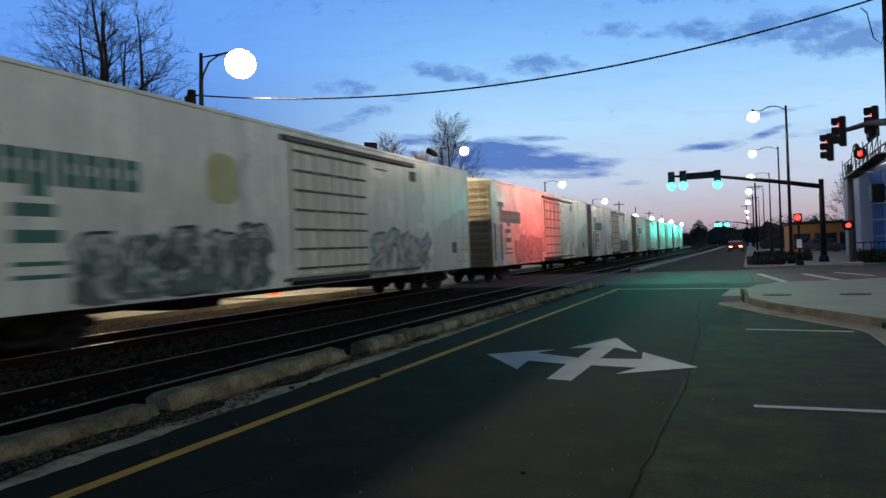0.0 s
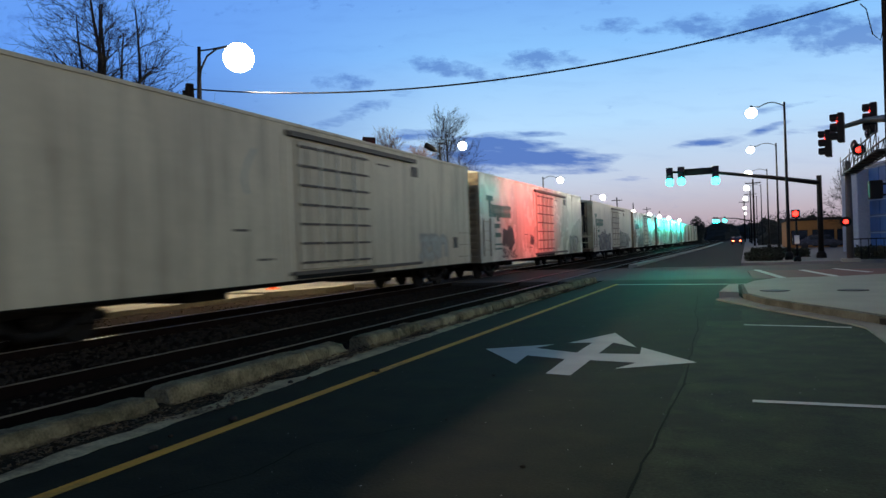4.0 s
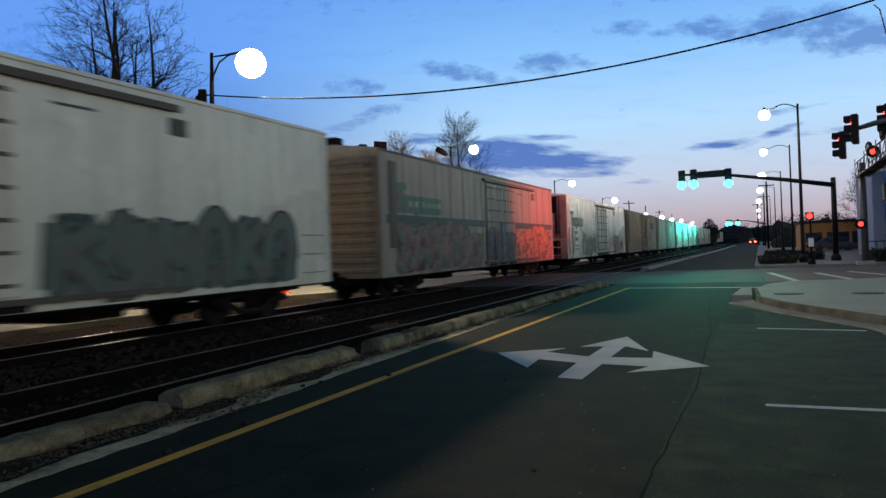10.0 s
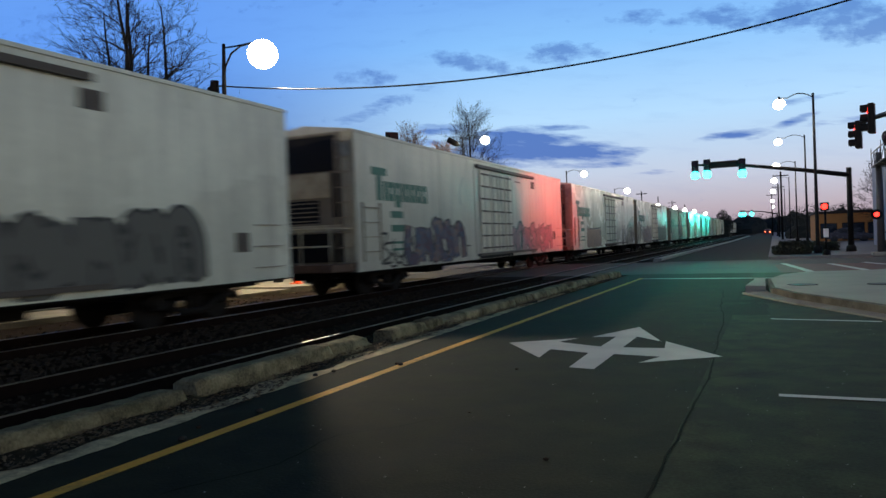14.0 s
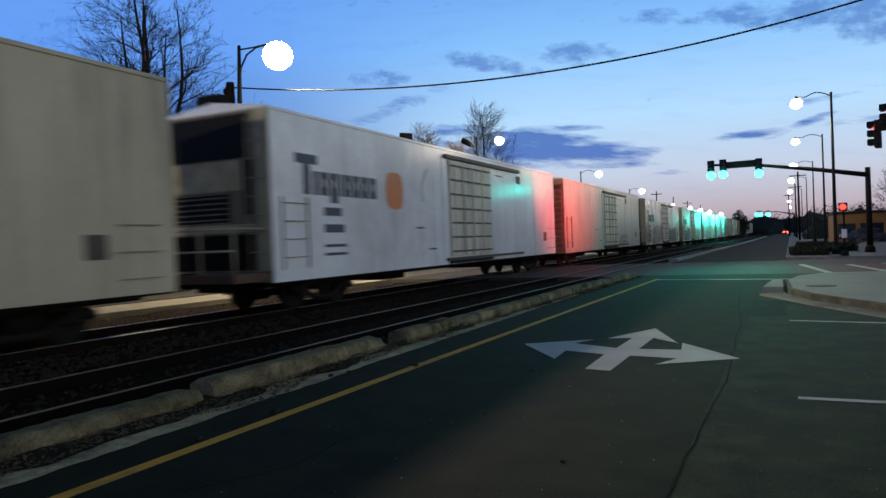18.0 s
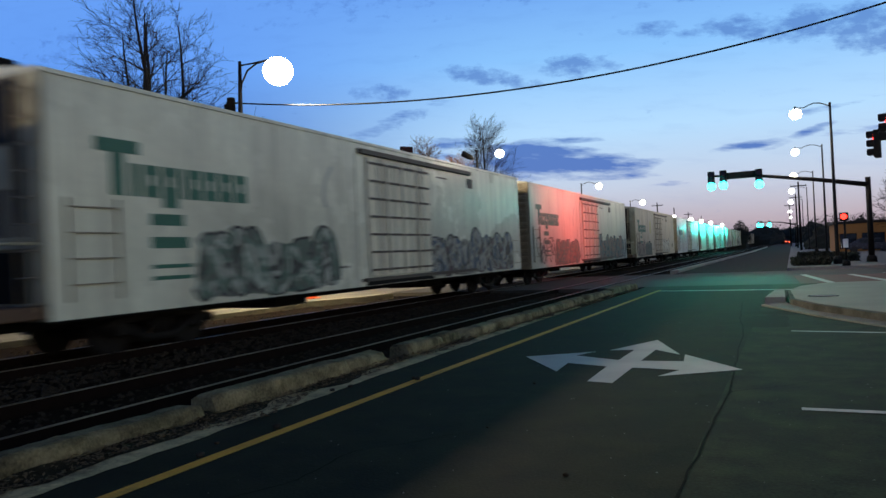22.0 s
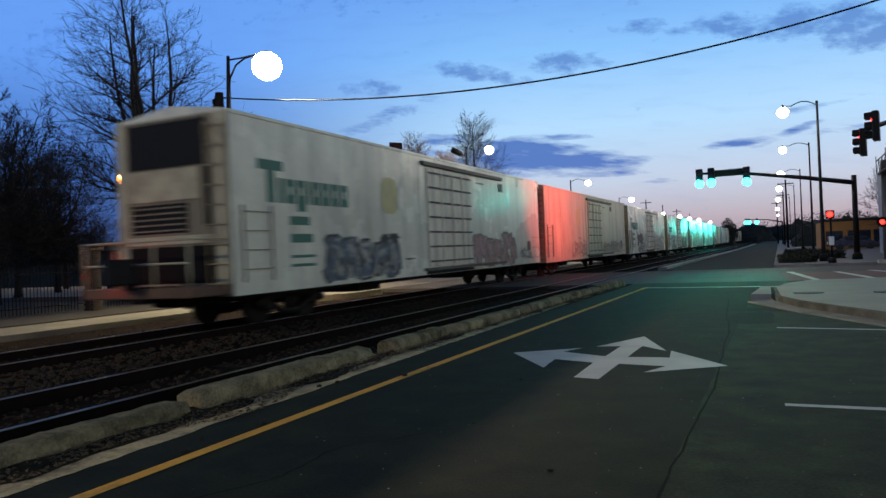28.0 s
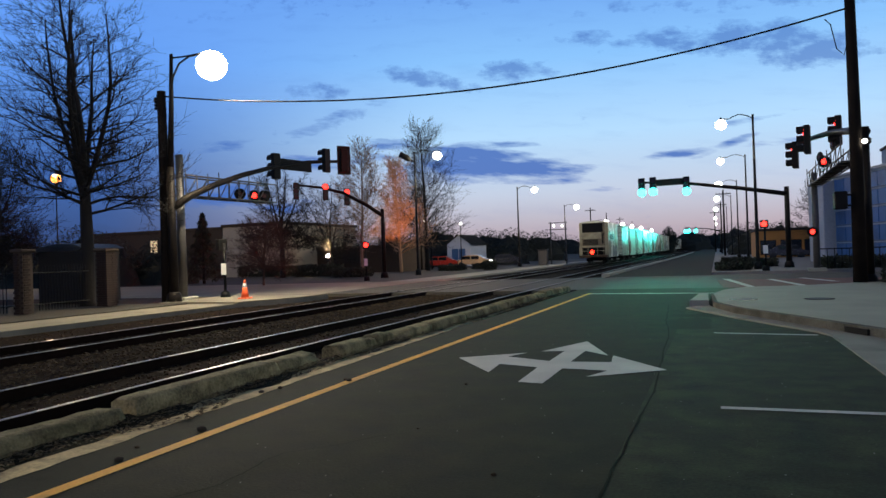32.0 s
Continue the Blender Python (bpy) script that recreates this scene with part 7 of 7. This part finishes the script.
def right_things():
    building("orange_building", 4.2, 14.0, 88.0, 100.0, 3.1, WALL_ORANGE, "low orange building with dark shop windows", [(0.5, 2.0, 0.5, 2.0, GLASS_DARK), (2.6, 4.6, 0.3, 2.0, GLASS_DARK), (5.0, 6.2, 0.3, 2.0, GLASS_DARK)])
    root = empty("glass_building", 8.38, 60.0, gz(56) - 0.2, 15, label="blue glass office building with pale bands", category="building")
    bm = BM()
    box(bm, 0, 24, -30, 0, 0, 6.4)
    part("wall", bm, mat("office_wall", (0.05, 0.08, 0.15), 0.6, var=0.15, bump=0.05), root)
    bm = BM()
    box(bm, -0.2, 24.2, -30.2, 0.2, 6.4, 6.6, 0.03)
    part("roof", bm, mat("office_coping", (0.16, 0.19, 0.25), 0.5, metal=0.2, var=0.1, bump=0.02), root)
    bm = BM()
    box(bm, -0.75, 2.0, 0.22, 3.0, 0, 6.3, 0.05)
    part("stair_wall", bm, mat("office_pale", (0.30, 0.33, 0.38), 0.7, var=0.12, bump=0.1), root)
    silver = mat("office_band", (0.20, 0.25, 0.33), 0.6, spec=0.1, var=0.1, bump=0.02)
    for fl in range(5):
        z = 0.55 + fl * 1.18
        for i in range(18):
            bm = BM()
            box(bm, -0.06, 0.0, -1.65 - i * 1.6, -0.15 - i * 1.6, z, z + 0.98)
            part("pane", bm, GLASS_BLUE, root)
        bm = BM()
        box(bm, -0.12, 0.0, -29.0, -0.05, z + 1.0, z + 1.1)
        part("band", bm, silver, root)
    building("office_tower", 18.4, 38.0, 76.0, 96.0, 12.0, mat("office_tower", (0.12, 0.17, 0.26), 0.5, var=0.15, bump=0.05), "tall blue-grey office block behind the corner", [(1 + 3 * i, 3 + 3 * i, 1.5 + 3.4 * j, 3.4 + 3.4 * j, GLASS_BLUE) for i in range(4) for j in range(3)])
    # pole-mounted signal box and small floodlight on the corner pole
    root = empty("corner_signal_box", 3.62, 24.3, 2.62, label="black pedestrian signal box on the corner pole", category="pedestrian signal")
    bm = BM()
    box(bm, -0.25, 0.1, -0.2, 0.2, -0.27, 0.27, 0.03)
    part("housing", bm, BLACK, root)
    bm = BM()
    tube(bm, [(0.1, 0, 0.16), (0.3, 0.03, 0.16)], 0.03, 6)
    part("upper_bracket", bm, BLACK, root)
    bm = BM()
    tube(bm, [(0.1, 0, -0.16), (0.3, 0.03, -0.16)], 0.03, 6)
    part("lower_bracket", bm, BLACK, root)
    root = empty("flood_light", 4.2, 24.3, 4.36, label="small lit floodlight on the corner pole", category="flood light")
    bm = BM()
    box(bm, -0.12, 0.22, -0.06, 0.2, -0.09, 0.09, 0.03)
    part("housing", bm, DARK_STEEL, root)
    bm = BM()
    ball(bm, (0.04, -0.09, -0.01), 0.07, 2)
    part("bulb", bm, LAMP_WHITE, root, "glowing white bulb")
    for x0, x1, y0, y1, h, s in ((0.0, 1.8, 44.0, 46.5, 0.4, 11), (2.2, 3.6, 50, 54, 0.45, 12), (0.4, 2.4, 56, 62, 0.45, 13), (4.6, 8.5, 22.5, 24.6, 0.7, 14), (5.5, 9.0, 43, 46, 0.6, 15)):
        hedge(x0, x1, y0, y1, h, s)
    bare_tree(10.5, 84.0, 7.5, 2.8, 21, BARK, "bare tree behind the orange building", 0.16, 0.25, limbs=40, fine=0.018)
    bare_tree(16.0, 92.0, 8.0, 3.0, 22, BARK, "bare tree behind the orange building", 0.16, 0.25, limbs=40, fine=0.018)
    parked_car(7.0, 84.0, 180, (0.05, 0.05, 0.06), "dark car before the orange building", lights=True)
    # iron railing behind the far corner
    root = empty("railing", 5.2, 43.0, gz(43), label="dark metal railing beyond the corner", category="railing")
    for i in range(24):
        bm = BM()
        tube(bm, [(i * 0.35, 0, 0), (i * 0.35, 0, 1.1)], 0.02, 5)
        part("baluster", bm, BLACK, root)
    bm = BM()
    tube(bm, [(0, 0, 1.1), (8.1, 0, 1.1)], 0.03, 6)
    part("top_rail", bm, BLACK, root)


def far_woods():
    """Distant dark tree line round the horizon, as clumps of twig-like slivers."""
    rng = np.random.default_rng(2)
    v, f = [], []

    def clump(cx, cy, w, h, n):
        # dense heart of the clump
        k0, seg, lev = len(v), 14, 6
        for i in range(lev + 1):
            for j in range(seg):
                a, e = 6.283 * j / seg, math.pi / 2 * i / lev
                r = 0.80 + 0.28 * noise.noise((math.cos(a) * 2 + cx, math.sin(a) * 2 + cy, e * 3))
                v.append((cx + math.cos(a) * math.cos(e) * w * 1.05 * r, cy + math.sin(a) * math.cos(e) * w * 0.6 * r, h * 0.86 * math.sin(e) * r - 0.4))
        for i in range(lev):
            for j in range(seg):
                p, q = k0 + i * seg + j, k0 + i * seg + (j + 1) % seg
                f.append((p, q, q + seg, p + seg))
        for _ in range(int(n * (7.0 if cy < 60 else 4.0 if cy < 200 else 3.0))):
            a, r = rng.random() * 6.283, math.sqrt(rng.random())
            x, y = cx + math.cos(a) * r * w, cy + math.sin(a) * r * w * 0.6
            z = h * (0.35 + 0.65 * rng.random() ** 0.6) * (1 - 0.5 * r * r)
            d = rng.standard_normal((3, 3)) * (0.04 + 0.00055 * min(cy, 200.0))
            k = len(v)
            for q in d:
                v.append((x + q[0], y + q[1], max(z + q[2], -0.2) - 0.3))
            f.append((k, k + 1, k + 2))

    for x in np.arange(-150, -26, 5.0):
        clump(x, 118 + rng.uniform(-6, 12), 5, rng.uniform(5.0, 8.0), 420)
    for x in np.arange(-60, -26, 3.0):
        clump(x, 95 + rng.uniform(-3, 6), 3, rng.uniform(3.0, 5.0), 260)
    for x in np.arange(-100, 160, 9.0):
        clump(x, 330 + rng.uniform(-15, 15), 10, rng.uniform(7, 12), 380)
    for x in np.arange(6, 60, 5.0):
        clump(x, 125 + rng.uniform(-6, 6), 5, rng.uniform(4, 7), 260)
    for x in np.arange(-84, -37, 3.4):
        clump(x, 42 + rng.uniform(-2, 2), 3.4, rng.uniform(3.2, 5.2) + (2.2 if x < -56 else 0.0), 420)
    clump(-12.6, 210, 2.6, 7.5, 700)
    me = bpy.data.meshes.new("far_woods")
    me.from_pydata(v, [], f)
    me.materials.append(mat("far_leaf", (0.022, 0.026, 0.020), 0.9, var=0.4, scale=0.3, bump=0))
    tagged(new("far_woods", me), "dark distant trees along the horizon", "woods", kind="stuff")


furniture()
left_things()
right_things()
far_woods()
# lenses that throw coloured light on street and train
point_light("green_beam", (-4.35, 46.6, 5.3), 1500, (0.05, 1.0, 0.72), 0.12, 34, (-1.6, 12, 0.0), 0.9)
point_light("green_beam", (-1.63, 46.6, 5.2), 1900, (0.05, 1.0, 0.72), 0.12, 34, (-0.2, 11, 0.0), 0.9)
point_light("green_beam", (-5.6, 174.6, 5.2), 34000, (0.02, 1.0, 0.80), 0.3, 15, (-13.3, 130, 2.0), 0.6)
point_light("red_beam", (2.85, 33.8, 5.2), 8500, (1.0, 0.05, 0.025), 0.1, 42, (-9.9, 37.0, 4.3), 0.8)
point_light("red_beam", (3.0, 31.4, 5.4), 8500, (1.0, 0.05, 0.025), 0.1, 40, (-9.9, 33.6, 4.3), 0.8)


# ---- what moves ----
def train_y(t):
    """Place of the tail's rear end along the track: the train slows slightly as it goes."""
    return -458.58 + 17.744 * t - 0.03906 * t * t + 0.000141 * t ** 3 + 0.22 * max(t - 28.0, 0.0) + 0.030 * max(t - 28.0, 0.0) ** 3


# slack and length differences along the train, car by car
SLACK = [0.25, -1.0, -1.7, -1.6, -0.5, -1.4, 0.0, 0.4, -0.1, 0.6, 1.2, 1.35, 0.6, 1.05, 0.75, 0.2, -0.7, -1.1, -2.1, -0.2, -0.65, -0.1, -0.7, 0.4, 0.2, 0.0]


def motions():
    stamps = [i * 1.0 for i in range(28)] + [28.0, 28.4, 28.8, 29.2, 30.0, 31.0, 32.0]
    turn = math.degrees(math.atan(-HEADING))
    for k, car in TRAIN.items():
        rows = []
        for t in stamps:
            y = train_y(t) + 23.213 * k + SLACK[k]
            rows.append((t, pose(TRACK_FAR + HEADING * y, y, gz(y + 10), 0, 0, turn)))
        walk(car, rows)
    for drum in MARKER:
        walk(drum, [(i * 0.3, pose(0, -1.45, 1.32, 0, 0, (-240 * (i * 0.3 - 29.0)) % 360)) for i in range(107)] + [(32.0, pose(0, -1.45, 1.32))])
    away = [(t, pose(-1.6, 104 + 9.5 * t, gz(104 + 9.5 * t), 0, 0, 90)) for t in (0, 4, 8, 12, 16, 20, 24, 28, 32)]
    walk(DRIVER, away)


DRIVER = parked_car(-1.6, 104, 90, (0.03, 0.03, 0.035), "dark car driving away with red tail lights", tail=True)
motions()
